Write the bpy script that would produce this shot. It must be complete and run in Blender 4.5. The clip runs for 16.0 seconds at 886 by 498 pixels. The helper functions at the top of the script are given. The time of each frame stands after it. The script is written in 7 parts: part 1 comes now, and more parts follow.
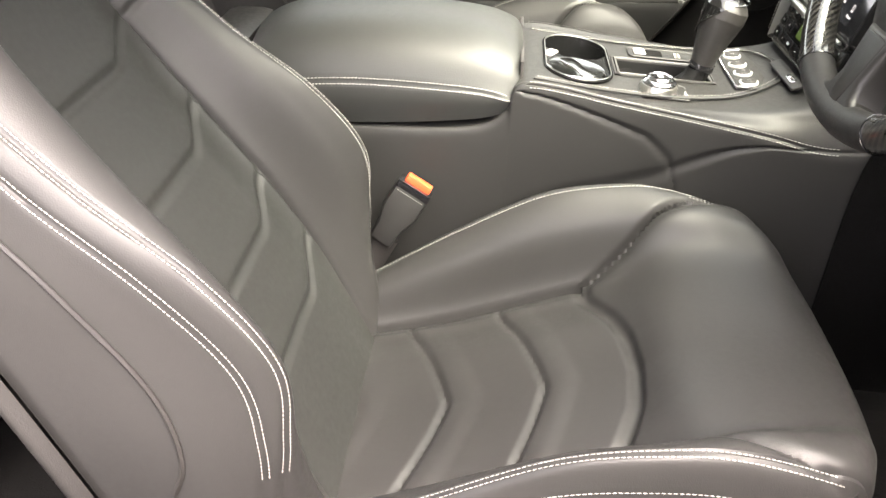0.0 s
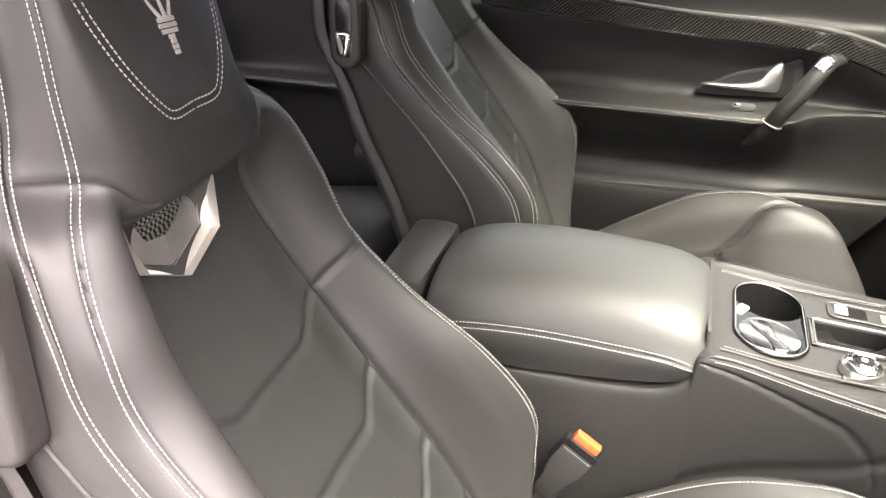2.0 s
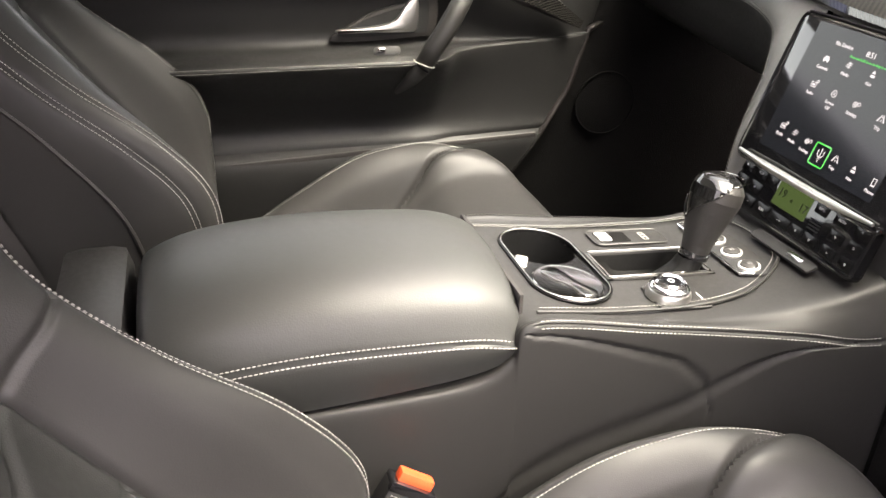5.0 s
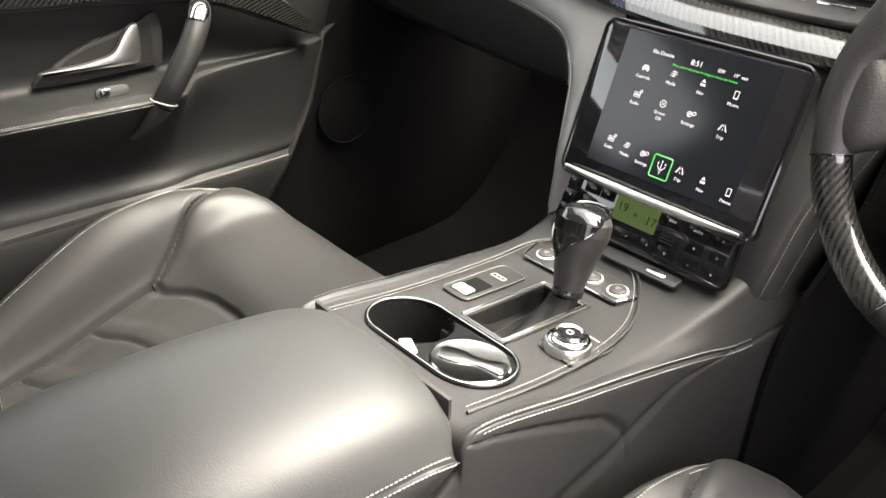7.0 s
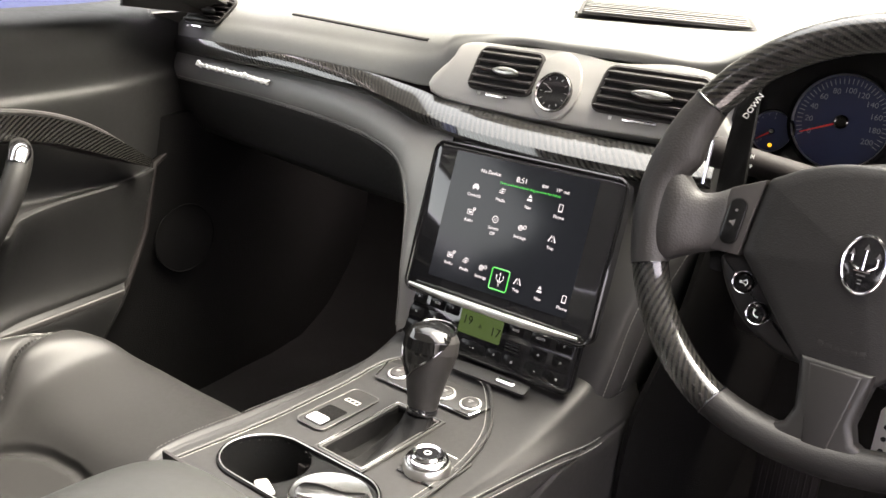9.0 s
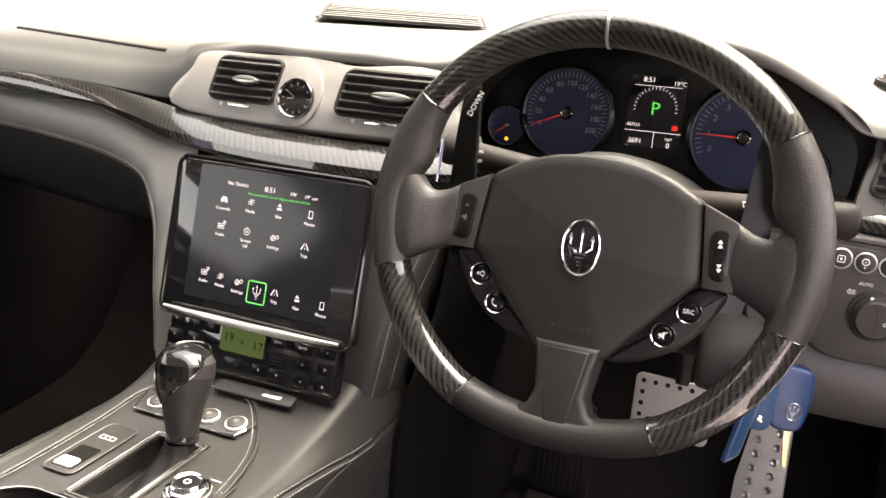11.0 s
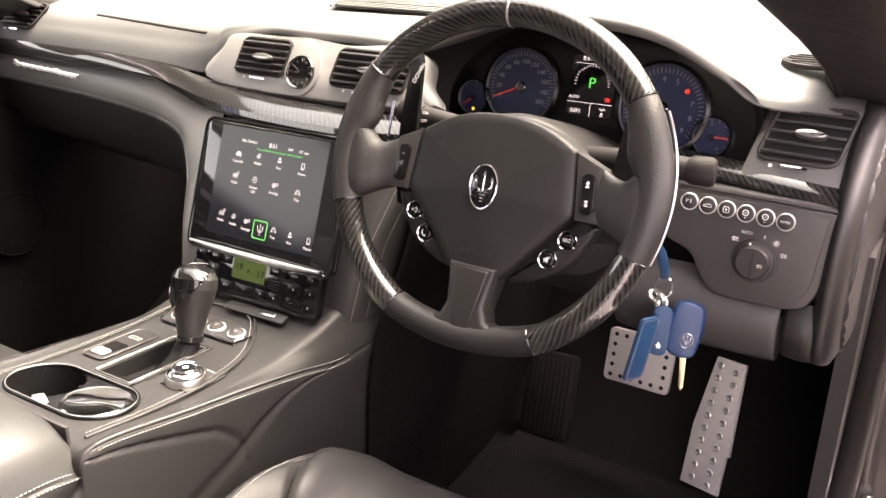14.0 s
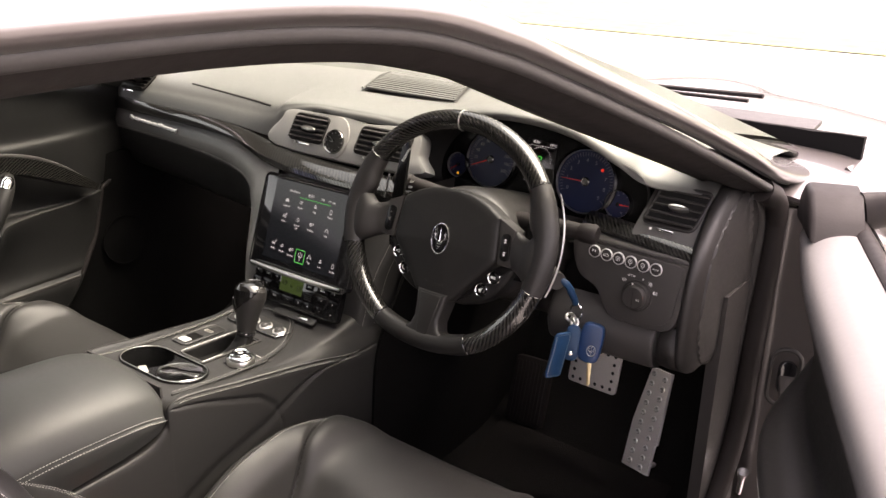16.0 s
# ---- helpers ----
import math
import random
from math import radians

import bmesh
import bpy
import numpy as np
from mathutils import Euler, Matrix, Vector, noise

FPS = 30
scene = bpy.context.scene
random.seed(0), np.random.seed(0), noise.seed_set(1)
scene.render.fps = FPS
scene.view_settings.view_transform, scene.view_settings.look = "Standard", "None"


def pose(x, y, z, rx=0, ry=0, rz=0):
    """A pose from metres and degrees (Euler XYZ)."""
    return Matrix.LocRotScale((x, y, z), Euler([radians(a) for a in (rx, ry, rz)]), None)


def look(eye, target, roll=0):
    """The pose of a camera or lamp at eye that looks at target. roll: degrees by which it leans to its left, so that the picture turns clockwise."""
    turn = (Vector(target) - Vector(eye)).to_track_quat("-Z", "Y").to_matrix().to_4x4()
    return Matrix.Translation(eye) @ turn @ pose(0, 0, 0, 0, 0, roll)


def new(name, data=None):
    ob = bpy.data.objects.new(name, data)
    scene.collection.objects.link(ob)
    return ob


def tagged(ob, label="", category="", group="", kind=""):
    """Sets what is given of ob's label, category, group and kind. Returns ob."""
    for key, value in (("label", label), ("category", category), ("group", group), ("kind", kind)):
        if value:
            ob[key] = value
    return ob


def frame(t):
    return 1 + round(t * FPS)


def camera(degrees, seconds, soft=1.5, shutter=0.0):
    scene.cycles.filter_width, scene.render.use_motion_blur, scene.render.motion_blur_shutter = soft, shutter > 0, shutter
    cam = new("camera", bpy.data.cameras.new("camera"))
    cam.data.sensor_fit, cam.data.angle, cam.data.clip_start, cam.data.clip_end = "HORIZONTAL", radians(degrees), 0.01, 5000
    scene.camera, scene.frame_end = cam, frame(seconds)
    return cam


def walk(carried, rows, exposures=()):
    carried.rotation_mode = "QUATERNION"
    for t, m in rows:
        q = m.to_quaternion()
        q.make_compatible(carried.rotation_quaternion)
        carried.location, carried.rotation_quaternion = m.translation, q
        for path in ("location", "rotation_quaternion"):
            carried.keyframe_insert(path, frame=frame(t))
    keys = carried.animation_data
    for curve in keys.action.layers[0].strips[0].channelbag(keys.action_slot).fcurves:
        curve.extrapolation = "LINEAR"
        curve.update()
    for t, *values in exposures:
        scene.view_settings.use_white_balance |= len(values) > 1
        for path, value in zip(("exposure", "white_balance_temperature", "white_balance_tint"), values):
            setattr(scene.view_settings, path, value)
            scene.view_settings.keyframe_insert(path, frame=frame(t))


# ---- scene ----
cam = camera(54.6, 16.0)
PATH = [
    (0, (1.105, 0.097, 0.939), (-0.596, -0.007, -0.108), 1.6),
    (0.5, (1.053, 0.113, 0.945), (-0.64, -0.177, -0.081), 1.3),
    (1, (1.014, 0.101, 1.001), (-0.668, -0.336, 0.011), 1.0),
    (1.5, (0.994, 0.089, 1.053), (-0.697, -0.406, 0.106), 0.9),
    (2, (0.986, 0.064, 1.115), (-0.727, -0.434, 0.211), 1.0),
    (2.5, (0.977, 0.041, 1.142), (-0.754, -0.453, 0.271), 1.0),
    (3, (0.964, 0.004, 1.167), (-0.78, -0.478, 0.314), 1.0),
    (3.5, (0.96, -0.057, 1.148), (-0.806, -0.461, 0.3), 1.0),
    (4, (0.889, -0.092, 1.082), (-0.913, -0.265, 0.232), 1.2),
    (4.5, (0.787, -0.098, 1.014), (-1.015, 0.019, 0.155), 1.6),
    (5, (0.743, -0.15, 0.983), (-0.971, 0.371, 0.093), 1.8),
    (5.2, (0.742, -0.166, 0.988), (-0.912, 0.472, 0.063), 1.5),
    (7.3, (0.465, -0.261, 1.022), (-0.816, 0.979, 0.115), 2.6),
    (7.5, (0.46, -0.265, 1.026), (-0.812, 1.003, 0.146), 2.6),
    (8, (0.471, -0.269, 1.038), (-0.772, 1.08, 0.241), 2.5),
    (8.5, (0.479, -0.272, 1.044), (-0.714, 1.154, 0.306), 2.4),
    (9, (0.493, -0.252, 1.042), (-0.627, 1.245, 0.331), 2.1),
    (9.5, (0.506, -0.231, 1.039), (-0.469, 1.367, 0.335), 2.2),
    (10, (0.523, -0.218, 1.047), (-0.285, 1.472, 0.344), 2.0),
    (10.2, (0.527, -0.217, 1.046), (-0.215, 1.505, 0.349), 2.0),
    (12.3, (0.618, -0.227, 1.064), (-0.132, 1.494, 0.374), 1.0),
    (12.5, (0.644, -0.235, 1.068), (-0.151, 1.465, 0.377), 1.1),
    (13, (0.687, -0.267, 1.055), (-0.198, 1.386, 0.358), 1.1),
    (13.5, (0.716, -0.288, 1.054), (-0.209, 1.342, 0.355), 1.2),
    (14, (0.774, -0.311, 1.054), (-0.177, 1.302, 0.353), 1.2),
    (14.5, (0.871, -0.326, 1.048), (-0.148, 1.243, 0.341), 1.3),
    (15, (0.939, -0.337, 1.07), (-0.144, 1.189, 0.363), 1.4),
    (15.5, (1.011, -0.388, 1.137), (-0.097, 1.124, 0.437), 1.5),
    (16, (1.099, -0.536, 1.235), (-0.013, 0.976, 0.544), 1.3),
]
EXPOSURES = [(0, 3.2, 7150, 18), (1.0, 3.05, 7150, 19), (2.0, 3.3, 7050, 22), (2.5, 3.05, 7050, 24), (3.5, 2.98, 7100, 24), (5, 2.86, 7150, 24), (8, 2.95, 6850, 23), (9.5, 2.8, 7150, 25), (10.2, 2.8, 7300, 26), (12.5, 2.88, 7600, 29), (14, 3.03, 7600, 30), (15, 3.1, 7500, 28), (15.5, 2.56, 7500, 26), (16, 1.85, 7350, 27)]
walk(cam, [(t, look(eye, target, roll)) for t, eye, target, roll in PATH], EXPOSURES)

# ---- world, sun, exposure ----
world = bpy.data.worlds.new("sky")
scene.world = world
world.use_nodes = True
wn = world.node_tree
sky = wn.nodes.new("ShaderNodeTexSky")
sky.sky_type, sky.sun_disc = "NISHITA", False
sky.sun_elevation, sky.sun_rotation = radians(62), radians(42)
sky.air_density, sky.dust_density = 1.0, 6.0
# thin bright cloud: the sky's blue is mostly washed out
pale = wn.nodes.new("ShaderNodeHueSaturation")
pale.inputs["Saturation"].default_value = 0.35
wn.links.new(sky.outputs[0], pale.inputs["Color"])
wn.links.new(pale.outputs[0], wn.nodes["Background"].inputs[0])
wn.nodes["Background"].inputs[1].default_value = 0.28
sun = new("sun", bpy.data.lights.new("sun", "SUN"))
sun.data.energy, sun.data.angle, sun.data.color = 1.6, radians(58), (1.0, 0.98, 0.95)
sun.matrix_world = look((1.0, 1.1, 2.8), (0, 0, 0))

# ---- materials ----


def shader(name, base, rough=0.5, metal=0.0, coat=0.0, spec=0.5):
    m = bpy.data.materials.new(name)
    m.use_nodes = True
    b = m.node_tree.nodes["Principled BSDF"]
    b.inputs["Base Color"].default_value = (*base, 1)
    b.inputs["Roughness"].default_value = rough
    b.inputs["Metallic"].default_value = metal
    b.inputs["Coat Weight"].default_value = coat
    b.inputs["Coat Roughness"].default_value = 0.05
    b.inputs["Specular IOR Level"].default_value = spec
    return m, m.node_tree, b


def node(t, kind, **sockets):
    n = t.nodes.new(kind)
    for k, v in sockets.items():
        n.inputs[k].default_value = v
    return n


def grain(m, t, b, base, cell=900.0, bump=0.15, vary=0.25, rough=0.45, rvary=0.12, broad=6.0):
    """Fine cells for relief and broad patches for tone and gloss."""
    co = t.nodes.new("ShaderNodeTexCoord")
    vo = node(t, "ShaderNodeTexVoronoi", Scale=cell)
    no = node(t, "ShaderNodeTexNoise", Scale=broad, Detail=4.0)
    fi = node(t, "ShaderNodeTexNoise", Scale=cell * 0.2, Detail=3.0)
    for n in (vo, no, fi):
        t.links.new(co.outputs["Object"], n.inputs["Vector"])
    ramp = t.nodes.new("ShaderNodeMix")
    ramp.data_type = "RGBA"
    ramp.inputs[6].default_value = (*[c * (1 - vary) for c in base], 1)
    ramp.inputs[7].default_value = (*[c * (1 + vary) for c in base], 1)
    t.links.new(no.outputs["Fac"], ramp.inputs[0])
    t.links.new(ramp.outputs[2], b.inputs["Base Color"])
    mr = node(t, "ShaderNodeMapRange")
    mr.inputs["To Min"].default_value, mr.inputs["To Max"].default_value = rough - rvary, rough + rvary
    t.links.new(fi.outputs["Fac"], mr.inputs["Value"])
    t.links.new(mr.outputs[0], b.inputs["Roughness"])
    bp = node(t, "ShaderNodeBump", Strength=bump, Distance=0.0006)
    t.links.new(vo.outputs["Distance"], bp.inputs["Height"])
    t.links.new(bp.outputs[0], b.inputs["Normal"])
    return m


def grained(name, base, rough=0.45, cell=900.0, bump=0.15, vary=0.2, spec=0.5, metal=0.0, rvary=0.1):
    m, t, b = shader(name, base, rough, metal, spec=spec)
    return grain(m, t, b, base, cell, bump, vary, rough, rvary)


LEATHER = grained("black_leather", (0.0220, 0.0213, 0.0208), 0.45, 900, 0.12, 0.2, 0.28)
LEATHER2 = grained("insert_leather", (0.0205, 0.0211, 0.0196), 0.55, 800, 0.14, 0.2, 0.30)
ARMSKIN = grained("armrest_leather", (0.029, 0.0296, 0.0282), 0.48, 700, 0.12, 0.15, 0.4, 0.0, 0.05)
# Black leather coloured paler; windscreen light on the fascia is in it.
LITFASCIA = grained("fascia_leather_lit", (0.095, 0.093, 0.088), 0.42, 800, 0.22, 0.2, 1.0)
STACKSKIN = grained("stack_leather", (0.042, 0.041, 0.0395), 0.45, 800, 0.2, 0.2, 0.6)
# Lighter than the carpet: lens haze over the driver's footwell is in this colour.
HAZEMAT = grained("mat_pile_hazed", (0.0110, 0.0100, 0.0096), 0.95, 400, 1.0, 0.4, 0.06, 0.0, 0.03)
PERF = grained("grip_leather", (0.0180, 0.0165, 0.0158), 0.5, 520, 0.32)
# Dark dash leather, greyed in its colour to hold light through the windscreen.
LITDASH = grained("dash_leather_lit", (0.120, 0.121, 0.115), 0.52, 900, 0.22, 0.2, 0.8)
PLASTIC = grained("soft_plastic", (0.030, 0.0275, 0.0265), 0.52, 1200, 0.2, 0.2, 0.32)
DOORSKIN = grained("door_leather", (0.0150, 0.0148, 0.0145), 0.5, 800, 0.2, 0.2, 0.30)
PIANO, _, _ = shader("piano_black", (0.006, 0.006, 0.006), 0.22, 0, 0.0, 0.3)
CAPBLACK, _, _ = shader("cap_black", (0.006, 0.006, 0.006), 0.07, 0, 0.5, 0.5)
RINGMETAL = grained("ring_metal", (0.75, 0.74, 0.72), 0.33, 1500, 0.02, 0.05, 0.5, 0.55, 0.05)
WHEELSKIN = grained("wheel_leather", (0.0110, 0.0104, 0.0101), 0.5, 800, 0.2, 0.15, 0.34)
BOOTSKIN = grained("boot_leather", (0.0075, 0.0072, 0.0070), 0.6, 700, 0.3, 0.2, 0.3)
SHELL = grained("shell_leather", (0.0165, 0.0150, 0.0143), 0.5, 700, 0.25)
CARPET = grained("carpet", (0.0060, 0.0057, 0.0056), 0.95, 500, 1.0, 0.5, 0.08, 0.0, 0.03)
RUBBER = grained("rubber_seal", (0.014, 0.0115, 0.011), 0.6, 300, 0.1, 0.2, 0.2)
SWITCHSKIN = grained("switch_panel_coat", (0.045, 0.042, 0.0405), 0.45, 1000, 0.12, 0.15, 0.45)
DOORSEAL = grained("door_seal_rubber", (0.026, 0.024, 0.023), 0.5, 300, 0.1, 0.2, 0.4)
# The dash's grey made paler, standing in for light that falls on the vents.
LITVENT = grained("vent_panel_lit", (0.31, 0.305, 0.29), 0.40, 1200, 0.06, 0.1)
BEZELGREY = grained("bezel_grey", (0.10, 0.095, 0.092), 0.45, 900, 0.05, 0.1)
PALEMETAL = grained("pale_satin_metal", (0.78, 0.75, 0.68), 0.38, 900, 0.04, 0.06, 0.5, 0.8, 0.06)
HANDLESKIN = grained("handle_leather", (0.013, 0.0125, 0.012), 0.42, 900, 0.1, 0.15, 0.4)
# Black pad leather turned pale: open skylight on the door top is put in.
LITDOORPAD = grained("door_pad_leather_lit", (0.120, 0.116, 0.113), 0.55, 900, 0.12)
LIDMETAL = grained("lid_metal", (0.34, 0.335, 0.32), 0.16, 900, 0.02, 0.05, 0.5, 1.0, 0.05)
SMOKED = grained("smoked_chrome", (0.22, 0.215, 0.21), 0.12, 900, 0.0, 0.05, 0.5, 1.0, 0.03)
# Not metal: white stands in for the chrome badge's bright reflection.
BADGESHINE = grained("badge_shine_white", (0.88, 0.88, 0.86), 0.30, 900, 0.05, 0.05)
DIALINK, _, _ = shader("dial_print", (0.24, 0.24, 0.24), 0.5)
SPOKE = grained("spoke_satin", (0.0120, 0.0112, 0.0108), 0.42, 900, 0.08, 0.1, 0.35)
FLEECE = grained("headliner_cloth", (0.06, 0.058, 0.056), 0.95, 900, 0.4, 0.2, 0.2, 0.0, 0.03)
BINNACLE = grained("binnacle_skin", (0.016, 0.0155, 0.015), 0.6, 900, 0.15, 0.15, 0.3)
DARKSATIN = grained("dark_satin_metal", (0.055, 0.053, 0.051), 0.42, 900, 0.1, 0.1, 0.5, 0.3)
# Headliner is out of view; its paleness is added to bounce light inside.
BOUNCELINER = grained("headliner_bounce", (0.40, 0.405, 0.395), 0.95, 900, 0.4, 0.1, 0.2, 0.0, 0.03)
GLOSS, _, _ = shader("gloss_black", (0.008, 0.008, 0.009), 0.08, 0, 0.6)
CHROME, _, _ = shader("chrome", (0.85, 0.85, 0.86), 0.12, 1.0)
SATIN = grained("satin_metal", (0.62, 0.61, 0.58), 0.32, 1500, 0.05, 0.08, 0.5, 1.0, 0.06)
ALU = grained("brushed_aluminium", (0.74, 0.70, 0.66), 0.45, 700, 0.15, 0.12, 0.5, 0.25, 0.08)
THREAD = grained("white_thread", (0.33, 0.32, 0.30), 0.8, 3000, 0.5, 0.1, 0.3, 0.0, 0.05)
ORANGE = grained("orange_plastic", (0.62, 0.075, 0.020), 0.5, 900, 0.05, 0.05)
BLUE = grained("blue_leather", (0.007, 0.040, 0.098), 0.45, 700, 0.35)
BLUEP = grained("blue_key_plastic", (0.005, 0.030, 0.095), 0.35, 900, 0.08)
BRASS = grained("brass_key", (0.75, 0.62, 0.38), 0.35, 900, 0.1, 0.1, 0.5, 1.0)
# Black of flat sheets that stand for shade inside openings; also of printed digits.
DARK, _, _ = shader("recess_shade_and_digits", (0.004, 0.004, 0.004), 0.7)
INK, _, _ = shader("white_print", (0.75, 0.75, 0.73), 0.5)
DIALBLUE = grained("dial_blue", (0.009, 0.015, 0.048), 0.35, 800, 0.05)
RED, _, _ = shader("red_needle", (0.8, 0.04, 0.03), 0.4)
REDP = grained("red_plastic", (0.75, 0.06, 0.03), 0.4, 900, 0.05)
BLUEVAN = grained("blue_paint", (0.030, 0.036, 0.095), 0.3, 900, 0.02, 0.15)
GRASS = grained("mown_grass", (0.22, 0.25, 0.10), 0.9, 60, 0.8, 0.35, 0.2)
ASPHALT = grained("pale_asphalt", (0.30, 0.293, 0.275), 0.9, 120, 0.8, 0.2, 0.3)


def paint():
    m, t, b = shader("grey_metallic_paint", (0.088, 0.078, 0.075), 0.38, 0.5, 0.8)
    co = t.nodes.new("ShaderNodeTexCoord")
    vo = node(t, "ShaderNodeTexVoronoi", Scale=1500.0)
    t.links.new(co.outputs["Object"], vo.inputs["Vector"])
    bp = node(t, "ShaderNodeBump", Strength=0.1, Distance=0.0002)
    t.links.new(vo.outputs["Distance"], bp.inputs["Height"])
    t.links.new(bp.outputs[0], b.inputs["Normal"])
    return m


PAINT = paint()


def carbon():
    """A two-by-two twill of 1.9 mm tows under clear lacquer, laid along the uv map."""
    m, t, b = shader("carbon_weave", (0.02, 0.02, 0.02), 0.40, 0.0, 1.0, 0.18)
    b.inputs["Coat IOR"].default_value = 1.7
    b.inputs["Coat Roughness"].default_value = 0.04
    uv = t.nodes.new("ShaderNodeUVMap")
    uv.uv_map = "weave"
    sx_ = t.nodes.new("ShaderNodeSeparateXYZ")
    t.links.new(uv.outputs[0], sx_.inputs[0])

    def calc(op, a, b_):
        n = t.nodes.new("ShaderNodeMath")
        n.operation = op
        for k, q in enumerate((a, b_)):
            if isinstance(q, (int, float)):
                n.inputs[k].default_value = q
            else:
                t.links.new(q, n.inputs[k])
        return n.outputs[0]

    us, vs = calc("MULTIPLY", sx_.outputs[0], 1 / 0.0019), calc("MULTIPLY", sx_.outputs[1], 1 / 0.0019)
    lay = calc("LESS_THAN", calc("FLOORED_MODULO", calc("ADD", calc("FLOOR", us, 0), calc("FLOOR", vs, 0)), 4.0), 1.5)
    # each tow is rounded across its width
    fu, fv = calc("ABSOLUTE", calc("SUBTRACT", calc("FRACT", us, 0), 0.5), 0), calc("ABSOLUTE", calc("SUBTRACT", calc("FRACT", vs, 0), 0.5), 0)
    hgt = calc("SUBTRACT", 0.5, calc("ADD", calc("MULTIPLY", lay, fu), calc("MULTIPLY", calc("SUBTRACT", 1.0, lay), fv)))
    mx = t.nodes.new("ShaderNodeMix")
    mx.data_type = "RGBA"
    mx.inputs[6].default_value, mx.inputs[7].default_value = (0.005, 0.005, 0.005, 1), (0.027, 0.025, 0.022, 1)
    t.links.new(calc("MULTIPLY", lay, calc("ADD", 0.45, hgt)), mx.inputs[0])
    t.links.new(mx.outputs[2], b.inputs["Base Color"])
    bp = node(t, "ShaderNodeBump", Strength=0.25, Distance=0.0003)
    t.links.new(hgt, bp.inputs["Height"])
    t.links.new(bp.outputs[0], b.inputs["Normal"])
    return m


CARBON = carbon()


def mesh_metal():
    m, t, b = shader("woven_metal", (0.5, 0.5, 0.48), 0.3, 1.0)
    co = t.nodes.new("ShaderNodeTexCoord")
    ck = node(t, "ShaderNodeTexChecker", Scale=320.0)
    ck.inputs[1].default_value, ck.inputs[2].default_value = (0.45, 0.44, 0.40, 1), (0.03, 0.03, 0.03, 1)
    t.links.new(co.outputs["Object"], ck.inputs["Vector"])
    t.links.new(ck.outputs[0], b.inputs["Base Color"])
    return m


WEAVE = mesh_metal()


def glowing(name, colour, power):
    m, t, b = shader(name, (0.01, 0.01, 0.01), 0.15)
    b.inputs["Emission Color"].default_value = (*colour, 1)
    b.inputs["Emission Strength"].default_value = power
    return m


WHITEGLOW = glowing("white_pixels", (1, 1, 1), 0.16)
GREENGLOW = glowing("green_pixels", (0.05, 0.9, 0.12), 0.13)
REDGLOW = glowing("red_pixels", (1.0, 0.05, 0.03), 0.12)
AMBERGLOW = glowing("amber_lamp", (1.0, 0.5, 0.03), 0.2)
LCD = glowing("green_lcd", (0.20, 0.34, 0.09), 0.046)


def screen_mat():
    m, t, b = shader("lit_screen", (0.008, 0.009, 0.011), 0.12, spec=0.3)
    co = t.nodes.new("ShaderNodeTexCoord")
    no = node(t, "ShaderNodeTexNoise", Scale=9.0, Detail=2.0)
    t.links.new(co.outputs["Object"], no.inputs["Vector"])
    cr = t.nodes.new("ShaderNodeValToRGB")
    cr.color_ramp.elements[0].color, cr.color_ramp.elements[1].color = (0.008, 0.010, 0.014, 1), (0.06, 0.065, 0.08, 1)
    t.links.new(no.outputs["Fac"], cr.inputs[0])
    t.links.new(cr.outputs[0], b.inputs["Emission Color"])
    b.inputs["Emission Strength"].default_value = 0.022
    return m


SCREEN = screen_mat()


def glass():
    m = bpy.data.materials.new("window_glass")
    m.use_nodes = True
    t = m.node_tree
    t.nodes.remove(t.nodes["Principled BSDF"])
    tr = t.nodes.new("ShaderNodeBsdfTransparent")
    tr.inputs[0].default_value = (0.83, 0.91, 0.81, 1)
    gl = t.nodes.new("ShaderNodeBsdfGlossy")
    gl.inputs["Roughness"].default_value = 0.02
    fr = t.nodes.new("ShaderNodeFresnel")
    mx = t.nodes.new("ShaderNodeMixShader")
    t.links.new(fr.outputs[0], mx.inputs[0])
    t.links.new(tr.outputs[0], mx.inputs[1])
    t.links.new(gl.outputs[0], mx.inputs[2])
    t.links.new(mx.outputs[0], t.nodes["Material Output"].inputs[0])
    return m


GLASS = glass()

# ---- geometry helpers ----


class Geo:
    """Vertices and faces in metres."""

    def __init__(self, v=None, f=None):
        self.v = np.zeros((0, 3)) if v is None else np.asarray(v, float).reshape(-1, 3)
        self.f = [] if f is None else f
        self.uv = None

    def add(self, o):
        n = len(self.v)
        self.v = np.vstack([self.v, o.v])
        self.f = self.f + [tuple(i + n for i in q) for q in o.f]
        return self

    def put(self, m):
        a = np.array(m)
        self.v = self.v @ a[:3, :3].T + a[:3, 3]
        if np.linalg.det(a[:3, :3]) < 0:
            self.f = [tuple(reversed(q)) for q in self.f]
        return self


def join(*gs):
    g = Geo()
    for o in gs:
        g.add(o)
    return g


def basis(n, ts, closed=False):
    """Weights of a smooth curve through n control points at ts in 0 to 1."""
    ts = np.asarray(ts, float)
    w = np.zeros((len(ts), n))
    seg = n if closed else n - 1
    for r, t in enumerate(ts):
        s = min(max(t, 0.0), 1.0) * seg
        i = min(int(s), seg - 1)
        x = s - i
        c = (-0.5 * x**3 + x**2 - 0.5 * x, 1.5 * x**3 - 2.5 * x**2 + 1, -1.5 * x**3 + 2 * x**2 + 0.5 * x, 0.5 * x**3 - 0.5 * x**2)
        for k, cc in zip((i - 1, i, i + 1, i + 2), c):
            if closed:
                w[r, k % n] += cc
            elif k < 0:
                w[r, 0] += 2 * cc
                w[r, 1] -= cc
            elif k > n - 1:
                w[r, n - 1] += 2 * cc
                w[r, n - 2] -= cc
            else:
                w[r, k] += cc
    return w


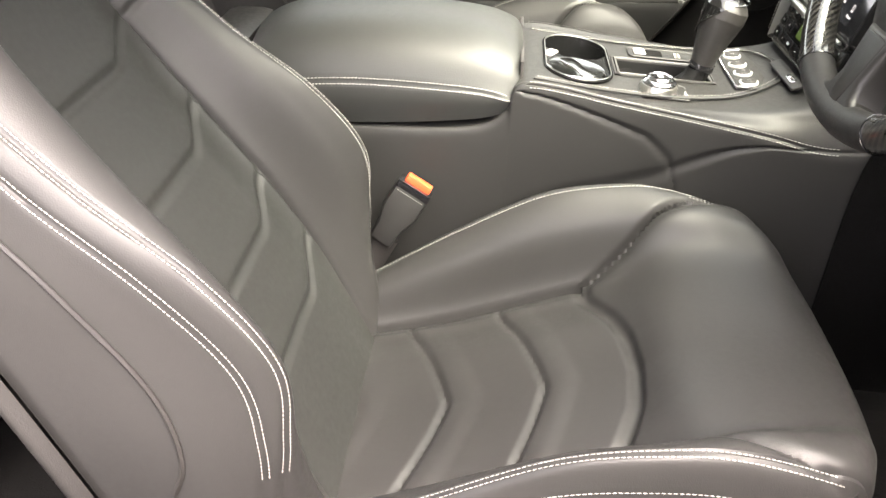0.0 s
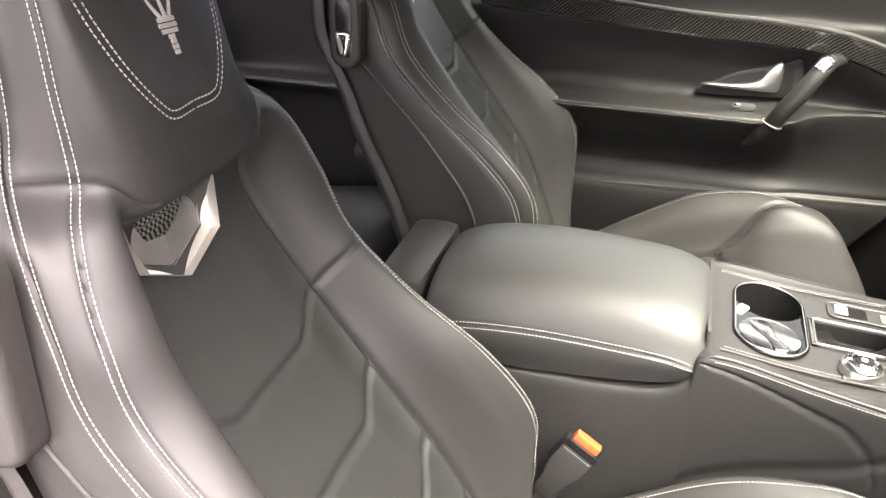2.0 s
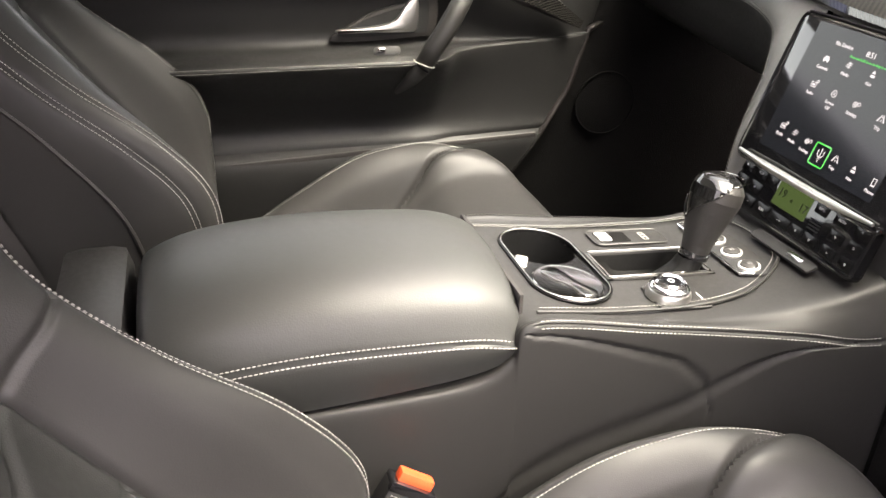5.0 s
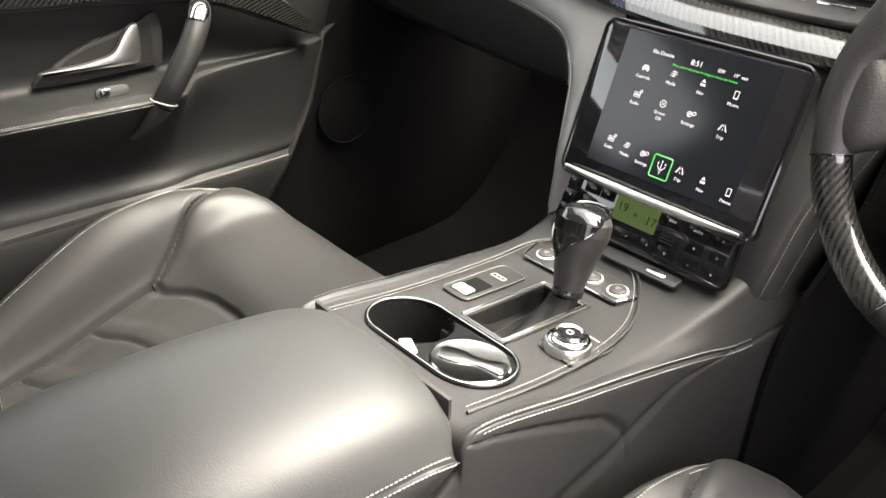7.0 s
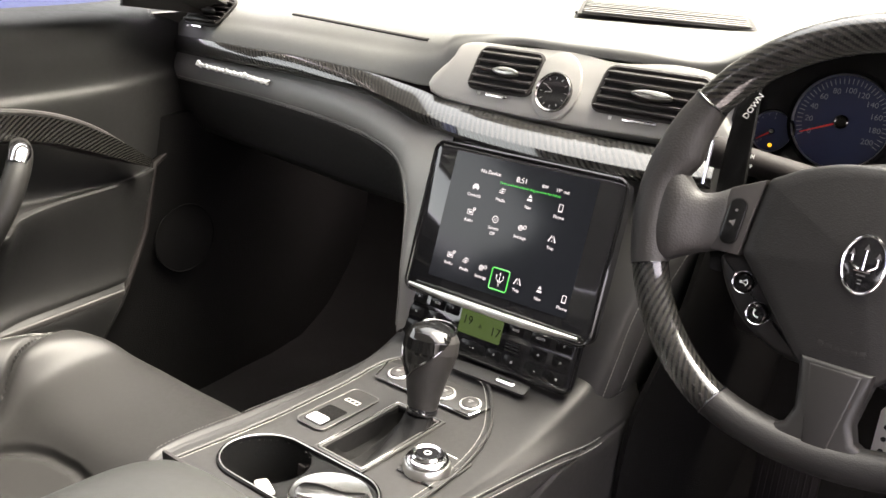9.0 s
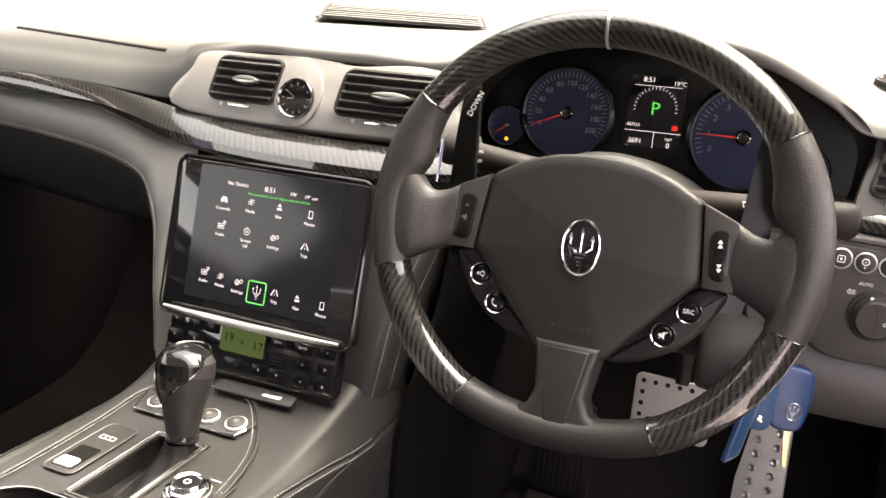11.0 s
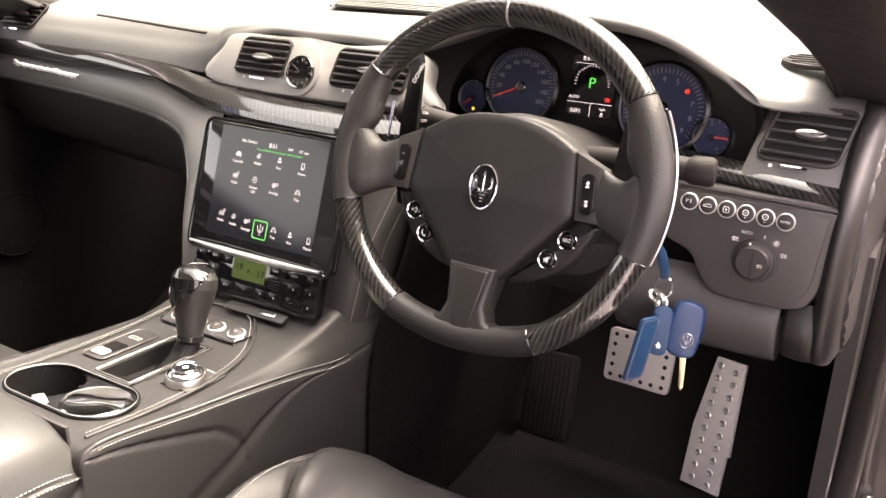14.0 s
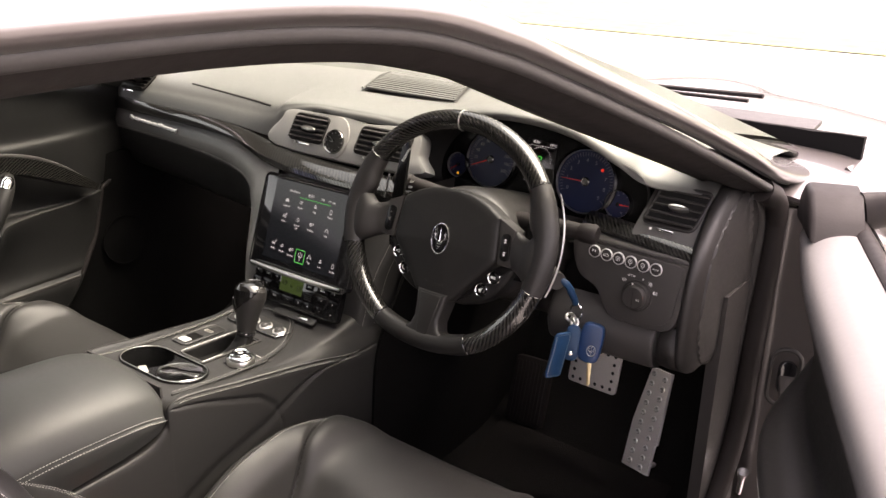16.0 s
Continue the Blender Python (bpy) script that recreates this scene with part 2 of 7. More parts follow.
def curve(pts, n, closed=False):
    p = np.asarray(pts, float)
    ts = np.arange(n) / (n if closed else n - 1)
    return basis(len(p), ts, closed) @ p


class Patch:
    """A smooth surface through a net of control points."""

    def __init__(self, net, disp=None):
        self.c = np.asarray(net, float)
        self.disp = disp

    def raw(self, us, vs):
        a, b = basis(self.c.shape[0], us), basis(self.c.shape[1], vs)
        return np.einsum("ui,ijk,vj->uvk", a, self.c, b)

    def grid(self, us, vs):
        p = self.raw(us, vs)
        if self.disp is None:
            return p
        du = np.gradient(p, axis=0)
        dv = np.gradient(p, axis=1)
        n = np.cross(du, dv)
        n /= np.linalg.norm(n, axis=2, keepdims=True) + 1e-12
        d = np.array([[self.disp(u, v) for v in vs] for u in us])
        return p + n * d[:, :, None]

    def at(self, uv, lift=0.0):
        """Points and normals along a list of (u, v)."""
        uv = np.asarray(uv, float)
        e = 0.004

        def q(u, v):
            a, b = basis(self.c.shape[0], u), basis(self.c.shape[1], v)
            return np.einsum("ni,ijk,nj->nk", a, self.c, b)

        u, v = uv[:, 0], uv[:, 1]
        p = q(u, v)
        du = q(np.clip(u + e, 0, 1), v) - q(np.clip(u - e, 0, 1), v)
        dv = q(u, np.clip(v + e, 0, 1)) - q(u, np.clip(v - e, 0, 1))
        n = np.cross(du, dv)
        n /= np.linalg.norm(n, axis=1, keepdims=True) + 1e-12
        if self.disp is not None:
            d = np.array([self.disp(a, b) for a, b in uv])
            p = p + n * d[:, None]
        return p + n * lift, n


def sheet(p):
    """A mesh from a grid of points."""
    nu, nv = p.shape[:2]
    f = [(i * nv + j, (i + 1) * nv + j, (i + 1) * nv + j + 1, i * nv + j + 1) for i in range(nu - 1) for j in range(nv - 1)]
    return Geo(p.reshape(-1, 3), f)


def surf(patch, nu=40, nv=40, thick=0.0, u0=0.0, u1=1.0, v0=0.0, v1=1.0):
    p = patch.grid(np.linspace(u0, u1, nu), np.linspace(v0, v1, nv))
    g = sheet(p)
    if thick:
        du, dv = np.gradient(p, axis=0), np.gradient(p, axis=1)
        n = np.cross(du, dv)
        n /= np.linalg.norm(n, axis=2, keepdims=True) + 1e-12
        b = sheet(p - n * thick)
        k = nu * nv
        g.v = np.vstack([g.v, b.v])
        g.f += [tuple(reversed([i + k for i in q])) for q in b.f]
        rim = [j for j in range(nv)] + [i * nv + nv - 1 for i in range(1, nu)] + [(nu - 1) * nv + j for j in range(nv - 2, -1, -1)] + [i * nv for i in range(nu - 2, 0, -1)]
        for a, c in zip(rim, rim[1:] + rim[:1]):
            g.f.append((a, c, c + k, a + k))
    return g


def frames_along(p, closed):
    t = np.roll(p, -1, 0) - np.roll(p, 1, 0) if closed else np.gradient(p, axis=0)
    t /= np.linalg.norm(t, axis=1, keepdims=True) + 1e-12
    ref = np.array((0, 0, 1.0)) if abs(t[0][2]) < 0.9 else np.array((1.0, 0, 0))
    n = ref - t[0] * (ref @ t[0])
    n /= np.linalg.norm(n)
    ns = []
    for a in t:
        n = n - a * (n @ a)
        n /= np.linalg.norm(n) + 1e-12
        ns.append(n)
    ns = np.array(ns)
    return t, ns, np.cross(t, ns)


def tube(pts, r, sides=8, closed=False, smooth=0, flat=1.0):
    """A round bar along points; r may be a list; flat squeezes it."""
    p = curve(pts, smooth, closed) if smooth else np.asarray(pts, float)
    rr = np.full(len(p), float(r)) if np.isscalar(r) else np.interp(np.linspace(0, 1, len(p)), np.linspace(0, 1, len(r)), r)
    t, n, b = frames_along(p, closed)
    a = np.linspace(0, 2 * np.pi, sides, endpoint=False)
    v = p[:, None] + rr[:, None, None] * (np.cos(a)[None, :, None] * n[:, None] + flat * np.sin(a)[None, :, None] * b[:, None])
    m = len(p)
    f = []
    for i in range(m if closed else m - 1):
        k = (i + 1) % m
        for j in range(sides):
            q = (j + 1) % sides
            f.append((i * sides + j, i * sides + q, k * sides + q, k * sides + j))
    if not closed:
        f.append(tuple(range(sides - 1, -1, -1)))
        f.append(tuple((m - 1) * sides + j for j in range(sides)))
    return Geo(v.reshape(-1, 3), f)


def ribbon(pts, prof, ups, smooth=40, wide=None):
    """A profile of (out, up) swept along points; ups: the up direction at each point."""
    p = curve(pts, smooth)
    u = curve(ups, smooth)
    t = np.gradient(p, axis=0)
    t /= np.linalg.norm(t, axis=1, keepdims=True)
    u = u - t * np.sum(u * t, axis=1, keepdims=True)
    u /= np.linalg.norm(u, axis=1, keepdims=True)
    o = np.cross(t, u)
    pr = np.asarray(prof, float)
    k = np.ones(len(p)) if wide is None else curve([(q, 0, 0) for q in wide], smooth)[:, 0]
    v = p[:, None] + pr[None, :, 0, None] * o[:, None] + pr[None, :, 1, None] * u[:, None] * k[:, None, None]
    m, k = len(p), len(pr)
    f = [(i * k + j, i * k + (j + 1) % k, (i + 1) * k + (j + 1) % k, (i + 1) * k + j) for i in range(m - 1) for j in range(k)]
    run = np.concatenate([[0], np.cumsum(np.linalg.norm(np.diff(p, axis=0), axis=1))])
    girth = np.concatenate([[0], np.cumsum(np.linalg.norm(np.diff(np.vstack([pr, pr[:1]]), axis=0), axis=1))])
    uv = [[(run[i], girth[j]), (run[i], girth[j + 1]), (run[i + 1], girth[j + 1]), (run[i + 1], girth[j])] for i in range(m - 1) for j in range(k)]
    f += [tuple(range(k - 1, -1, -1)), tuple((m - 1) * k + j for j in range(k))]
    g_ = Geo(v.reshape(-1, 3), f)
    g_.uv = uv + [[(0, 0)] * k] * 2
    return g_


def from_bm(bm):
    bm.verts.ensure_lookup_table()
    bm.verts.index_update()
    g = Geo([v.co[:] for v in bm.verts], [tuple(v.index for v in q.verts) for q in bm.faces])
    bm.free()
    return g


def box(sx, sy, sz, bevel=0.0, m=None, seg=2):
    bm = bmesh.new()
    bmesh.ops.create_cube(bm, size=1.0)
    bmesh.ops.scale(bm, vec=(sx, sy, sz), verts=bm.verts)
    if bevel:
        bmesh.ops.bevel(bm, geom=bm.edges[:], offset=bevel, segments=seg, affect="EDGES", profile=0.6)
    g = from_bm(bm)
    return g.put(m) if m is not None else g


def prism(outline, z0, z1, bevel=0.0, m=None, seg=2):
    """A flat outline of (x, y) drawn out from z0 to z1, with its upper edge rounded."""
    bm = bmesh.new()
    vs = [bm.verts.new((x, y, z0)) for x, y in outline]
    f = bm.faces.new(vs)
    if f.normal.z < 0 or sum(a[0] * b[1] - b[0] * a[1] for a, b in zip(outline, outline[1:] + outline[:1])) < 0:
        f.normal_flip()
    r = bmesh.ops.extrude_face_region(bm, geom=[f])
    top = [v for v in r["geom"] if isinstance(v, bmesh.types.BMVert)]
    bmesh.ops.translate(bm, vec=(0, 0, z1 - z0), verts=top)
    if bevel:
        s = set(top)
        es = [e for e in bm.edges if e.verts[0] in s and e.verts[1] in s]
        bmesh.ops.bevel(bm, geom=es, offset=bevel, segments=seg, affect="EDGES", profile=0.5)
    bmesh.ops.recalc_face_normals(bm, faces=bm.faces)
    g = from_bm(bm)
    return g.put(m) if m is not None else g


def rounded(w, h, r, n=5):
    """The outline of a rounded rectangle."""
    out = []
    for cx, cy, a in ((w / 2 - r, h / 2 - r, 0), (-w / 2 + r, h / 2 - r, 90), (-w / 2 + r, -h / 2 + r, 180), (w / 2 - r, -h / 2 + r, 270)):
        for k in range(n + 1):
            t = radians(a + 90 * k / n)
            out.append((cx + r * math.cos(t), cy + r * math.sin(t)))
    return out


def oval(a, b, n=24):
    return [(a * math.cos(2 * math.pi * k / n), b * math.sin(2 * math.pi * k / n)) for k in range(n)]


def lathe(prof, n=28, m=None):
    """A profile of (radius, z) turned about z."""
    k = len(prof)
    v = [(r * math.cos(2 * math.pi * i / n), r * math.sin(2 * math.pi * i / n), z) for i in range(n) for r, z in prof]
    f = [(i * k + j, ((i + 1) % n) * k + j, ((i + 1) % n) * k + j + 1, i * k + j + 1) for i in range(n) for j in range(k - 1)]
    g = Geo(v, f)
    return g.put(m) if m is not None else g


def stitches(pts, nrm, length=0.0034, gap=0.0011, r=0.00065, side=0.0, slant=0.0):
    """A row of thread stitches along points that lie on a surface with normals nrm; side shifts the row across."""
    p, n = np.asarray(pts, float), np.asarray(nrm, float)
    t = np.gradient(p, axis=0)
    t /= np.linalg.norm(t, axis=1, keepdims=True) + 1e-12
    b = np.cross(n, t)
    p = p + b * side
    d = np.concatenate([[0], np.cumsum(np.linalg.norm(np.diff(p, axis=0), axis=1))])
    g = Geo()
    vs, fs = [], []
    s = 0.0
    pick = lambda a, x: np.array([np.interp(x, d, a[:, k]) for k in range(3)])
    while s + length < d[-1]:
        a, c = pick(p, s), pick(p, s + length)
        nn, bb = pick(n, s + length / 2), pick(b, s + length / 2)
        a, c = a + bb * slant, c - bb * slant
        k = len(vs)
        mid = (a + c) / 2
        for q, w, h in ((a, 0.5, -0.3), (mid * 0.6 + a * 0.4, 1, 1), (mid * 0.6 + c * 0.4, 1, 1), (c, 0.5, -0.3)):
            vs += [q - bb * r * w, q + nn * r * 0.9 * h, q + bb * r * w]
        for i in range(3):
            o = k + i * 3
            fs += [(o, o + 3, o + 4, o + 1), (o + 1, o + 4, o + 5, o + 2)]
        s += length + gap
    return Geo(vs, fs)


def seam(patch, uvs, gapw=0.0029, n=120, both=True, lift=0.0006, r=0.00065, gap=0.0011):
    """Two rows of stitches beside a line on a patch."""
    q = curve(uvs, n)
    flat = Patch(patch.c)
    p, nn = flat.at(q, lift)
    if not both:
        return stitches(p, nn)
    return join(stitches(p, nn, side=gapw, r=r, gap=gap), stitches(p, nn, side=-gapw, r=r, gap=gap))


def text(s, size, m, thick=0.0002, align="CENTER"):
    c = bpy.data.curves.new("t", "FONT")
    c.body, c.size, c.extrude, c.align_x, c.align_y = s, size, thick, align, "CENTER"
    c.resolution_u = 3
    o = bpy.data.objects.new("t", c)
    me = o.to_mesh()
    g = Geo([v.co[:] for v in me.vertices], [tuple(p.vertices) for p in me.polygons])
    o.to_mesh_clear()
    bpy.data.objects.remove(o)
    bpy.data.curves.remove(c)
    return g.put(m)


def plane_at(o, x, up):
    """A pose whose x runs along x, y as near to up as it can, z out of the plane."""
    x = Vector(x).normalized()
    z = x.cross(Vector(up)).normalized()
    y = z.cross(x)
    return Matrix(((x.x, y.x, z.x, o[0]), (x.y, y.y, z.y, o[1]), (x.z, y.z, z.z, o[2]), (0, 0, 0, 1)))


def T(x, y, z):
    return Matrix.Translation((x, y, z))


def link_mesh(name, g, mat, angle=38):
    me = bpy.data.meshes.new(name)
    me.from_pydata(g.v.tolist(), [], g.f)
    me.polygons.foreach_set("use_smooth", [True] * len(me.polygons))
    me.set_sharp_from_angle(angle=radians(angle))
    me.materials.append(mat)
    if g.uv is not None:
        me.uv_layers.new(name="weave").data.foreach_set("uv", [c for q in g.uv for p in q for c in p])
    me.validate()
    return new(name, me)


def thing(name, at, label, category, group=""):
    ob = new(name)
    ob.location = at
    ob.empty_display_size = 0.02
    return tagged(ob, label, category, group)


def part(name, g, mat, parent, label="", angle=38, kind=""):
    ob = link_mesh(name, g, mat, angle)
    ob.parent = parent
    if parent.type == "EMPTY":
        ob.matrix_parent_inverse = Matrix.Translation(parent.location).inverted()
    if label or kind:
        tagged(ob, label, kind=kind)
    return ob


def solid(name, g, mat, label, category, kind="", angle=38, group=""):
    return tagged(link_mesh(name, g, mat, angle), label, category, group, kind)


def bumpf(x, w):
    """A soft ridge of half-width w round 0."""
    x = abs(x) / w
    return 0.0 if x >= 1 else (1 - x * x) ** 2

# ---- setting: ground, body shell, floor, glass ----
solid("ground", box(120, 120, 0.1, 0, T(0, 30, -0.05)), ASPHALT, "pale dry paved ground round the car", "ground", "structure")

solid("backdrop", box(0.2, 9.0, 1.45, 0.15, T(-3.4, 1.0, 0.80)), BLUEVAN, "blue painted flank of a vehicle parked alongside", "parked vehicle", "structure")

turf = Patch([[(x, y, 0.015) for x in (-40, -12, -4, 2, 20)] for y in (10.6, 12.0, 16.0, 45.0)], lambda u, v: 0.02 * math.sin(v * 61) * math.sin(u * 47))
gv = surf(turf, 30, 60)
gv.f = [tuple(reversed(q)) for q in gv.f]
solid("grass", gv, GRASS, "sunlit mown grass verge beyond the paving", "grass", "stuff")

floor_pan = Patch([[(x, y, z) for x in (-0.80, -0.5, -0.2, 0.0, 0.2, 0.5, 0.80)] for y, z in ((-1.5, 0.30), (-0.9, 0.24), (-0.5, 0.17), (0.3, 0.165), (0.75, 0.165), (0.95, 0.20), (1.10, 0.36), (1.16, 0.62), (1.18, 0.90))],
                  lambda u, v: 0.002 * math.sin(u * 97 + v * 41) * math.sin(v * 88))
g = surf(floor_pan, 60, 40, 0.02)
g.f = [tuple(reversed(q)) for q in g.f]
solid("floor", g, CARPET, "black carpeted car floor and footwell", "floor", "structure")

# roof: headliner inside, painted skin outside
def roof_net(dz, dx):
    return [[(x * (1 + dx) if abs(x) > 0.1 else x, y, z + dz - 0.03 * (abs(x) / 0.6) ** 3 * 1.3) for x in (-0.64 * w, -0.45 * w, -0.2 * w, 0, 0.2 * w, 0.45 * w, 0.64 * w)]
            for y, z, w in ((0.16, 1.165, 0.98), (0.05, 1.20, 1.0), (-0.3, 1.235, 1.0), (-0.6, 1.225, 0.99), (-0.8, 1.210, 0.97), (-1.0, 1.185, 0.95))]
solid("ceiling", surf(Patch(roof_net(0, 0)), 24, 24, 0.012), BOUNCELINER, "unseen headliner of the car roof, made pale to bounce light", "ceiling", "structure")
rf = thing("coupe_car", (0, 0, 0.0), "grey metallic coupe body with its door open", "car")
part("roof_skin", surf(Patch(roof_net(0.035, 0.03)), 24, 24, 0.012), PAINT, rf)
bon = Patch([[(x, y, z - 0.07 * (x / 0.8) ** 2) for x in (-0.8, -0.5, -0.2, 0, 0.2, 0.5, 0.8)] for y, z in ((2.9, 0.62), (2.5, 0.76), (2.0, 0.85), (1.5, 0.90), (1.27, 0.915))],
            lambda u, v: 0.012 * bumpf(abs(v - 0.5) - 0.2, 0.09))
part("bonnet", surf(bon, 40, 60, 0.012), PAINT, rf)
for s in (-1, 1):
    wing = Patch([[(s * x, y, z) for x, z in ((0.80, 0.25), (0.93, 0.40), (0.95, 0.62), (0.90, 0.78), (0.80, 0.85 - 0.12 * (y - 1.2)))] for y in (1.05, 1.4, 1.9, 2.4, 2.8)])
    g = surf(wing, 20, 20, 0.01)
    part("front_wing", g, PAINT, rf)
    qp = Patch([[(s * x, y, z) for x, z in ((0.90, 0.2), (0.95, 0.5), (0.90, 0.78), (0.80, 0.90))] for y in (-0.75, -1.2, -1.6, -2.0)])
    part("rear_wing", surf(qp, 16, 16, 0.01), PAINT, rf)
    # front pillar, roof rail and rear pillar in one sweep: painted outside, trimmed inside
    rail = [(s * 0.765, 0.97, 0.845), (s * 0.735, 0.72, 0.915), (s * 0.70, 0.42, 1.035), (s * 0.672, 0.16, 1.135), (s * 0.655, -0.10, 1.178), (s * 0.65, -0.40, 1.188), (s * 0.65, -0.80, 1.16), (s * 0.66, -1.2, 1.06), (s * 0.70, -1.6, 0.93)]
    if s > 0:
        break
    part("pillar_skin", tube([(x + s * 0.016, y, z + 0.050) for x, y, z in rail], 0.026, 14, smooth=60, flat=1.2), PAINT, rf)
    part("pillar_trim", tube(rail, [0.042, 0.036, 0.032, 0.028, 0.026, 0.026, 0.026, 0.05, 0.06], 14, smooth=60), FLEECE if s < 0 else RUBBER, rf, "dark pillar and roof rail lining")
    # lining of the front pillar on its windscreen side
    lin = []
    for y in (0.95, 0.85, 0.65, 0.45, 0.25, 0.12):
        xi, zi = 0.713 - (0.85 - y) * 0.21, 0.842 + (0.85 - y) * 0.393
        xo, zo = (float(np.interp(-y, [-q[1] for q in rail], [q[k] for q in rail])) for k in (0, 2))
        xo = abs(xo)
        lin.append([(s * (xi + 0.004), y + 0.012, zi + 0.006), (s * xi, y, zi), (s * (xi * 0.6 + xo * 0.4), y - 0.010, zi * 0.6 + zo * 0.4 - 0.006), (s * xo, y, zo - 0.010)])
    part("pillar_lining", surf(Patch(lin), 30, 14, 0.006), FLEECE if s < 0 else RUBBER, rf, "dark front pillar lining")
    part("door_seal", tube([(x + s * 0.030, y, z + 0.002) for x, y, z in rail[:8]], 0.022, 12, smooth=70), RUBBER, rf, "black rubber door seal")
    part("seal_lip", tube([(x + s * 0.044, y, z + 0.030) for x, y, z in rail[:8]], 0.008, 8, smooth=70), RUBBER, rf)
# driver's side: y, foot of the trim, middle of the seal, gap, drip line; fitted to the camera's view
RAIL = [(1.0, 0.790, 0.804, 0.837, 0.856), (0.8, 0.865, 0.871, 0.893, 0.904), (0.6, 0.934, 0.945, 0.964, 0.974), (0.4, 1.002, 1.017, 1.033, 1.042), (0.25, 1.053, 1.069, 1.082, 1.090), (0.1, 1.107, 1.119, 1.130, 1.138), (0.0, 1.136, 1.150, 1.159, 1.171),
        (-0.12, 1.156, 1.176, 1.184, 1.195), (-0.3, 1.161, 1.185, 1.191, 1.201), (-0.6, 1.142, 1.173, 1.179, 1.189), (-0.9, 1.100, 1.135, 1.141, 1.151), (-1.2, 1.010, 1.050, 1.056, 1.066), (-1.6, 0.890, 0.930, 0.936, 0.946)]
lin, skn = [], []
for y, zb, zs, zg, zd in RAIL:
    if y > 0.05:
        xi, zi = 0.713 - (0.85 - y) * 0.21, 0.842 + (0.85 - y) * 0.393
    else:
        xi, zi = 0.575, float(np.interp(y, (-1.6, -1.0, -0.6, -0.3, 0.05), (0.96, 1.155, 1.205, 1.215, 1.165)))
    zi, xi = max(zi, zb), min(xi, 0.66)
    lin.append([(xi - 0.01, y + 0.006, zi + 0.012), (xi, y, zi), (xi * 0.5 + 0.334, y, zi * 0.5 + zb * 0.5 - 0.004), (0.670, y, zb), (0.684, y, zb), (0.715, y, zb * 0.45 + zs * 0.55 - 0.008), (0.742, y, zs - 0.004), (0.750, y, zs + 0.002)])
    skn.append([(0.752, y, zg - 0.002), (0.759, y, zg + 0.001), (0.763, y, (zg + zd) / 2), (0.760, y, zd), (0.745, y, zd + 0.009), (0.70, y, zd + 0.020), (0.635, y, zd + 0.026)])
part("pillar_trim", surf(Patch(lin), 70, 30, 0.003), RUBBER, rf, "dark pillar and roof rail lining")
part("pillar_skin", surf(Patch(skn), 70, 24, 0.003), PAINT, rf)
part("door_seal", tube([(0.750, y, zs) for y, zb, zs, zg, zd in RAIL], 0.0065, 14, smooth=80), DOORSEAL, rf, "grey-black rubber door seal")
# Black bar laid in for the shade of the gap above the seal.
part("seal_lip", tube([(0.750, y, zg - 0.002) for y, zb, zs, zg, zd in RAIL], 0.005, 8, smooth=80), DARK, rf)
part("sill", box(0.16, 1.9, 0.13, 0.02, T(0.80, 0.0, 0.17)), PAINT, rf)
part("sill_trim", box(0.10, 1.7, 0.02, 0.008, T(0.76, -0.05, 0.245)), PLASTIC, rf)
cor = Patch([[(0.60, y, z + 0.012), (0.70, y, z + 0.006), (0.78, y, z), (0.85, y, z - 0.018), (0.905, y, z - 0.06), (0.935, y, z - 0.16)] for y, z in ((0.835, 0.850), (0.90, 0.856), (1.05, 0.860), (1.35, 0.850))])
part("wing_corner", surf(cor, 20, 20, 0.006), PAINT, rf)
part("bulkhead", box(1.5, 0.03, 0.70, 0.01, T(0, 1.2, 0.47)), PLASTIC, rf)
part("cowl", box(1.40, 0.10, 0.012, 0.005, pose(0, 1.22, 0.892, 8)), PLASTIC, rf, "black cowl panel under the windscreen")
for x0, x1 in ((-0.55, 0.05), (0.0, 0.6)):
    part("wiper", join(tube([(x0, 1.25, 0.922), (x1, 1.19, 0.948)], 0.005, 6), tube([(x0 + 0.02, 1.20, 0.925), (x1 - 0.02, 1.165, 0.940)], 0.004, 6)), RUBBER, rf)
ws = Patch([[(x * w, y + 0.10 * (1 - (x / 0.7) ** 2), z) for x in (-0.72, -0.4, 0, 0.4, 0.72)] for y, z, w in ((1.06, 0.885, 1.0), (0.6, 1.03, 0.95), (0.10, 1.18, 0.90))])
solid("window_1", surf(ws, 16, 16), GLASS, "clear raked windscreen", "windscreen", "structure")
sw = Patch([[(-0.745, 0.80, 0.86), (-0.75, 0.3, 0.905), (-0.76, -0.3, 0.93), (-0.76, -0.75, 0.95)], [(-0.725, 0.70, 0.92), (-0.70, 0.3, 1.0), (-0.70, -0.3, 1.06), (-0.70, -0.75, 1.05)], [(-0.72, 0.66, 0.935), (-0.685, 0.2, 1.11), (-0.67, -0.3, 1.17), (-0.67, -0.75, 1.145)]])
solid("window_2", surf(sw, 12, 16), GLASS, "clear passenger side window", "window", "structure")

solid("trim_sail", prism([(0.535, 0.905), (0.80, 0.868), (0.80, 0.915), (0.70, 0.950), (0.545, 1.005)], -0.003, 0.003, 0.002, plane_at((-0.732, 0, 0), (0, 1, 0), (0, 0, 1))), PLASTIC, "black plate in the front corner of the passenger window", "trim", "structure")

rw = Patch([[(x * w, y - 0.05 * (1 - (x / 0.6) ** 2), z) for x in (-0.62, -0.3, 0, 0.3, 0.62)] for y, z, w in ((-1.0, 1.18, 0.95), (-1.35, 1.08, 0.98), (-1.75, 0.94, 1.05))])
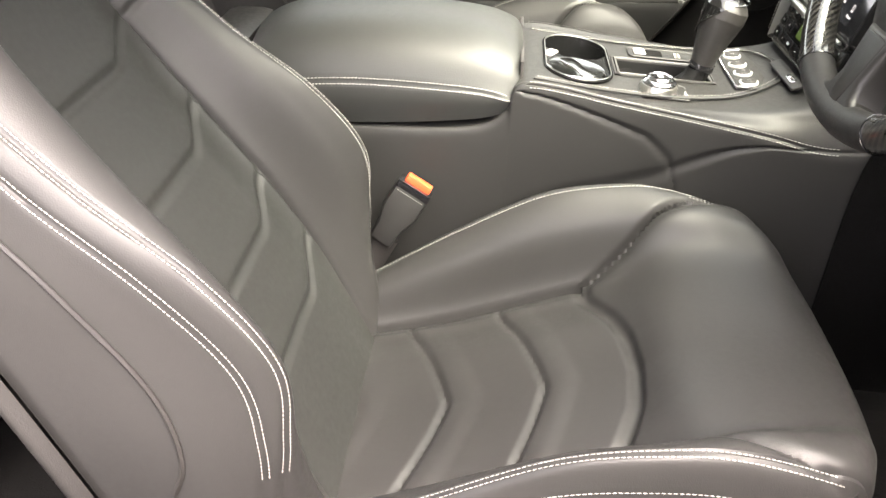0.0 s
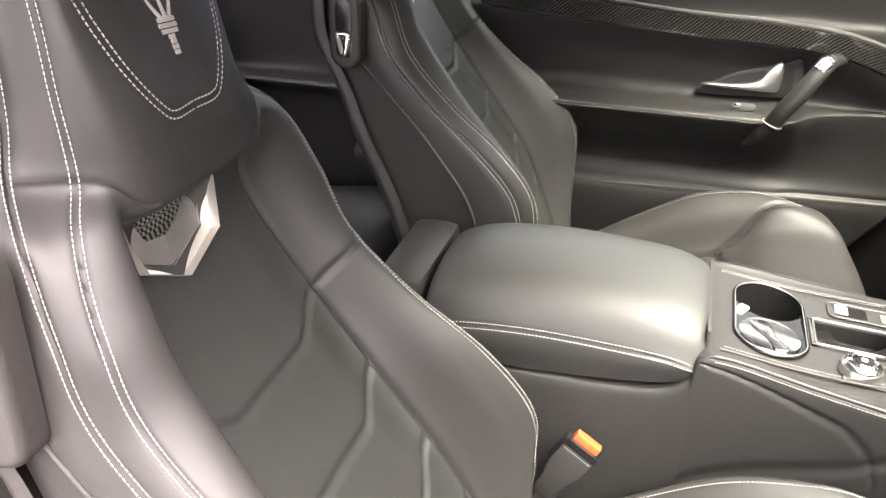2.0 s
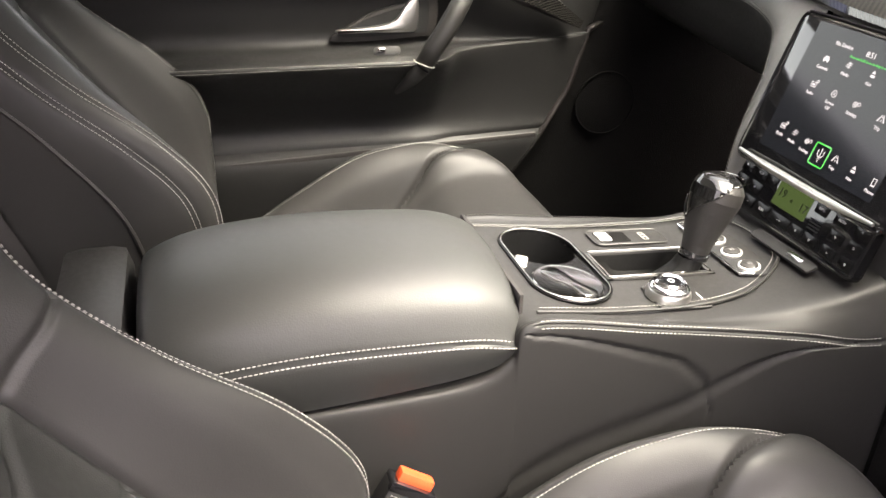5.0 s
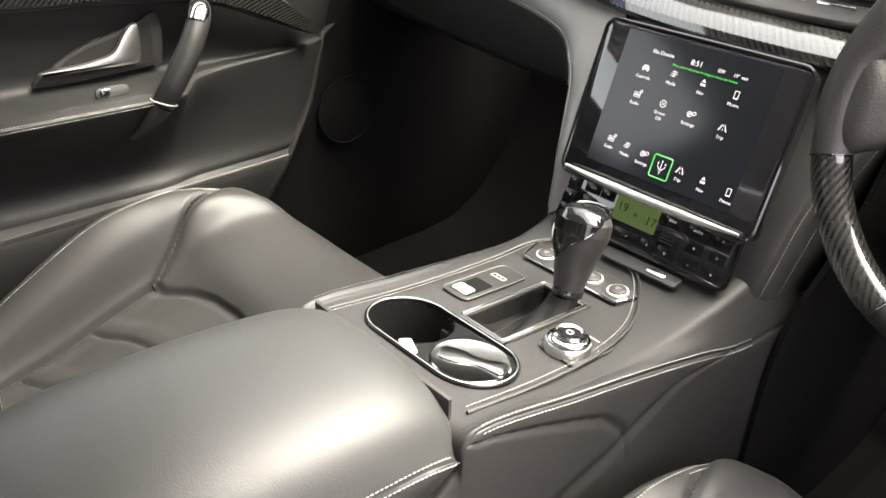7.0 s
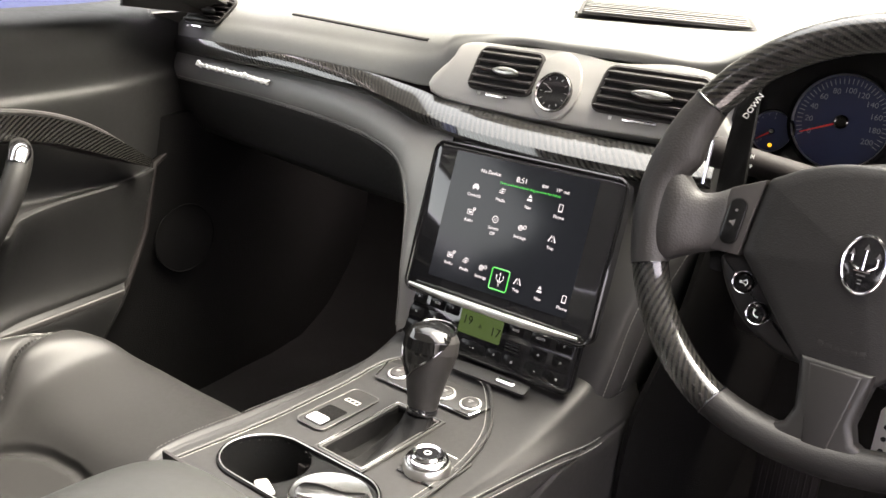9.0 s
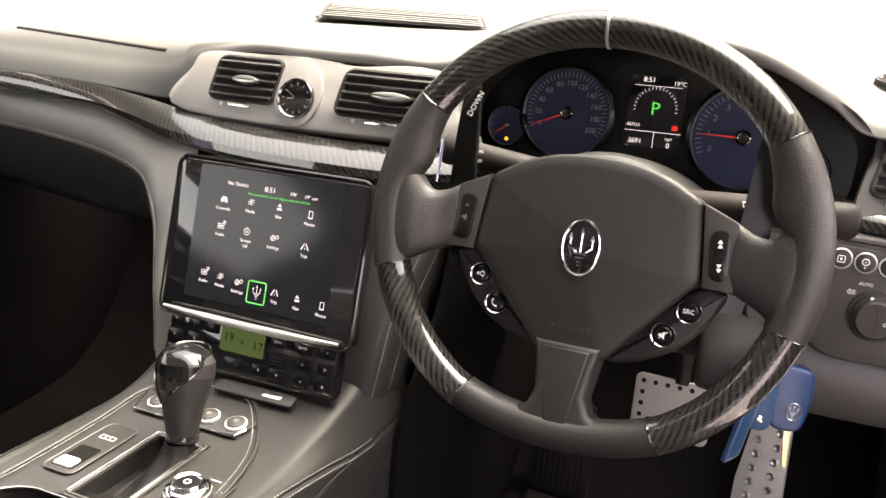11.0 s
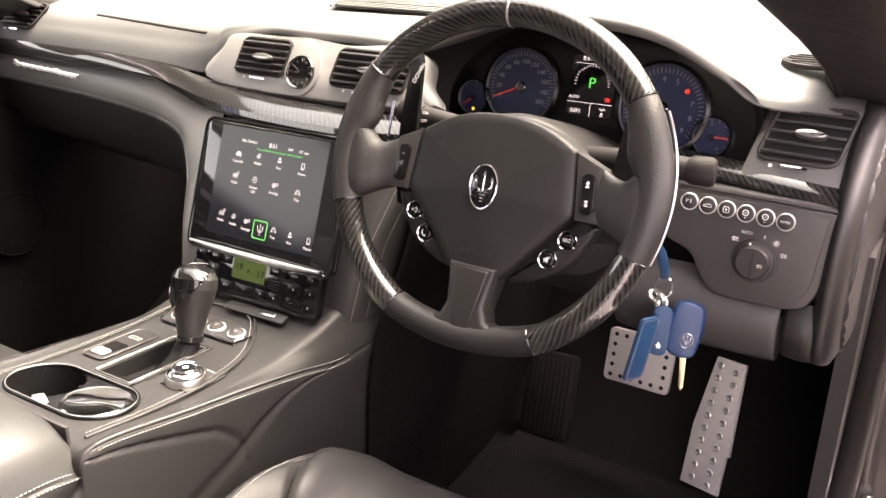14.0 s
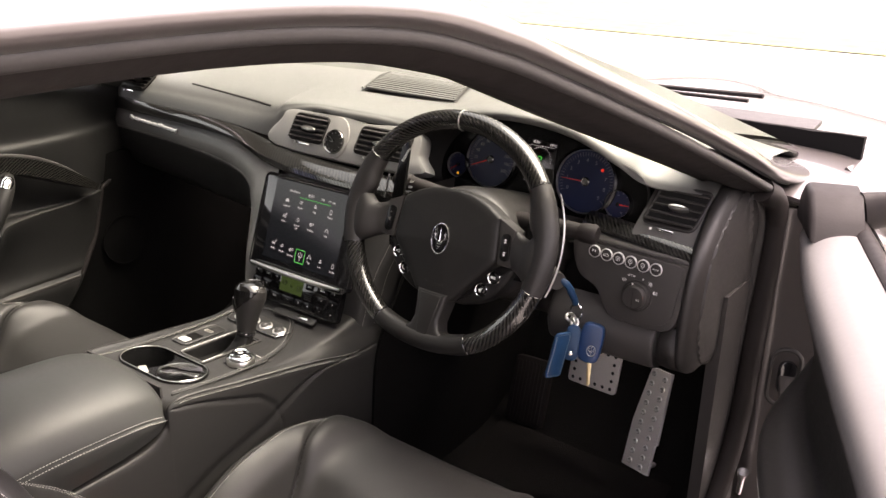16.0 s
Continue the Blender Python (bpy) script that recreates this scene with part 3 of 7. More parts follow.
solid("window_3", surf(rw, 12, 14), GLASS, "clear sloping rear window", "window", "structure")

# hinge pillar, door check strap and the open driver's door
hp = thing("hinge_pillar", (0.80, 0.85, 0.2), "grey painted front door pillar with a rubber seal", "door pillar")
pil = Patch([[(x, y, z) for x, y in ((0.756, 0.845), (0.770, 0.838), (0.80, 0.852), (0.86, 0.872), (0.90, 0.90))] for z in (0.20, 0.40, 0.60, 0.75, 0.84)], None)
part("pillar_panel", surf(pil, 20, 20, 0.01), PAINT, hp)
part("pillar_seal", tube([(0.740, 0.770, 0.878), (0.748, 0.815, 0.855), (0.752, 0.833, 0.82), (0.752, 0.834, 0.78), (0.750, 0.822, 0.62), (0.749, 0.800, 0.42), (0.742, 0.70, 0.28), (0.735, 0.55, 0.24), (0.735, 0.2, 0.235), (0.735, -0.6, 0.24)], 0.019, 12, smooth=60), RUBBER, hp, "black rubber seal")
part("seal_lip", tube([(0.715, 0.750, 0.876), (0.726, 0.795, 0.850), (0.732, 0.815, 0.82), (0.733, 0.818, 0.78), (0.730, 0.805, 0.62), (0.727, 0.782, 0.42), (0.720, 0.68, 0.28), (0.715, 0.54, 0.235), (0.712, 0.2, 0.23), (0.712, -0.6, 0.235)], 0.009, 10, smooth=60), DOORSEAL, hp)
mt = plane_at((0.800, 0.850, 0.545), (1, 0.38, 0), (0, 0, 1))
gm = part("grommet", prism(rounded(0.056, 0.112, 0.027, 8), 0, 0.007, 0.003, mt), RUBBER, hp, "black rubber grommet")
part("grommet_lip", tube([(x, y, 0.008) for x, y in rounded(0.048, 0.104, 0.023, 8)], 0.0045, 8, closed=True).put(mt), DOORSEAL, gm)
part("socket", prism(rounded(0.030, 0.060, 0.014, 6), 0.006, 0.016, 0.004, mt @ T(0.004, 0.002, 0)), GLOSS, gm)
part("check_strap", box(0.030, 0.011, 0.060, 0.003, mt @ pose(0.006, -0.004, 0.03, 20)), PLASTIC, hp)
part("door_check", tube([(0.772, 0.80, 0.325), (0.776, 0.79, 0.360), (0.778, 0.785, 0.378)], [0.005, 0.006, 0.010], 12, smooth=8), CHROME, hp, "bright door check arm")
part("door_gap_seal", tube([(0.862, 0.885, 0.84), (0.868, 0.885, 0.6), (0.872, 0.885, 0.4), (0.872, 0.885, 0.2)], 0.009, 8, smooth=20), RUBBER, hp)
# the driver's door, part open: s runs back from the hinge, o outward from the inner edge of its top
DOOR = plane_at((0.802, 0.725, 0.0), (0.358, -0.934, 0), (0, 0, 1))


def door_at(s, o, z):
    return tuple(Vector((0.802 + 0.358 * s + 0.934 * o, 0.725 - 0.934 * s + 0.358 * o, z)))


dd = thing("driver_door", door_at(0.5, 0.08, 0.2), "grey driver's door standing part open, lined in black leather", "car door")
inner = [(0.045, 0.22), (0.020, 0.27), (0.010, 0.40), (0.004, 0.50), (-0.022, 0.575), (-0.030, 0.605), (-0.010, 0.622), (0.028, 0.640), (0.026, 0.72), (0.010, 0.785)]
toppad = [(0.010, 0.785), (0.0, 0.815), (0.006, 0.838), (0.030, 0.852), (0.060, 0.858), (0.082, 0.856), (0.084, 0.845)]
outer = [(0.084, 0.845), (0.100, 0.846), (0.125, 0.80), (0.155, 0.65), (0.160, 0.50), (0.150, 0.36), (0.125, 0.24), (0.08, 0.215), (0.045, 0.22)]
LONG = (-0.04, -0.01, 0.20, 0.55, 0.85, 1.10, 1.14)
SOFT = (0.072, 0.060, 0.006, 0.0, 0.0, 0.0, 0.02)


def slimmed(o, k, z):
    # below its top pad the door thins towards the hinge end
    k = k * float(np.interp(z, (0.70, 0.80), (1.0, 0.28)))
    return o + k * (1 - o / 0.085) if o < 0.085 else o - min(k, 0.02)


for nm, prof, mat, lab in (("inner_panel", inner, LEATHER, "black leather door lining"), ("upper_pad", toppad, LITDOORPAD, "black leather pad along the door top, coloured pale for skylight"), ("outer_skin", outer, PAINT, "grey metallic door skin")):
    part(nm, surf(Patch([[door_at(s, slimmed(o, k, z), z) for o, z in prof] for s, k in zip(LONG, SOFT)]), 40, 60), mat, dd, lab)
ring_ = [(o, z) for o, z in inner[:-1] + toppad[:-1] + outer[:-1]]
for s_, k in ((-0.04, 0.072), (1.14, 0.02)):
    pts_ = [door_at(s_, slimmed(o, k, z), z) for o, z in ring_]
    part("end_plate", Geo(pts_, [tuple(range(len(pts_)))]), RUBBER, dd, "dark door end")
part("window_seal", tube([door_at(s, 0.088, 0.857) for s in (-0.05, 0.4, 0.8, 1.12)], 0.010, 10, smooth=20, flat=1.2), RUBBER, dd, "black window seal")
part("belt_moulding", tube([door_at(s, 0.104, 0.850) for s in (-0.05, 0.4, 0.8, 1.12)], 0.006, 8, smooth=20), GLOSS, dd)
part("armrest_stitching", stitches(np.array([door_at(s, -0.0312, 0.606) for s in np.linspace(0.3, 1.0, 60)]), np.tile((-0.943, -0.334, 0.3), (60, 1)), side=0.0), THREAD, dd, "white stitching", kind="stuff")
part("corner_sail", prism([(-0.075, 0.835), (-0.070, 0.880), (-0.040, 0.903), (0.010, 0.900), (0.055, 0.872), (0.075, 0.845)], -0.086, -0.014, 0.010, DOOR, 3), RUBBER, dd, "black plastic corner under the mirror")
part("mirror_arm", tube([door_at(0.0, 0.09, 0.875), door_at(-0.01, 0.14, 0.885), door_at(-0.02, 0.20, 0.90)], [0.030, 0.024, 0.030], 16, smooth=12, flat=0.6), RUBBER, dd)
part("mirror_head", tube([door_at(-0.02, 0.17, 0.92), door_at(-0.025, 0.20, 0.935), door_at(-0.03, 0.30, 0.945), door_at(-0.03, 0.37, 0.94)], [0.03, 0.066, 0.070, 0.03], 20, smooth=18, flat=0.9), PAINT, dd, "grey mirror housing")
part("mirror_glass", prism(rounded(0.15, 0.095, 0.03), 0.0, 0.003, 0.001, plane_at(door_at(0.045, 0.275, 0.940), (0.943, 0.334, 0), (0, 0, 1))), CHROME, dd, "mirror glass")

# side trim panel at the driver's feet
kick = Patch([[(0.715, y, z) for z in (0.17, 0.35, 0.55, 0.72)] for y in (1.12, 0.95, 0.80, 0.70)], None)
solid("wall_right", surf(kick, 12, 12, 0.02), PLASTIC, "dark plastic kick panel of the footwell", "wall", "structure")
kick = Patch([[(-0.745, y, z) for z in (0.17, 0.35, 0.55, 0.72)] for y in (0.3, 0.6, 0.9, 1.12)], None)
solid("wall_left", surf(kick, 12, 12, 0.02), CARPET, "dark plastic kick panel of the footwell", "wall", "structure")

# ---- seats ----


def make_seat(cx, name, label, dy=0.0, lift=0.0, dyb=0.0):
    seat = thing(name, (cx, 0.1 + dy, 0.165), label, "car seat", "front seats")
    # backrest and headrest: one surface, rows upward, columns from one rear edge over the front to the other
    rows = [  # centre y z, valley half width, edge half width y z, rear y z, centre shift
        (-0.030, 0.290, 0.135, 0.205, -0.060, 0.385, -0.20, 0.33, 0.0),
        (-0.085, 0.400, 0.135, 0.205, -0.052, 0.455, -0.235, 0.42, 0.0),
        (-0.139, 0.490, 0.130, 0.202, -0.056, 0.525, -0.275, 0.51, 0.0),
        (-0.202, 0.580, 0.126, 0.196, -0.108, 0.595, -0.32, 0.60, 0.003),
        (-0.262, 0.665, 0.124, 0.186, -0.192, 0.662, -0.355, 0.68, 0.008),
        (-0.310, 0.745, 0.112, 0.178, -0.258, 0.728, -0.39, 0.75, 0.012),
        (-0.335, 0.800, 0.105, 0.174, -0.288, 0.793, -0.395, 0.81, 0.016),
        (-0.326, 0.838, 0.100, 0.163, -0.322, 0.852, -0.40, 0.86, 0.018),
        (-0.292, 0.858, 0.082, 0.130, -0.356, 0.887, -0.402, 0.89, 0.020),
        (-0.296, 0.915, 0.076, 0.106, -0.360, 0.930, -0.394, 0.93, 0.021),
        (-0.315, 0.985, 0.072, 0.100, -0.364, 0.988, -0.394, 0.985, 0.021),
        (-0.338, 1.045, 0.062, 0.086, -0.380, 1.042, -0.405, 1.03, 0.021),
        (-0.385, 1.078, 0.045, 0.058, -0.400, 1.068, -0.420, 1.055, 0.021)]
    rows = [(a + dyb, b + lift * min(1.0, max(0.0, (b - 0.29) / 0.2)), w1, w2, e + dyb, f + lift * min(1.0, max(0.0, (b - 0.29) / 0.2)), h + dyb, k + lift * min(1.0, max(0.0, (b - 0.29) / 0.2)), sh) for a, b, w1, w2, e, f, h, k, sh in rows]
    net = []
    for i_, (yc, zc, wv, we, ye, ze, yr, zr, sh) in enumerate(rows):
        ex = 1 + (0, 0, 0, 0, 0.03, 0.08, 0.12, 0.16, 0.16, 0.0, 0, 0, 0)[i_] - ((0.10, 0.08, 0.05, 0.02) + (0.0,) * 9)[i_] * (cx < 0)
        er = (1, 1, 1, 1, 0.985, 0.96, 0.92, 0.88, 0.90, 1, 1, 1, 1)[i_]
        half = [(0.0, yc, zc), (wv * 0.55, yc + 0.001, zc), (wv, yc * 0.93 + ye * 0.07, zc * 0.93 + ze * 0.07)]
        half.append(((wv + we) / 2 + 0.006, yc * 0.42 + ye * 0.58 + 0.012, zc * 0.42 + ze * 0.58 + 0.008))
        bulge = (0, 0, 0.1, 0.4, 0.9, 1.0, 1.0, 0.8, 0.3, 0, 0, 0, 0)[i_]
        half += [(we, ye, ze), (we + 0.016, ye * 0.62 + yr * 0.38, ze * 0.62 + zr * 0.38), (we + 0.004, yr, zr)]
        near_ = [q for q in half]
        near_[3] = (half[3][0] - 0.016 * bulge, half[3][1] + 0.020 * bulge, half[3][2] + 0.004 * bulge)
        net.append([(cx + sh - x * ex, y, z) for x, y, z in reversed(half[1:])] + [(cx + sh + x * er, y, z) for x, y, z in near_])
    c = 1 / 12
    apex = [0.88 * c, 1.73 * c, 2.67 * c, 3.68 * c]

    def relief(u, v):
        a = abs(v - 0.5)
        d = -0.0045 * bumpf(a - 2 * c, 0.007) if u < 6.9 * c else 0.0
        if a < 2 * c and u < 5.3 * c:
            for q in apex:
                e = u - q - c * (0.22 + 0.35 * (math.sqrt((max(0.0, a - 0.80 * c) / c) ** 2 + 0.01) - 0.1))
                d += (-0.0036 * bumpf(e, 0.0075) + 0.0006 * bumpf(e - 0.014, 0.012)) * (1 - 0.45 * (a / (2 * c)) ** 3)
        if a >= 2 * c:
            d += -0.003 * bumpf(u - (4.25 * c + 0.33 * (a - 2 * c)), 0.005) if a < 4.7 * c and v < 0.5 else 0.0
        if a > 3.0 * c:
            for lo, hi in ((3.74 if v < 0.5 else 4.0, 3.35), (4.72, 4.5)):
                d += -0.0020 * bumpf(a - c * np.interp(u, (0.05, 0.3, 0.5, 0.68), (lo - 0.4 * (lo > 4.5), lo - 0.1 * (lo > 4.5), lo, hi)), 0.009)
        d += -0.003 * bumpf(u - 8.05 * c, 0.004) if a > 1.6 * c else 0.0
        return d

    back = Patch(net, relief)
    us = np.concatenate([np.linspace(0, 6.8 * c, 330), np.linspace(6.8 * c, 1, 90)[1:]])
    vs = np.concatenate([np.linspace(0, 4 * c, 60), np.linspace(4 * c, 8 * c, 110)[1:], np.linspace(8 * c, 1, 60)[1:]])
    skin = back.grid(us, vs)
    bk = part("backrest", sheet(skin[:, 168:]), LEATHER, seat)
    part("bolster", sheet(skin[:, :60]), LEATHER, bk)
    part("insert_panel", sheet(skin[:330, 59:169]), LEATHER2, bk, "quilted leather panel with pressed chevrons")
    part("headrest", sheet(skin[329:, 59:169]), LEATHER, seat)
    st = Geo()
    for s in (-1, 1):
        for lo, hi in ((3.74 if s < 0 else 4.0, 3.35), (4.72, 4.5)):
            st.add(seam(back, [(u, 0.5 + s * c * float(np.interp(u, (0.05, 0.3, 0.5, 0.68), (lo - 0.4 * (lo > 4.5), lo - 0.1 * (lo > 4.5), lo, hi)))) for u in np.linspace(0.04, 0.97, 16)], n=320, r=0.00058 if cx > 0 and s < 0 else 0.00045, gap=0.0009))
        vl = [(11.4 * c, 0.5 + s * 3.7 * c), (10.9 * c, 0.5 + s * 3.0 * c), (10.3 * c, 0.5 + s * 2.3 * c), (9.6 * c, 0.5 + s * 1.6 * c), (9.12 * c, 0.5 + s * 0.95 * c), (9.0 * c, 0.5 + s * 0.6 * c), (9.0 * c, 0.5)]
        st.add(seam(back, vl, n=140))
    part("stitching", st, THREAD, bk, "white double stitching", kind="stuff")
    # shell behind
    shell = Patch([[(cx + sh + x * (we + 0.012), yr - d, zr) for x, d in ((-1.0, -0.005), (-0.97, 0.025 * max(0.0, (we - 0.1) / 0.1)), (-0.6, 0.05 * max(0.1, (we - 0.1) / 0.1)), (0, 0.058 * max(0.1, (we - 0.1) / 0.1)), (0.6, 0.05 * max(0.1, (we - 0.1) / 0.1)), (0.97, 0.025 * max(0.0, (we - 0.1) / 0.1)), (1.0, -0.005))] for yc, zc, wv, we, ye, ze, yr, zr, sh in rows])
    g = surf(shell, 60, 30)
    g.f = [tuple(reversed(q)) for q in g.f]
    part("back_shell", g, SHELL, seat)
    # side panel seam and shoulder levers
    for s in (-1, 1):
        line = [(0.045, 0.5 + s * 5.30 * c), (0.075, 0.5 + s * 5.14 * c), (0.12, 0.5 + s * 5.10 * c), (0.20, 0.5 + s * 5.18 * c), (0.30, 0.5 + s * 5.28 * c), (0.40, 0.5 + s * 5.60 * c), (0.44, 0.5 + s * 5.92 * c)]
        p, n = back.at(curve(line, 60), 0.0)
        part("side_piping", tube(p, 0.0028, 6), SHELL, bk)
        o = Vector((cx + 0.012 + s * 0.200, -0.349 + dyb, 0.772 + lift))
        mh = plane_at(o, (0, s * 1.0, 0), (0, -0.25, 1))
        if cx > 0 and s > 0:
            mh = mh @ T(0, 0.022, 0)
        hs = part("lever_housing", prism(rounded(0.050, 0.12 if s < 0 or cx < 0 else 0.165, 0.023, 8), -0.012, 0.014, 0.008, mh, 4), SHELL, seat, "soft moulding round the backrest lever")
        part("lever_recess", prism(rounded(0.026, 0.085, 0.012, 8), 0.012, 0.0148, 0.0005, mh), PIANO, hs, "gloss black dish")
        part("lever", prism([(p[0], p[1]) for p in curve([(-0.010, 0.012), (0.010, 0.012), (0.011, -0.004), (0.005, -0.022), (-0.005, -0.022), (-0.011, -0.004)], 30, True)], 0.013, 0.022, 0.004, mh @ T(0, -0.016, 0), 3), CHROME, hs, "chrome backrest release lever")
    # metal bezel under the headrest
    mb = plane_at((cx + 0.016, -0.322 + dyb, 0.802 + lift), (1, 0, 0), (0, -0.30, 1))
    out = [(-0.071, 0.046), (-0.0454, -0.016), (0.0136, -0.035), (0.0585, -0.0113), (0.066, 0.020), (0.066, 0.046)]
    mid = [(x * 0.84 + 0.004, y * 0.84 + 0.006) for x, y in out]
    inn = [(-0.020, 0.046), (-0.010, 0.024), (0.024, 0.008), (0.048, 0.012), (0.054, 0.030), (0.054, 0.046)]
    fr, lip = Geo(), Geo()
    for k in range(5):
        o1, o2, m1, m2 = out[k], out[k + 1], mid[k], mid[k + 1]
        fr.add(Geo([(*o1, 0.0), (*o2, 0.0), (*o2, 0.010), (*o1, 0.010), (*m1, 0.0145), (*m2, 0.0145), (*m2, 0.011), (*m1, 0.011)], [(0, 1, 2, 3), (3, 2, 5, 4), (4, 5, 6, 7)]))
        lip.add(Geo([(*mid[k], 0.0125), (*mid[k + 1], 0.0125), (*inn[k + 1], 0.001), (*inn[k], 0.001)], [(0, 1, 2, 3)]))
    bz = part("bezel", fr.put(mb), PALEMETAL, seat, "satin metal bezel in the backrest opening")
    part("bezel_slope", lip.put(mb), BEZELGREY, bz, "grey sloping inner edge")
    part("mesh_panel", prism(inn, -0.001, 0.0012, 0, mb), WEAVE, bz)
    part("top_lip", tube([tuple(mb @ Vector(q)) for q in ((-0.070, 0.019, 0.010), (-0.03, 0.016, 0.014), (0.03, 0.016, 0.014), (0.070, 0.019, 0.010))], 0.0035, 10, smooth=20), DARKSATIN, bz)
    # embroidered fork emblem
    mark = Geo()
    ctr, nn = back.at([(9.95 * c, 0.5)], 0.0012)
    mm = plane_at(ctr[0], (1, 0, 0), np.cross((1, 0, 0), nn[0]))
    for dx, lean, h in ((-0.0125, -0.003, 0.019), (0, 0, 0.028), (0.0125, 0.003, 0.019)):
        mark.add(tube([(dx * 0.40, -0.003, 0), (dx * 0.85, h * 0.30, 0.0003), (dx + lean * 0.5, h * 0.65, 0.0003), (dx + lean, h, 0)], [0.0017, 0.0013, 0.0010, 0.0006], 6, smooth=10))
        mark.add(prism([(dx + lean - 0.0036, h - 0.0035), (dx + lean, h + 0.0065), (dx + lean + 0.0036, h - 0.0035), (dx + lean, h - 0.0010)], 0, 0.001))
    for y, w in ((-0.0045, 0.0200), (-0.0088, 0.0215), (-0.0131, 0.0190), (-0.0172, 0.0065), (-0.0208, 0.0060), (-0.0248, 0.0068), (-0.0288, 0.0058)):
        mark.add(box(w, 0.0034, 0.0016, 0.0005, pose(0, y, 0.0004, 0, 0, 4)))
    part("emblem", mark.put(mm), THREAD, seat, "white embroidered three-pronged emblem")
    # cushion: rows from the front lip back, columns across
    crow = [  # y, z centre, valley half width, valley rise, edge half width, edge z
        (0.395, 0.250, 0.12, 0.000, 0.185, 0.245), (0.436, 0.318, 0.12, 0.002, 0.190, 0.315), (0.455, 0.380, 0.12, 0.006, 0.198, 0.385),
        (0.427, 0.417, 0.125, 0.012, 0.208, 0.432), (0.365, 0.422, 0.14, 0.016, 0.218, 0.455), (0.300, 0.408, 0.15, 0.018, 0.222, 0.474),
        (0.245, 0.380, 0.152, 0.010, 0.224, 0.478), (0.160, 0.352, 0.152, 0.004, 0.224, 0.462), (0.060, 0.318, 0.148, 0.004, 0.221, 0.408),
        (-0.040, 0.296, 0.142, 0.004, 0.215, 0.345), (-0.120, 0.286, 0.135, 0.004, 0.205, 0.300)]
    net = []
    for y, z, wv, rv, we, ze in [(r_[0] + dy, *r_[1:]) for r_ in crow]:
        k = max(0.0, min(1.0, (y - dy - 0.36) / 0.10))
        half = [(0, y, z), (wv * 0.55, y - 0.004 * k, z + rv * 0.35), (wv, y - 0.014 * k, z + rv), ((wv + we) / 2, y - 0.032 * k, (z + rv) * 0.42 + ze * 0.58 + 0.014), (we, y - 0.055 * k, ze), (we + 0.014 - 0.01 * k, y - 0.004 - 0.075 * k, ze * 0.6 + 0.24 * 0.4), (we + 0.008 - 0.01 * k, y - 0.006 - 0.085 * k, 0.235)]
        net.append([(cx - x, a, b) for x, a, b in reversed(half[1:])] + [(cx + x, a, b) for x, a, b in half])

    def crelief(u, v):
        a = abs(v - 0.5)
        line = float(np.interp(a, (0, 0.05, 0.10, 0.145, 0.167, 0.20, 0.25, 0.333), (0.584, 0.592, 0.614, 0.642, 0.646, 0.588, 0.510, 0.372)))
        fade = max(0.0, min(1.0, (0.345 - a) / 0.05))
        e = line - u
        d = -0.0070 * bumpf(e, 0.016 if a < 0.15 else 0.016 + 0.14 * (a - 0.15)) * fade * (1 if a < 0.15 else 1 - 3.5 * (a - 0.15))
        # the nose swells up in front of its seam
        if 0 < e:
            d += 0.0085 * (1 - math.exp(-(e / 0.035) ** 1.5)) * fade * max(0.0, min(1.0, (u - 0.16) / 0.12))
        if u > line:
            d += -0.0065 * bumpf(a - 2 * c, 0.009)
            if a > 2 * c:
                d += 0.005 * bumpf(a - 2.95 * c, 0.075)
            if a < 2 * c:
                for q in (0.695, 0.797, 0.90):
                    k = u - q - 0.055 * (a / (2 * c)) ** 1.15
                    d += -0.0045 * bumpf(k, 0.0070) + 0.0026 * bumpf(k + 0.020, 0.022)
        d += -0.0025 * bumpf(a - 3.70 * c, 0.004)
        d += -0.004 * bumpf(u - 0.30 - 0.02 * math.sin(v * 9), 0.006) * (1 if a > 0.33 else 0)
        return d

    cush = Patch(net, crelief)
    cu = part("cushion", surf(cush, 330, 190), LEATHER, seat)
    sc = Geo()
    for s in (-1, 1):
        sc.add(seam(cush, [(0.36 + 0.62 * i / 9, 0.5 + s * (3.82 if s > 0 else 3.60) * c) for i in range(10)], n=240, r=0.0005))
        sc.add(seam(cush, [(0.27 + 0.66 * i / 9, 0.5 + s * (4.30 + 0.10 * math.sin(i / 3)) * c) for i in range(10)], n=240, r=0.0005))
    part("stitching", sc, THREAD, cu, "white double stitching", kind="stuff")
    part("seat_base", box(0.40, 0.46, 0.09, 0.02, T(cx, 0.16 + dy, 0.212)), PLASTIC, seat)
    for s in (-1, 1):
        part("seat_rail", box(0.04, 0.44, 0.04, 0.004, T(cx + s * 0.17, 0.12 + dy, 0.176)), PLASTIC, seat)
    return seat


driver = make_seat(0.412, "driver_seat", "black leather sports seat with white double stitching")
make_seat(-0.412, "passenger_seat", "black leather sports seat beside the passenger door", -0.055, 0.06, -0.085)

# ---- centre console ----
console = thing("centre_console", (0, 0.2, 0.165), "black leather centre console with white stitching", "console")
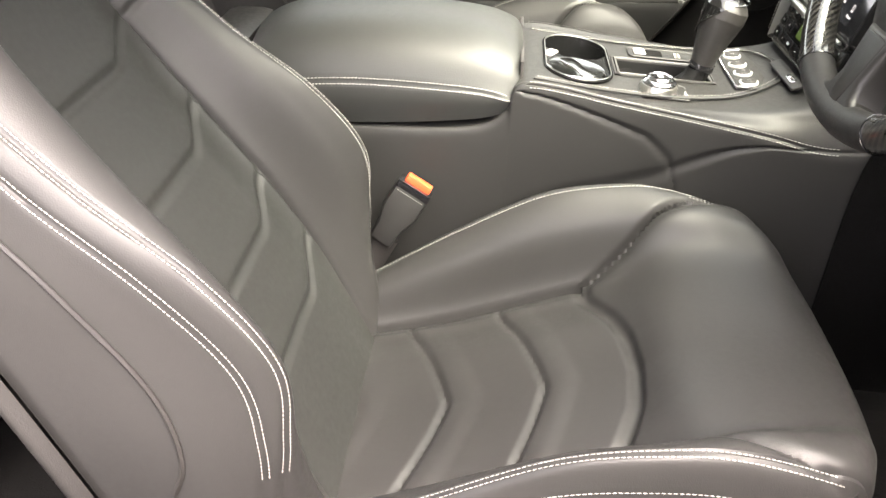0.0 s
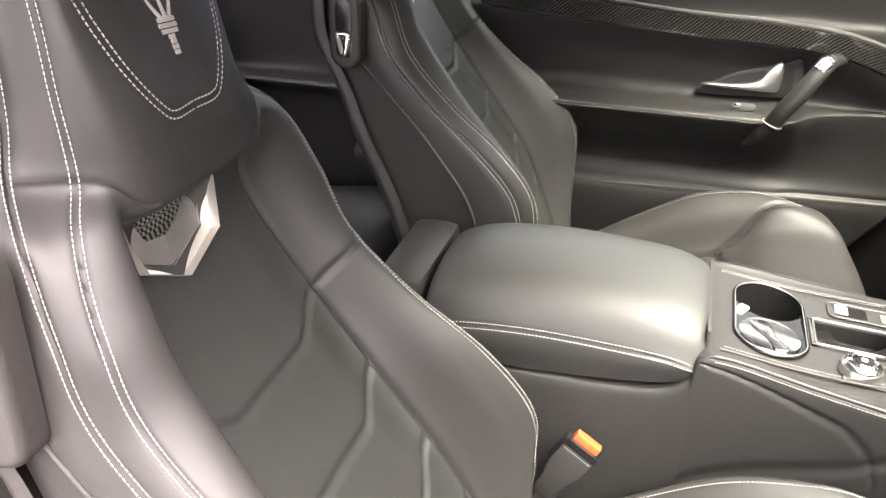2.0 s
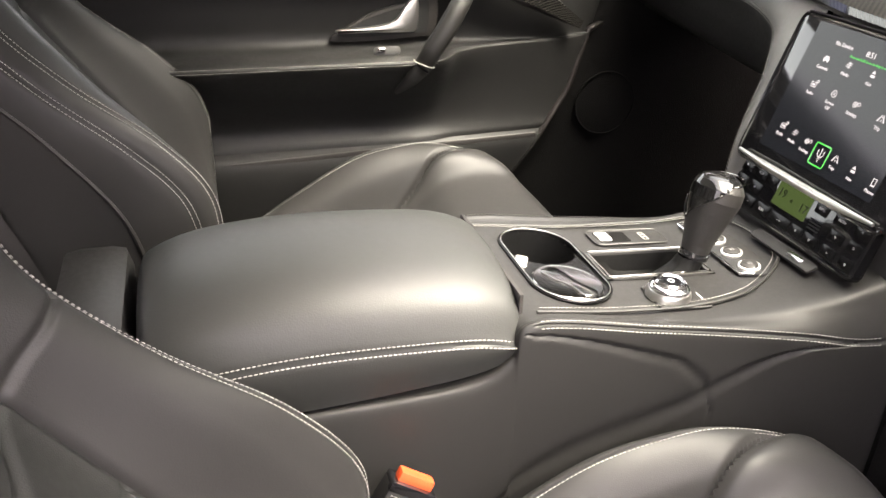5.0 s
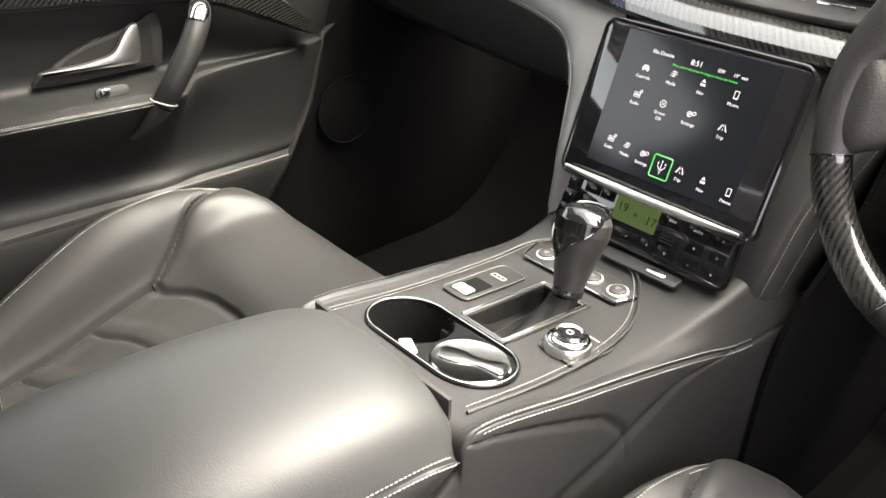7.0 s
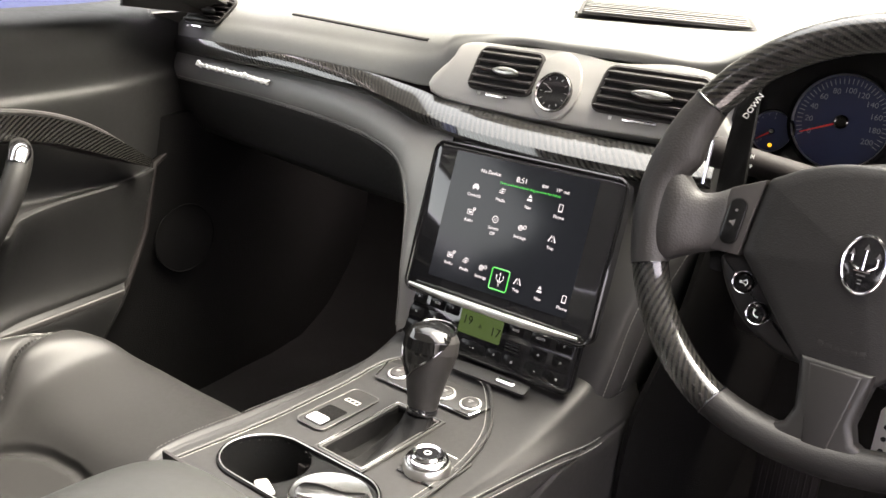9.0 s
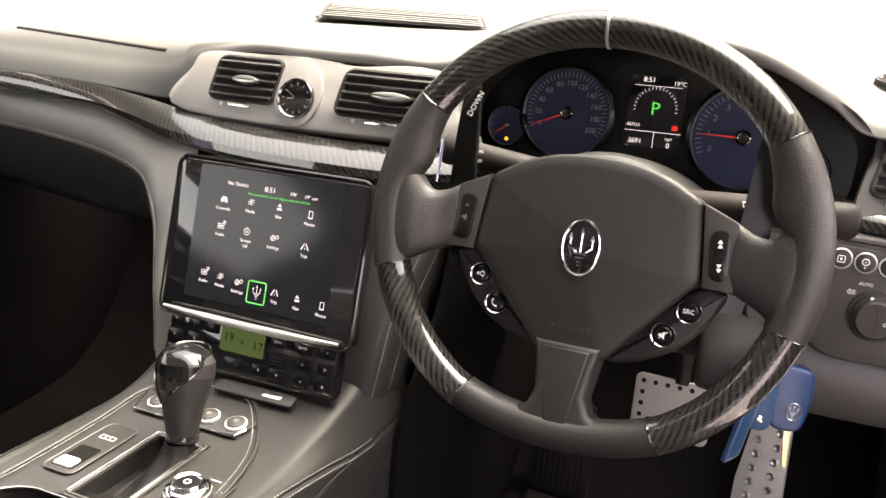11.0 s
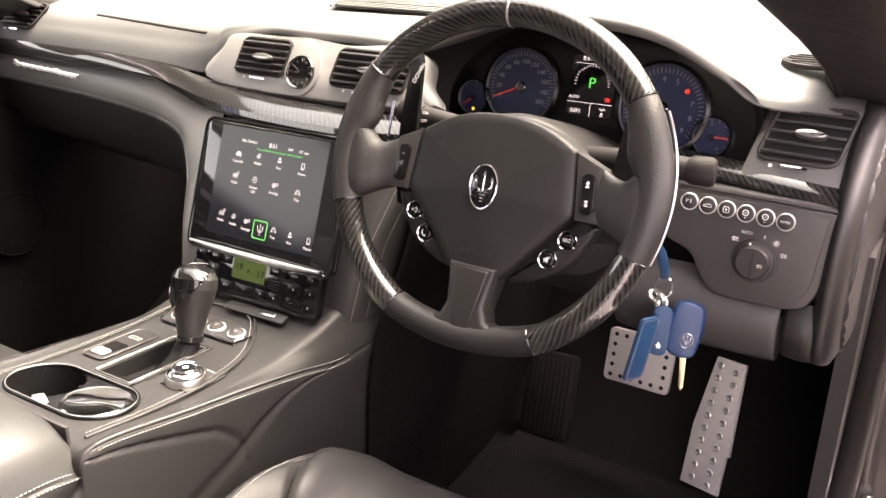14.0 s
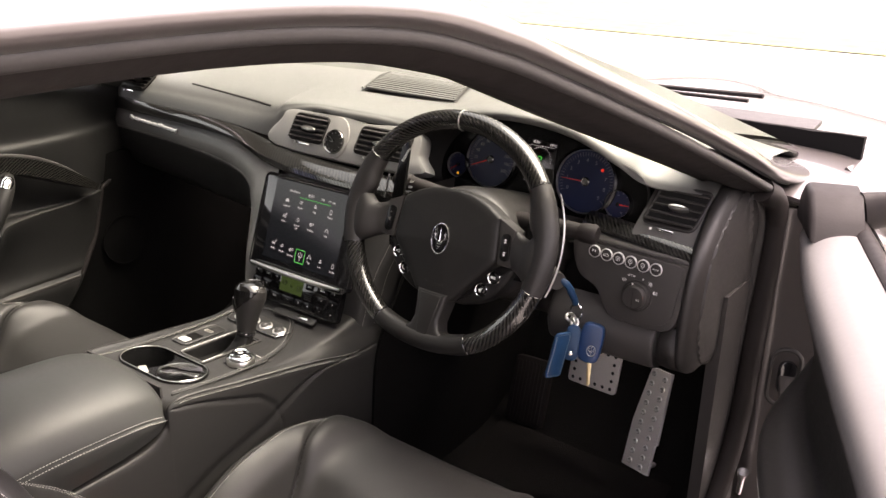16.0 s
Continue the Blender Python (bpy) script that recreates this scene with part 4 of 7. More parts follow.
front_rows = [(0.575, 0.600, 0.128, 0.168, 0.530), (0.49, 0.566, 0.120, 0.152, 0.518), (0.42, 0.553, 0.113, 0.145, 0.530), (0.35, 0.551, 0.109, 0.138, 0.541), (0.25, 0.557, 0.107, 0.131, 0.556), (0.13, 0.571, 0.105, 0.122, 0.571),
              (0.108, 0.535, 0.100, 0.1215, 0.532), (0.06, 0.512, 0.100, 0.1205, 0.508), (-0.10, 0.506, 0.10, 0.119, 0.500), (-0.30, 0.500, 0.10, 0.116, 0.490), (-0.45, 0.44, 0.10, 0.112, 0.43)]


def console_half(zt, hi, ho, zs):
    return [(0, zt), (hi * 0.6, zt), (hi, zt - 0.001), ((hi + ho) / 2, zs * 0.35 + zt * 0.65), (ho, zs), (ho + 0.004, zs - 0.03), (ho + 0.006, 0.40), (ho + 0.004, 0.28), (ho + 0.004, 0.165)]


def console_net(rows):
    net = []
    for y, zt, hi, ho, zs in rows:
        h = console_half(zt, hi, ho, zs)
        net.append([(-x, y, z) for x, z in reversed(h[1:])] + [(x, y, z) for x, z in h])
    return net


def con_relief(u, v):
    a, r = abs(v - 0.5) * 16, u * 10
    d = -0.0015 * bumpf(a - 4.0, 0.12) if r < 5 else 0.0
    # pressed lines along the side
    if 3.3 < r < 5.2:
        d += -0.0030 * bumpf(a - np.interp(r, (3.3, 3.42, 3.72, 5, 5.2), (5.6, 5.3, 5.05, 4.65, 4.3)), 0.09)
    if 1.2 < r < 7:
        d += -0.0035 * bumpf(a - np.interp(r, (1.2, 2.2, 3.57, 4.4, 5, 7), (4.05, 4.75, 5.48, 5.75, 6.0, 6.5)), 0.10)
    return d


con = Patch(console_net(front_rows), con_relief)
def opened(g, inside):
    """Leaves out the faces whose middle lies in an opening."""
    mid = np.array([g.v[list(q)].mean(0) for q in g.f])
    g.f = [q for q, m in zip(g.f, mid) if not inside(*m)]
    return g


def console_hole(x, y, z):
    return z > 0.53 and (min((x + 0.042) ** 2, (x - 0.042) ** 2) + (y - 0.198) ** 2 < 0.0425**2 or (abs(x) < 0.042 and abs(y - 0.198) < 0.036) or (-0.0275 < x < 0.0315 and 0.252 < y < 0.370))


cb = part("console_body", opened(surf(con, 300, 330), console_hole), LEATHER, console)
st = Geo()
for s in (-1, 1):
    st.add(seam(con, [(0.085 + 0.413 * i / 12, 0.5 + s * 4.0 / 16) for i in range(13)], n=200, gapw=0.0036, r=0.0005))
part("stitching", st, THREAD, cb, "white double stitching", kind="stuff")
part("console_shelf", box(0.20, 0.07, 0.10, 0.02, T(-0.02, -0.262, 0.535)), LEATHER, console)


def arm_half(y, zt, w, zb):
    return [(0, zt), (w * 0.50, zt - 0.006), (w * 0.82, zt - 0.024), (w * 0.98, zt - 0.054), (w + 0.003, (zt - 0.054) * 0.5 + (zb + 0.01) * 0.5), (w - 0.003, zb)]


net = []
for y, zt, w, zb in ((0.128, 0.578, 0.108, 0.556), (0.125, 0.594, 0.113, 0.545), (0.110, 0.608, 0.117, 0.532), (0.06, 0.621, 0.119, 0.520), (-0.06, 0.628, 0.119, 0.510), (-0.15, 0.622, 0.118, 0.508), (-0.200, 0.608, 0.115, 0.510), (-0.218, 0.590, 0.110, 0.515), (-0.220, 0.54, 0.10, 0.52)):
    h = arm_half(y, zt, w, zb)
    net.append([(-x, y, z) for x, z in reversed(h[1:])] + [(x, y, z) for x, z in h])
arm = Patch(net, lambda u, v: -0.002 * bumpf(abs(v - 0.5) - 0.335, 0.012))
ar = part("armrest", surf(arm, 70, 70), ARMSKIN, console, "smooth black leather armrest lid")
fr = Geo()
for s in (-1, 1):
    fr.add(seam(arm, [(0.14 + 0.70 * i / 8, 0.5 + s * 0.335) for i in range(9)], n=160, gapw=0.0036))
part("stitching", fr, THREAD, ar, "white double stitching", kind="stuff")
part("front_cover", box(0.19, 0.004, 0.05, 0.001, T(0, 0.1255, 0.565)), PLASTIC, console)

# lie of the console top
TOPZ = lambda y: float(np.interp(y, (0.125, 0.25, 0.35, 0.42, 0.49), (0.572, 0.557, 0.551, 0.553, 0.566)))


def top(x, y, dz=0.0):
    s = (TOPZ(y + 0.02) - TOPZ(y - 0.02)) / 0.04
    return plane_at((x, y, TOPZ(y) + dz), (1, 0, 0), (0, 1, s))


# raised seam round the control panel, its stitching
edge = [(-0.100, 0.14), (-0.101, 0.25), (-0.101, 0.36), (-0.096, 0.428), (-0.066, 0.456), (-0.024, 0.465), (0.010, 0.463), (0.038, 0.451), (0.070, 0.409), (0.089, 0.365), (0.100, 0.30), (0.102, 0.22), (0.100, 0.14)]
ep = curve([(x, y, TOPZ(y) + 0.002) for x, y in edge], 160)
pan = part("control_panel", tube(ep, 0.0020, 6), LEATHER, console)
en = np.tile((0, 0, 1.0), (160, 1))
part("stitching", stitches(ep + (0, 0, 0.0015), en, r=0.00045, side=-0.006), THREAD, pan, "white stitching", kind="stuff")

# cup holder: two linked wells with a chrome rim, one with a lid
cup = thing("cup_holder", (0, 0.205, 0.55), "black double cup holder with chrome rim and round lid", "cup holder")
mc = top(0, 0.198, 0.001)


def peanut(grow, n=64):
    out = []
    for k in range(n):
        a = 2 * math.pi * k / n
        r = 0.041 + grow
        cx0 = 0.043 if math.cos(a) >= 0 else -0.043
        x, y = cx0 + r * math.cos(a), r * math.sin(a)
        y *= 1 - 0.10 * math.exp(-(x / 0.022) ** 2)
        out.append((x, y))
    return out


po = [(x, y, 0.0022) for x, y in peanut(0.002)]
part("rim", tube(po, 0.0026, 10, closed=True, flat=0.8).put(mc), PIANO, cup)
part("inner_rim", tube([(x, y, 0.0044) for x, y in peanut(0.0010)], 0.0006, 8, closed=True).put(mc), SATIN, cup, "thin bright line round the rim")
seat_ = [(x, y) for x, y in peanut(0.0015) if x > -0.022]
seat_ = sorted(seat_, key=lambda q: math.atan2(q[1], q[0]))
seat_ += [(-0.042 + 0.0425 * math.cos(a), 0.0425 * math.sin(a)) for a in np.linspace(radians(60), radians(-60), 15)]
part("lid_seat", prism(seat_, -0.004, 0.0014, 0, mc), PIANO, cup)
part("well", lathe([(0.0425, 0.002), (0.0400, -0.012), (0.0370, -0.045), (0.034, -0.064), (0.030, -0.067), (0.0, -0.067)], 44, mc @ T(-0.042, 0, 0)), PIANO, cup, "deep black cup well")
part("well_tab", box(0.010, 0.003, 0.012, 0.001, mc @ T(-0.030, 0.0365, -0.020)), RUBBER, cup)
part("lid", lathe([(0.0375, 0.001), (0.0375, 0.0030), (0.0360, 0.0044), (0.0345, 0.0040), (0.0, 0.0046)], 44, mc @ T(0.044, -0.002, 0)), LIDMETAL, cup, "polished dark metal lid")
part("lid_bar", prism([(p[0], p[1]) for p in curve([(-0.010, 0.030), (0.010, 0.030), (0.007, 0.006), (0.012, -0.014), (0.009, -0.031), (-0.009, -0.031), (-0.012, -0.014), (-0.007, 0.006)], 40, True)], 0.0040, 0.0058, 0.0016, mc @ T(0.046, -0.002, 0) @ pose(0, 0, 0, 0, 0, -62), 3), LIDMETAL, cup, "raised waisted bar")
part("clip", prism(rounded(0.026, 0.013, 0.003), -0.004, 0.003, 0.001, mc @ T(-0.006, -0.0340, 0) @ pose(0, 0, 0, 0, 0, -25)), PALEMETAL, cup, "pale spring clip")

# gear selector with its gate
gear = thing("gear_selector", (0.013, 0.33, 0.55), "black leather and chrome gear selector in its gate", "gear lever")
mg = top(0.002, 0.311, 0.0005)
for sx_, sy_, w_, h_ in ((0, 0.0615, 0.066, 0.007), (0, -0.0615, 0.066, 0.007), (0.0295, 0, 0.007, 0.130), (-0.0295, 0, 0.007, 0.130)):
    part("gate_frame", prism([(sx_ + a * w_ / 2, sy_ + b_ * h_ / 2) for a, b_ in ((-1, -1), (1, -1), (1, 1), (-1, 1))], 0, 0.0028, 0.0010, mg), DARKSATIN, gear)
gf = [(x, y, 0.003) for x, y in rounded(0.060, 0.124, 0.004)]
part("gate_trim", tube(gf, 0.0008, 6, closed=True).put(mg), SMOKED, gear, "thin chrome gate trim")
for sx_, sy_, w_, h_ in ((0, 0.059, 0.056, 0.002), (0, -0.059, 0.056, 0.002), (0.0265, 0, 0.002, 0.118), (-0.0265, 0, 0.002, 0.118)):
    part("gate_wall", box(w_, h_, 0.045, 0, mg @ T(sx_, sy_, -0.0225)), BOOTSKIN, gear)
part("gate_floor", box(0.056, 0.118, 0.002, 0, mg @ T(0, 0, -0.045)), DARK, gear)
LEV = lambda k: (0.018 - 0.005 * k, 0.356 + 0.024 * k)
boot = Patch([[(x_ + (w_ + f_ * math.sin(6 * a_ + 2.1 * i_)) * math.copysign(abs(math.cos(a_)) ** p_, math.cos(a_)), y_ + (l_ + f_ * math.sin(5 * a_ + 1.3 * i_)) * math.copysign(abs(math.sin(a_)) ** p_, math.sin(a_)), z_) for a_ in np.linspace(0, 2 * math.pi, 41)]
              for i_, (x_, y_, w_, l_, z_, f_, p_) in enumerate(((0.002, 0.311, 0.0268, 0.0588, 0.548, 0.0, 0.5), (0.002, 0.312, 0.0262, 0.0570, 0.536, 0.0008, 0.55), (0.004, 0.318, 0.0245, 0.0470, 0.526, 0.0020, 0.7), (0.008, 0.330, 0.0220, 0.0340, 0.530, 0.0026, 0.9), (0.012, 0.342, 0.0190, 0.0230, 0.542, 0.0020, 1.0), (0.015, 0.351, 0.0160, 0.0165, 0.556, 0.0010, 1.0), (0.017, 0.355, 0.0145, 0.0145, 0.568, 0.0, 1.0)))])
g = surf(boot, 48, 120)
g.f = [tuple(reversed(q)) for q in g.f]
part("boot", g, BOOTSKIN, gear, "folded black leather boot")
part("collar", tube([(*LEV(0.0), 0.566), (*LEV(0.05), 0.570), (*LEV(0.09), 0.574)], [0.0160, 0.0166, 0.0160], 24), GLOSS, gear)
ks = ((0.05, 0.572, 0.0158), (0.14, 0.582, 0.0172), (0.32, 0.600, 0.0212), (0.52, 0.618, 0.0262), (0.70, 0.632, 0.0292), (0.84, 0.644, 0.0288), (0.95, 0.653, 0.0225), (1.0, 0.6575, 0.0120), (1.01, 0.6590, 0.002))
kr = lambda z: float(np.interp(z, [q[1] for q in ks], [q[2] for q in ks]))
grip = tube([(*LEV(k), z) for k, z, r in ks], [r for k, z, r in ks], 72, smooth=150, flat=0.94)
TIP = radians(252)


def shield(x, y, z):
    """Height of the shield's edge above a point of the knob: a V with its tip at the rear."""
    k = min(1.0, max(0.0, (z - 0.567) / 0.0915))
    a = abs((math.atan2(y - LEV(k)[1], x - LEV(k)[0]) - TIP + math.pi) % (2 * math.pi) - math.pi)
    return z - 0.6090 - 0.0430 * min(1.0, a / radians(100)) ** 0.8


mid = np.array([grip.v[list(q)].mean(0) for q in grip.f])
on = [shield(*m) > 0 for m in mid]
cap = Geo(grip.v.copy(), [q for q, o in zip(grip.f, on) if o])
axis = np.array([LEV(min(1.0, max(0.0, (z - 0.567) / 0.0915))) for z in cap.v[:, 2]])
cap.v[:, :2] += (cap.v[:, :2] - axis) * 0.012
cap.v[:, 2] += 0.0004
grip.f = [q for q, o in zip(grip.f, on) if not o]
part("grip", grip, SHELL, gear)
part("cap", cap, CAPBLACK, gear, "gloss black shield on the knob")
edge = []
for a in np.linspace(0, 2 * math.pi, 72, endpoint=False):
    d = abs((a - TIP + math.pi) % (2 * math.pi) - math.pi)
    z = 0.6090 + 0.0430 * min(1.0, d / radians(100)) ** 0.8
    x, y = LEV((z - 0.567) / 0.0915)
    edge.append((x + (kr(z) + 0.0004) * math.cos(a), y + (kr(z) + 0.0004) * math.sin(a), z))
part("cap_ring", tube(edge, 0.0011, 6, closed=True), SMOKED, gear, "thin bright edge of the shield")

# rotary knob
knob = thing("rotary_knob", (0.073, 0.296, 0.55), "polished chrome rotary control knob on the console", "knob")
mk = top(0.073, 0.296) @ Matrix.Scale(0.88, 4)
part("base", lathe([(0.0265, 0.0), (0.0265, 0.007), (0.0245, 0.010), (0.020, 0.0105)], 40, mk), SATIN, knob)
part("ring", lathe([(0.0235, 0.009), (0.0235, 0.014), (0.021, 0.0165), (0.017, 0.017)], 40, mk), CHROME, knob)
part("cap", lathe([(0.0185, 0.014), (0.0185, 0.0195), (0.0165, 0.0215), (0.0130, 0.0207), (0.0122, 0.0198), (0, 0.0198)], 40, mk), CHROME, knob)
part("top_disc", lathe([(0.0120, 0.0198), (0.0120, 0.0204), (0, 0.0204)], 32, mk), GLOSS, knob)
part("symbol", lathe([(0.003, 0.0205), (0.003, 0.0208), (0.0042, 0.0208), (0.0042, 0.0205)], 16, mk), INK, knob)
mkp = top(0.0765, 0.304, 0.0)
part("plate", prism(rounded(0.050, 0.058, 0.004), 0, 0.0012, 0.0004, mkp), LEATHER, knob)
part("plate_line", tube([(x, y, 0.0013) for x, y in rounded(0.048, 0.056, 0.004)], 0.0005, 5, closed=True).put(mkp), DARKSATIN, knob)
part("print", join(box(0.012, 0.0010, 0.0003, 0, mkp @ T(0.002, 0.0255, 0.0014)), box(0.0008, 0.004, 0.0003, 0, mkp @ T(0.0225, 0.010, 0.0014)), box(0.005, 0.0008, 0.0003, 0, mkp @ T(0.0205, 0.012, 0.0014)), box(0.004, 0.0008, 0.0003, 0, mkp @ T(0.0208, 0.008, 0.0014))), INK, knob)

# parking brake switch
epb = thing("parking_brake_switch", (-0.073, 0.318, 0.55), "black parking brake switch panel with pale rocker", "switch")
me_ = top(-0.065, 0.320, 0.0005)
part("plate", prism(rounded(0.038, 0.094, 0.008), 0, 0.0015, 0.0005, me_), LEATHER, epb)
# Flat black patch in place of the shade in the switch recess.
part("recess_shade", prism(rounded(0.026, 0.040, 0.003), 0.0014, 0.0018, 0, me_ @ T(0.0, -0.020, 0)), CARPET, epb)
part("rocker", prism(rounded(0.022, 0.016, 0.003), 0.0015, 0.0036, 0.0012, me_ @ T(-0.001, -0.031, 0)), RINGMETAL, epb, "pale rocker")
marks = join(*[box(0.018, 0.0012, 0.0004, 0, me_ @ T(0.0, 0.018 + 0.006 * k, 0.0017)) for k in (0, 1)], *[box(0.0012, 0.006, 0.0004, 0, me_ @ T(-0.009 + 0.006 * k, 0.021, 0.0017)) for k in range(4)])
part("gear_marks", marks, PALEMETAL, epb)
part("plate_line", tube([(x, y, 0.0015) for x, y in rounded(0.0375, 0.0935, 0.008)], 0.0006, 5, closed=True).put(me_), DARKSATIN, epb)

# four round drive-mode buttons on their plate
modes = thing("drive_mode_buttons", (0, 0.415, 0.553), "row of round chrome-ringed drive mode buttons", "buttons")
mm_ = top(-0.011, 0.413, 0.0008)
part("plate", prism([(-0.079, 0.018), (-0.070, -0.015), (0.061, -0.015), (0.070, 0.012), (0.030, 0.026), (-0.030, 0.026)], 0, 0.003, 0.001, mm_), LEATHER, modes)
pl = [(-0.080, 0.017, 0.003), (-0.071, -0.016, 0.003), (0.060, -0.016, 0.003), (0.0645, -0.002, 0.003)]
part("plate_edge", tube(pl, 0.0013, 6).put(mm_), CHROME, modes)
for x in (-0.052, -0.0175, 0.0155, 0.050):
    mb_ = mm_ @ T(x, 0.002, 0.003)
    bt = part("button", lathe([(0.0095, 0), (0.0095, 0.004), (0.008, 0.005), (0, 0.0048)], 24, mb_), PLASTIC, modes)
    part("ring", lathe([(0.0120, 0), (0.0120, 0.0025), (0.0105, 0.0032), (0.0097, 0.0020)], 24, mb_), RINGMETAL, bt)
    part("symbol", join(box(0.006, 0.001, 0.0003, 0, mb_ @ T(0, 0.0015, 0.0051)), box(0.004, 0.001, 0.0003, 0, mb_ @ T(0, -0.0015, 0.0051))), DIALINK, bt)
# ledge with a card slot in front of the climate panel
led = thing("ash_tray_lid", (0.02, 0.47, 0.56), "narrow console flap with a small chrome tab", "flap")
ml = plane_at((0.030, 0.462, 0.5665), (1, 0.02, 0), (0, 1, 0.35))
part("flap", prism(rounded(0.10, 0.016, 0.004), 0, 0.003, 0.001, ml), LEATHER, led)
part("tab", prism(rounded(0.024, 0.008, 0.003), 0.003, 0.005, 0.001, ml @ T(0.022, 0, 0)), CHROME, led)

# belt buckle beside the cushion
bk2 = thing("belt_buckle", (0.165, -0.01, 0.33), "black seat belt buckle with orange release button", "belt buckle")
mbk = plane_at((0.163, 0.004, 0.448), (0.12, 1.0, -0.58), (-0.10, 0.5, 0.9))
bb_ = part("body", prism([(-0.0225, -0.004), (-0.023, -0.040), (-0.017, -0.060), (-0.015, -0.088), (0.015, -0.088), (0.017, -0.060), (0.023, -0.040), (0.0225, -0.004)], -0.0115, 0.0115, 0.006, mbk), LEATHER, bk2, "stitched black leather sleeve")
bl = np.array([tuple(mbk @ Vector((x, -0.012, 0.0121))) for x in np.linspace(-0.018, 0.018, 20)])
part("stitching", stitches(bl, np.tile(tuple((mbk.to_3x3() @ Vector((0, 0, 1))).normalized()), (20, 1)), length=0.0026, r=0.0005), THREAD, bb_, "white stitching", kind="stuff")
part("frame", box(0.045, 0.010, 0.024, 0.002, mbk @ T(0, -0.004, 0)), GLOSS, bk2)
part("release_button", box(0.035, 0.012, 0.014, 0.003, mbk @ T(0.001, 0.004, -0.001)), ORANGE, bk2)
part("stem", tube([(0.165, -0.035, 0.375), (0.168, -0.06, 0.32), (0.17, -0.07, 0.26)], [0.019, 0.016, 0.014], 12, flat=0.5, smooth=10), PLASTIC, bk2)

# ---- dashboard ----
dash = thing("dashboard", (0, 0.8, 0.6), "black leather dashboard with carbon strip and white stitching", "dashboard")
# upper pad: rows along x, columns from the lower lip over the top to the windscreen
pads = [  # x, lip under y z, lip y z, shoulder y z, top y z
    (-0.815, 0.672, 0.846, 0.676, 0.872, 0.716, 0.898, 0.84, 0.914),
    (-0.72, 0.668, 0.847, 0.672, 0.873, 0.712, 0.902, 0.84, 0.920),
    (-0.60, 0.662, 0.848, 0.666, 0.875, 0.708, 0.905, 0.84, 0.926),
    (-0.45, 0.656, 0.849, 0.660, 0.875, 0.702, 0.907, 0.84, 0.932),
    (-0.30, 0.645, 0.846, 0.650, 0.874, 0.695, 0.908, 0.84, 0.936),
    (-0.20, 0.632, 0.846, 0.640, 0.882, 0.680, 0.912, 0.84, 0.938),
    (-0.16, 0.628, 0.870, 0.636, 0.902, 0.670, 0.918, 0.84, 0.938),
    (-0.08, 0.634, 0.908, 0.640, 0.918, 0.672, 0.924, 0.84, 0.938),
    (0.00, 0.632, 0.908, 0.638, 0.919, 0.670, 0.926, 0.84, 0.938),
    (0.08, 0.634, 0.908, 0.640, 0.919, 0.672, 0.926, 0.84, 0.940),
    (0.165, 0.636, 0.905, 0.640, 0.917, 0.675, 0.928, 0.84, 0.944),
    (0.215, 0.640, 0.920, 0.642, 0.936, 0.690, 0.942, 0.84, 0.950),
    (0.29, 0.632, 0.945, 0.636, 0.959, 0.700, 0.962, 0.85, 0.958),
    (0.385, 0.628, 0.954, 0.632, 0.968, 0.700, 0.972, 0.85, 0.962),
    (0.48, 0.634, 0.942, 0.640, 0.958, 0.710, 0.962, 0.85, 0.956),
    (0.55, 0.650, 0.908, 0.660, 0.925, 0.730, 0.934, 0.86, 0.938),
    (0.59, 0.675, 0.880, 0.690, 0.894, 0.745, 0.908, 0.86, 0.922),
    (0.66, 0.690, 0.874, 0.705, 0.886, 0.755, 0.898, 0.86, 0.908),
    (0.712, 0.692, 0.868, 0.706, 0.880, 0.757, 0.893, 0.86, 0.901)]
net = [[(x, a + 0.03 if 0.2 < x < 0.56 else a + 0.004, b - 0.004), (x, a, b), (x, c_, d), (x, e, f), (x, h, k), (x, 1.0, k - 0.010), (x, 1.14 - 0.12 * abs(x), k - 0.034)] for x, a, b, c_, d, e, f, h, k in [(q[0], q[1], q[2], q[3] + (0.010 if q[0] < -0.25 else 0), q[4], q[5] + (0.008 if q[0] < -0.25 else 0), *q[6:]) for q in pads]]
up = Patch(net)
pad = part("upper_pad", surf(up, 150, 60), LITDASH, dash, "dark stitched upper dash pad, greyed for windscreen light")
part("windscreen_seal", tube([(p[0], 1.142 - 0.12 * abs(p[0]), p[7 + 1] - 0.030) for p in pads[1:]], 0.009, 8, smooth=60), RUBBER, dash, "black seal at the windscreen foot")
# pressed slot of the airbag lid
ap, _ = up.at(curve([(2.5 / 18, 2.80 / 6), (3.5 / 18, 2.66 / 6), (4.70 / 18, 2.52 / 6)], 24), -0.001)
part("airbag_slot", tube(ap, 0.0035, 6, flat=0.6), PLASTIC, pad)
for x0, x1, y0, y1, z in ((-0.385, -0.27, 1.045, 1.050, 0.916), (-0.18, -0.065, 1.050, 1.040, 0.920)):
    part("defroster_slot", tube([(x0, y0, z), (x1, y1, z + 0.001)], 0.004, 6, flat=0.5), DARK, pad)
# speaker grille: a raked field of fine slats
top_z = lambda y: min((up.at([(10.0 / 18, v)], 0.0)[0][0] for v in np.linspace(3.0 / 6, 5.0 / 6, 41)), key=lambda q: abs(q[1] - y))[2]
GX = lambda y: 0.056 - 0.46 * (y - 0.757)
gnet = [[(GX(y) + dx, y, top_z(y) + 0.0012) for dx in (-0.116, -0.05, 0.05, 0.116)] for y in (0.757, 0.81, 0.86, 0.91, 0.950)]
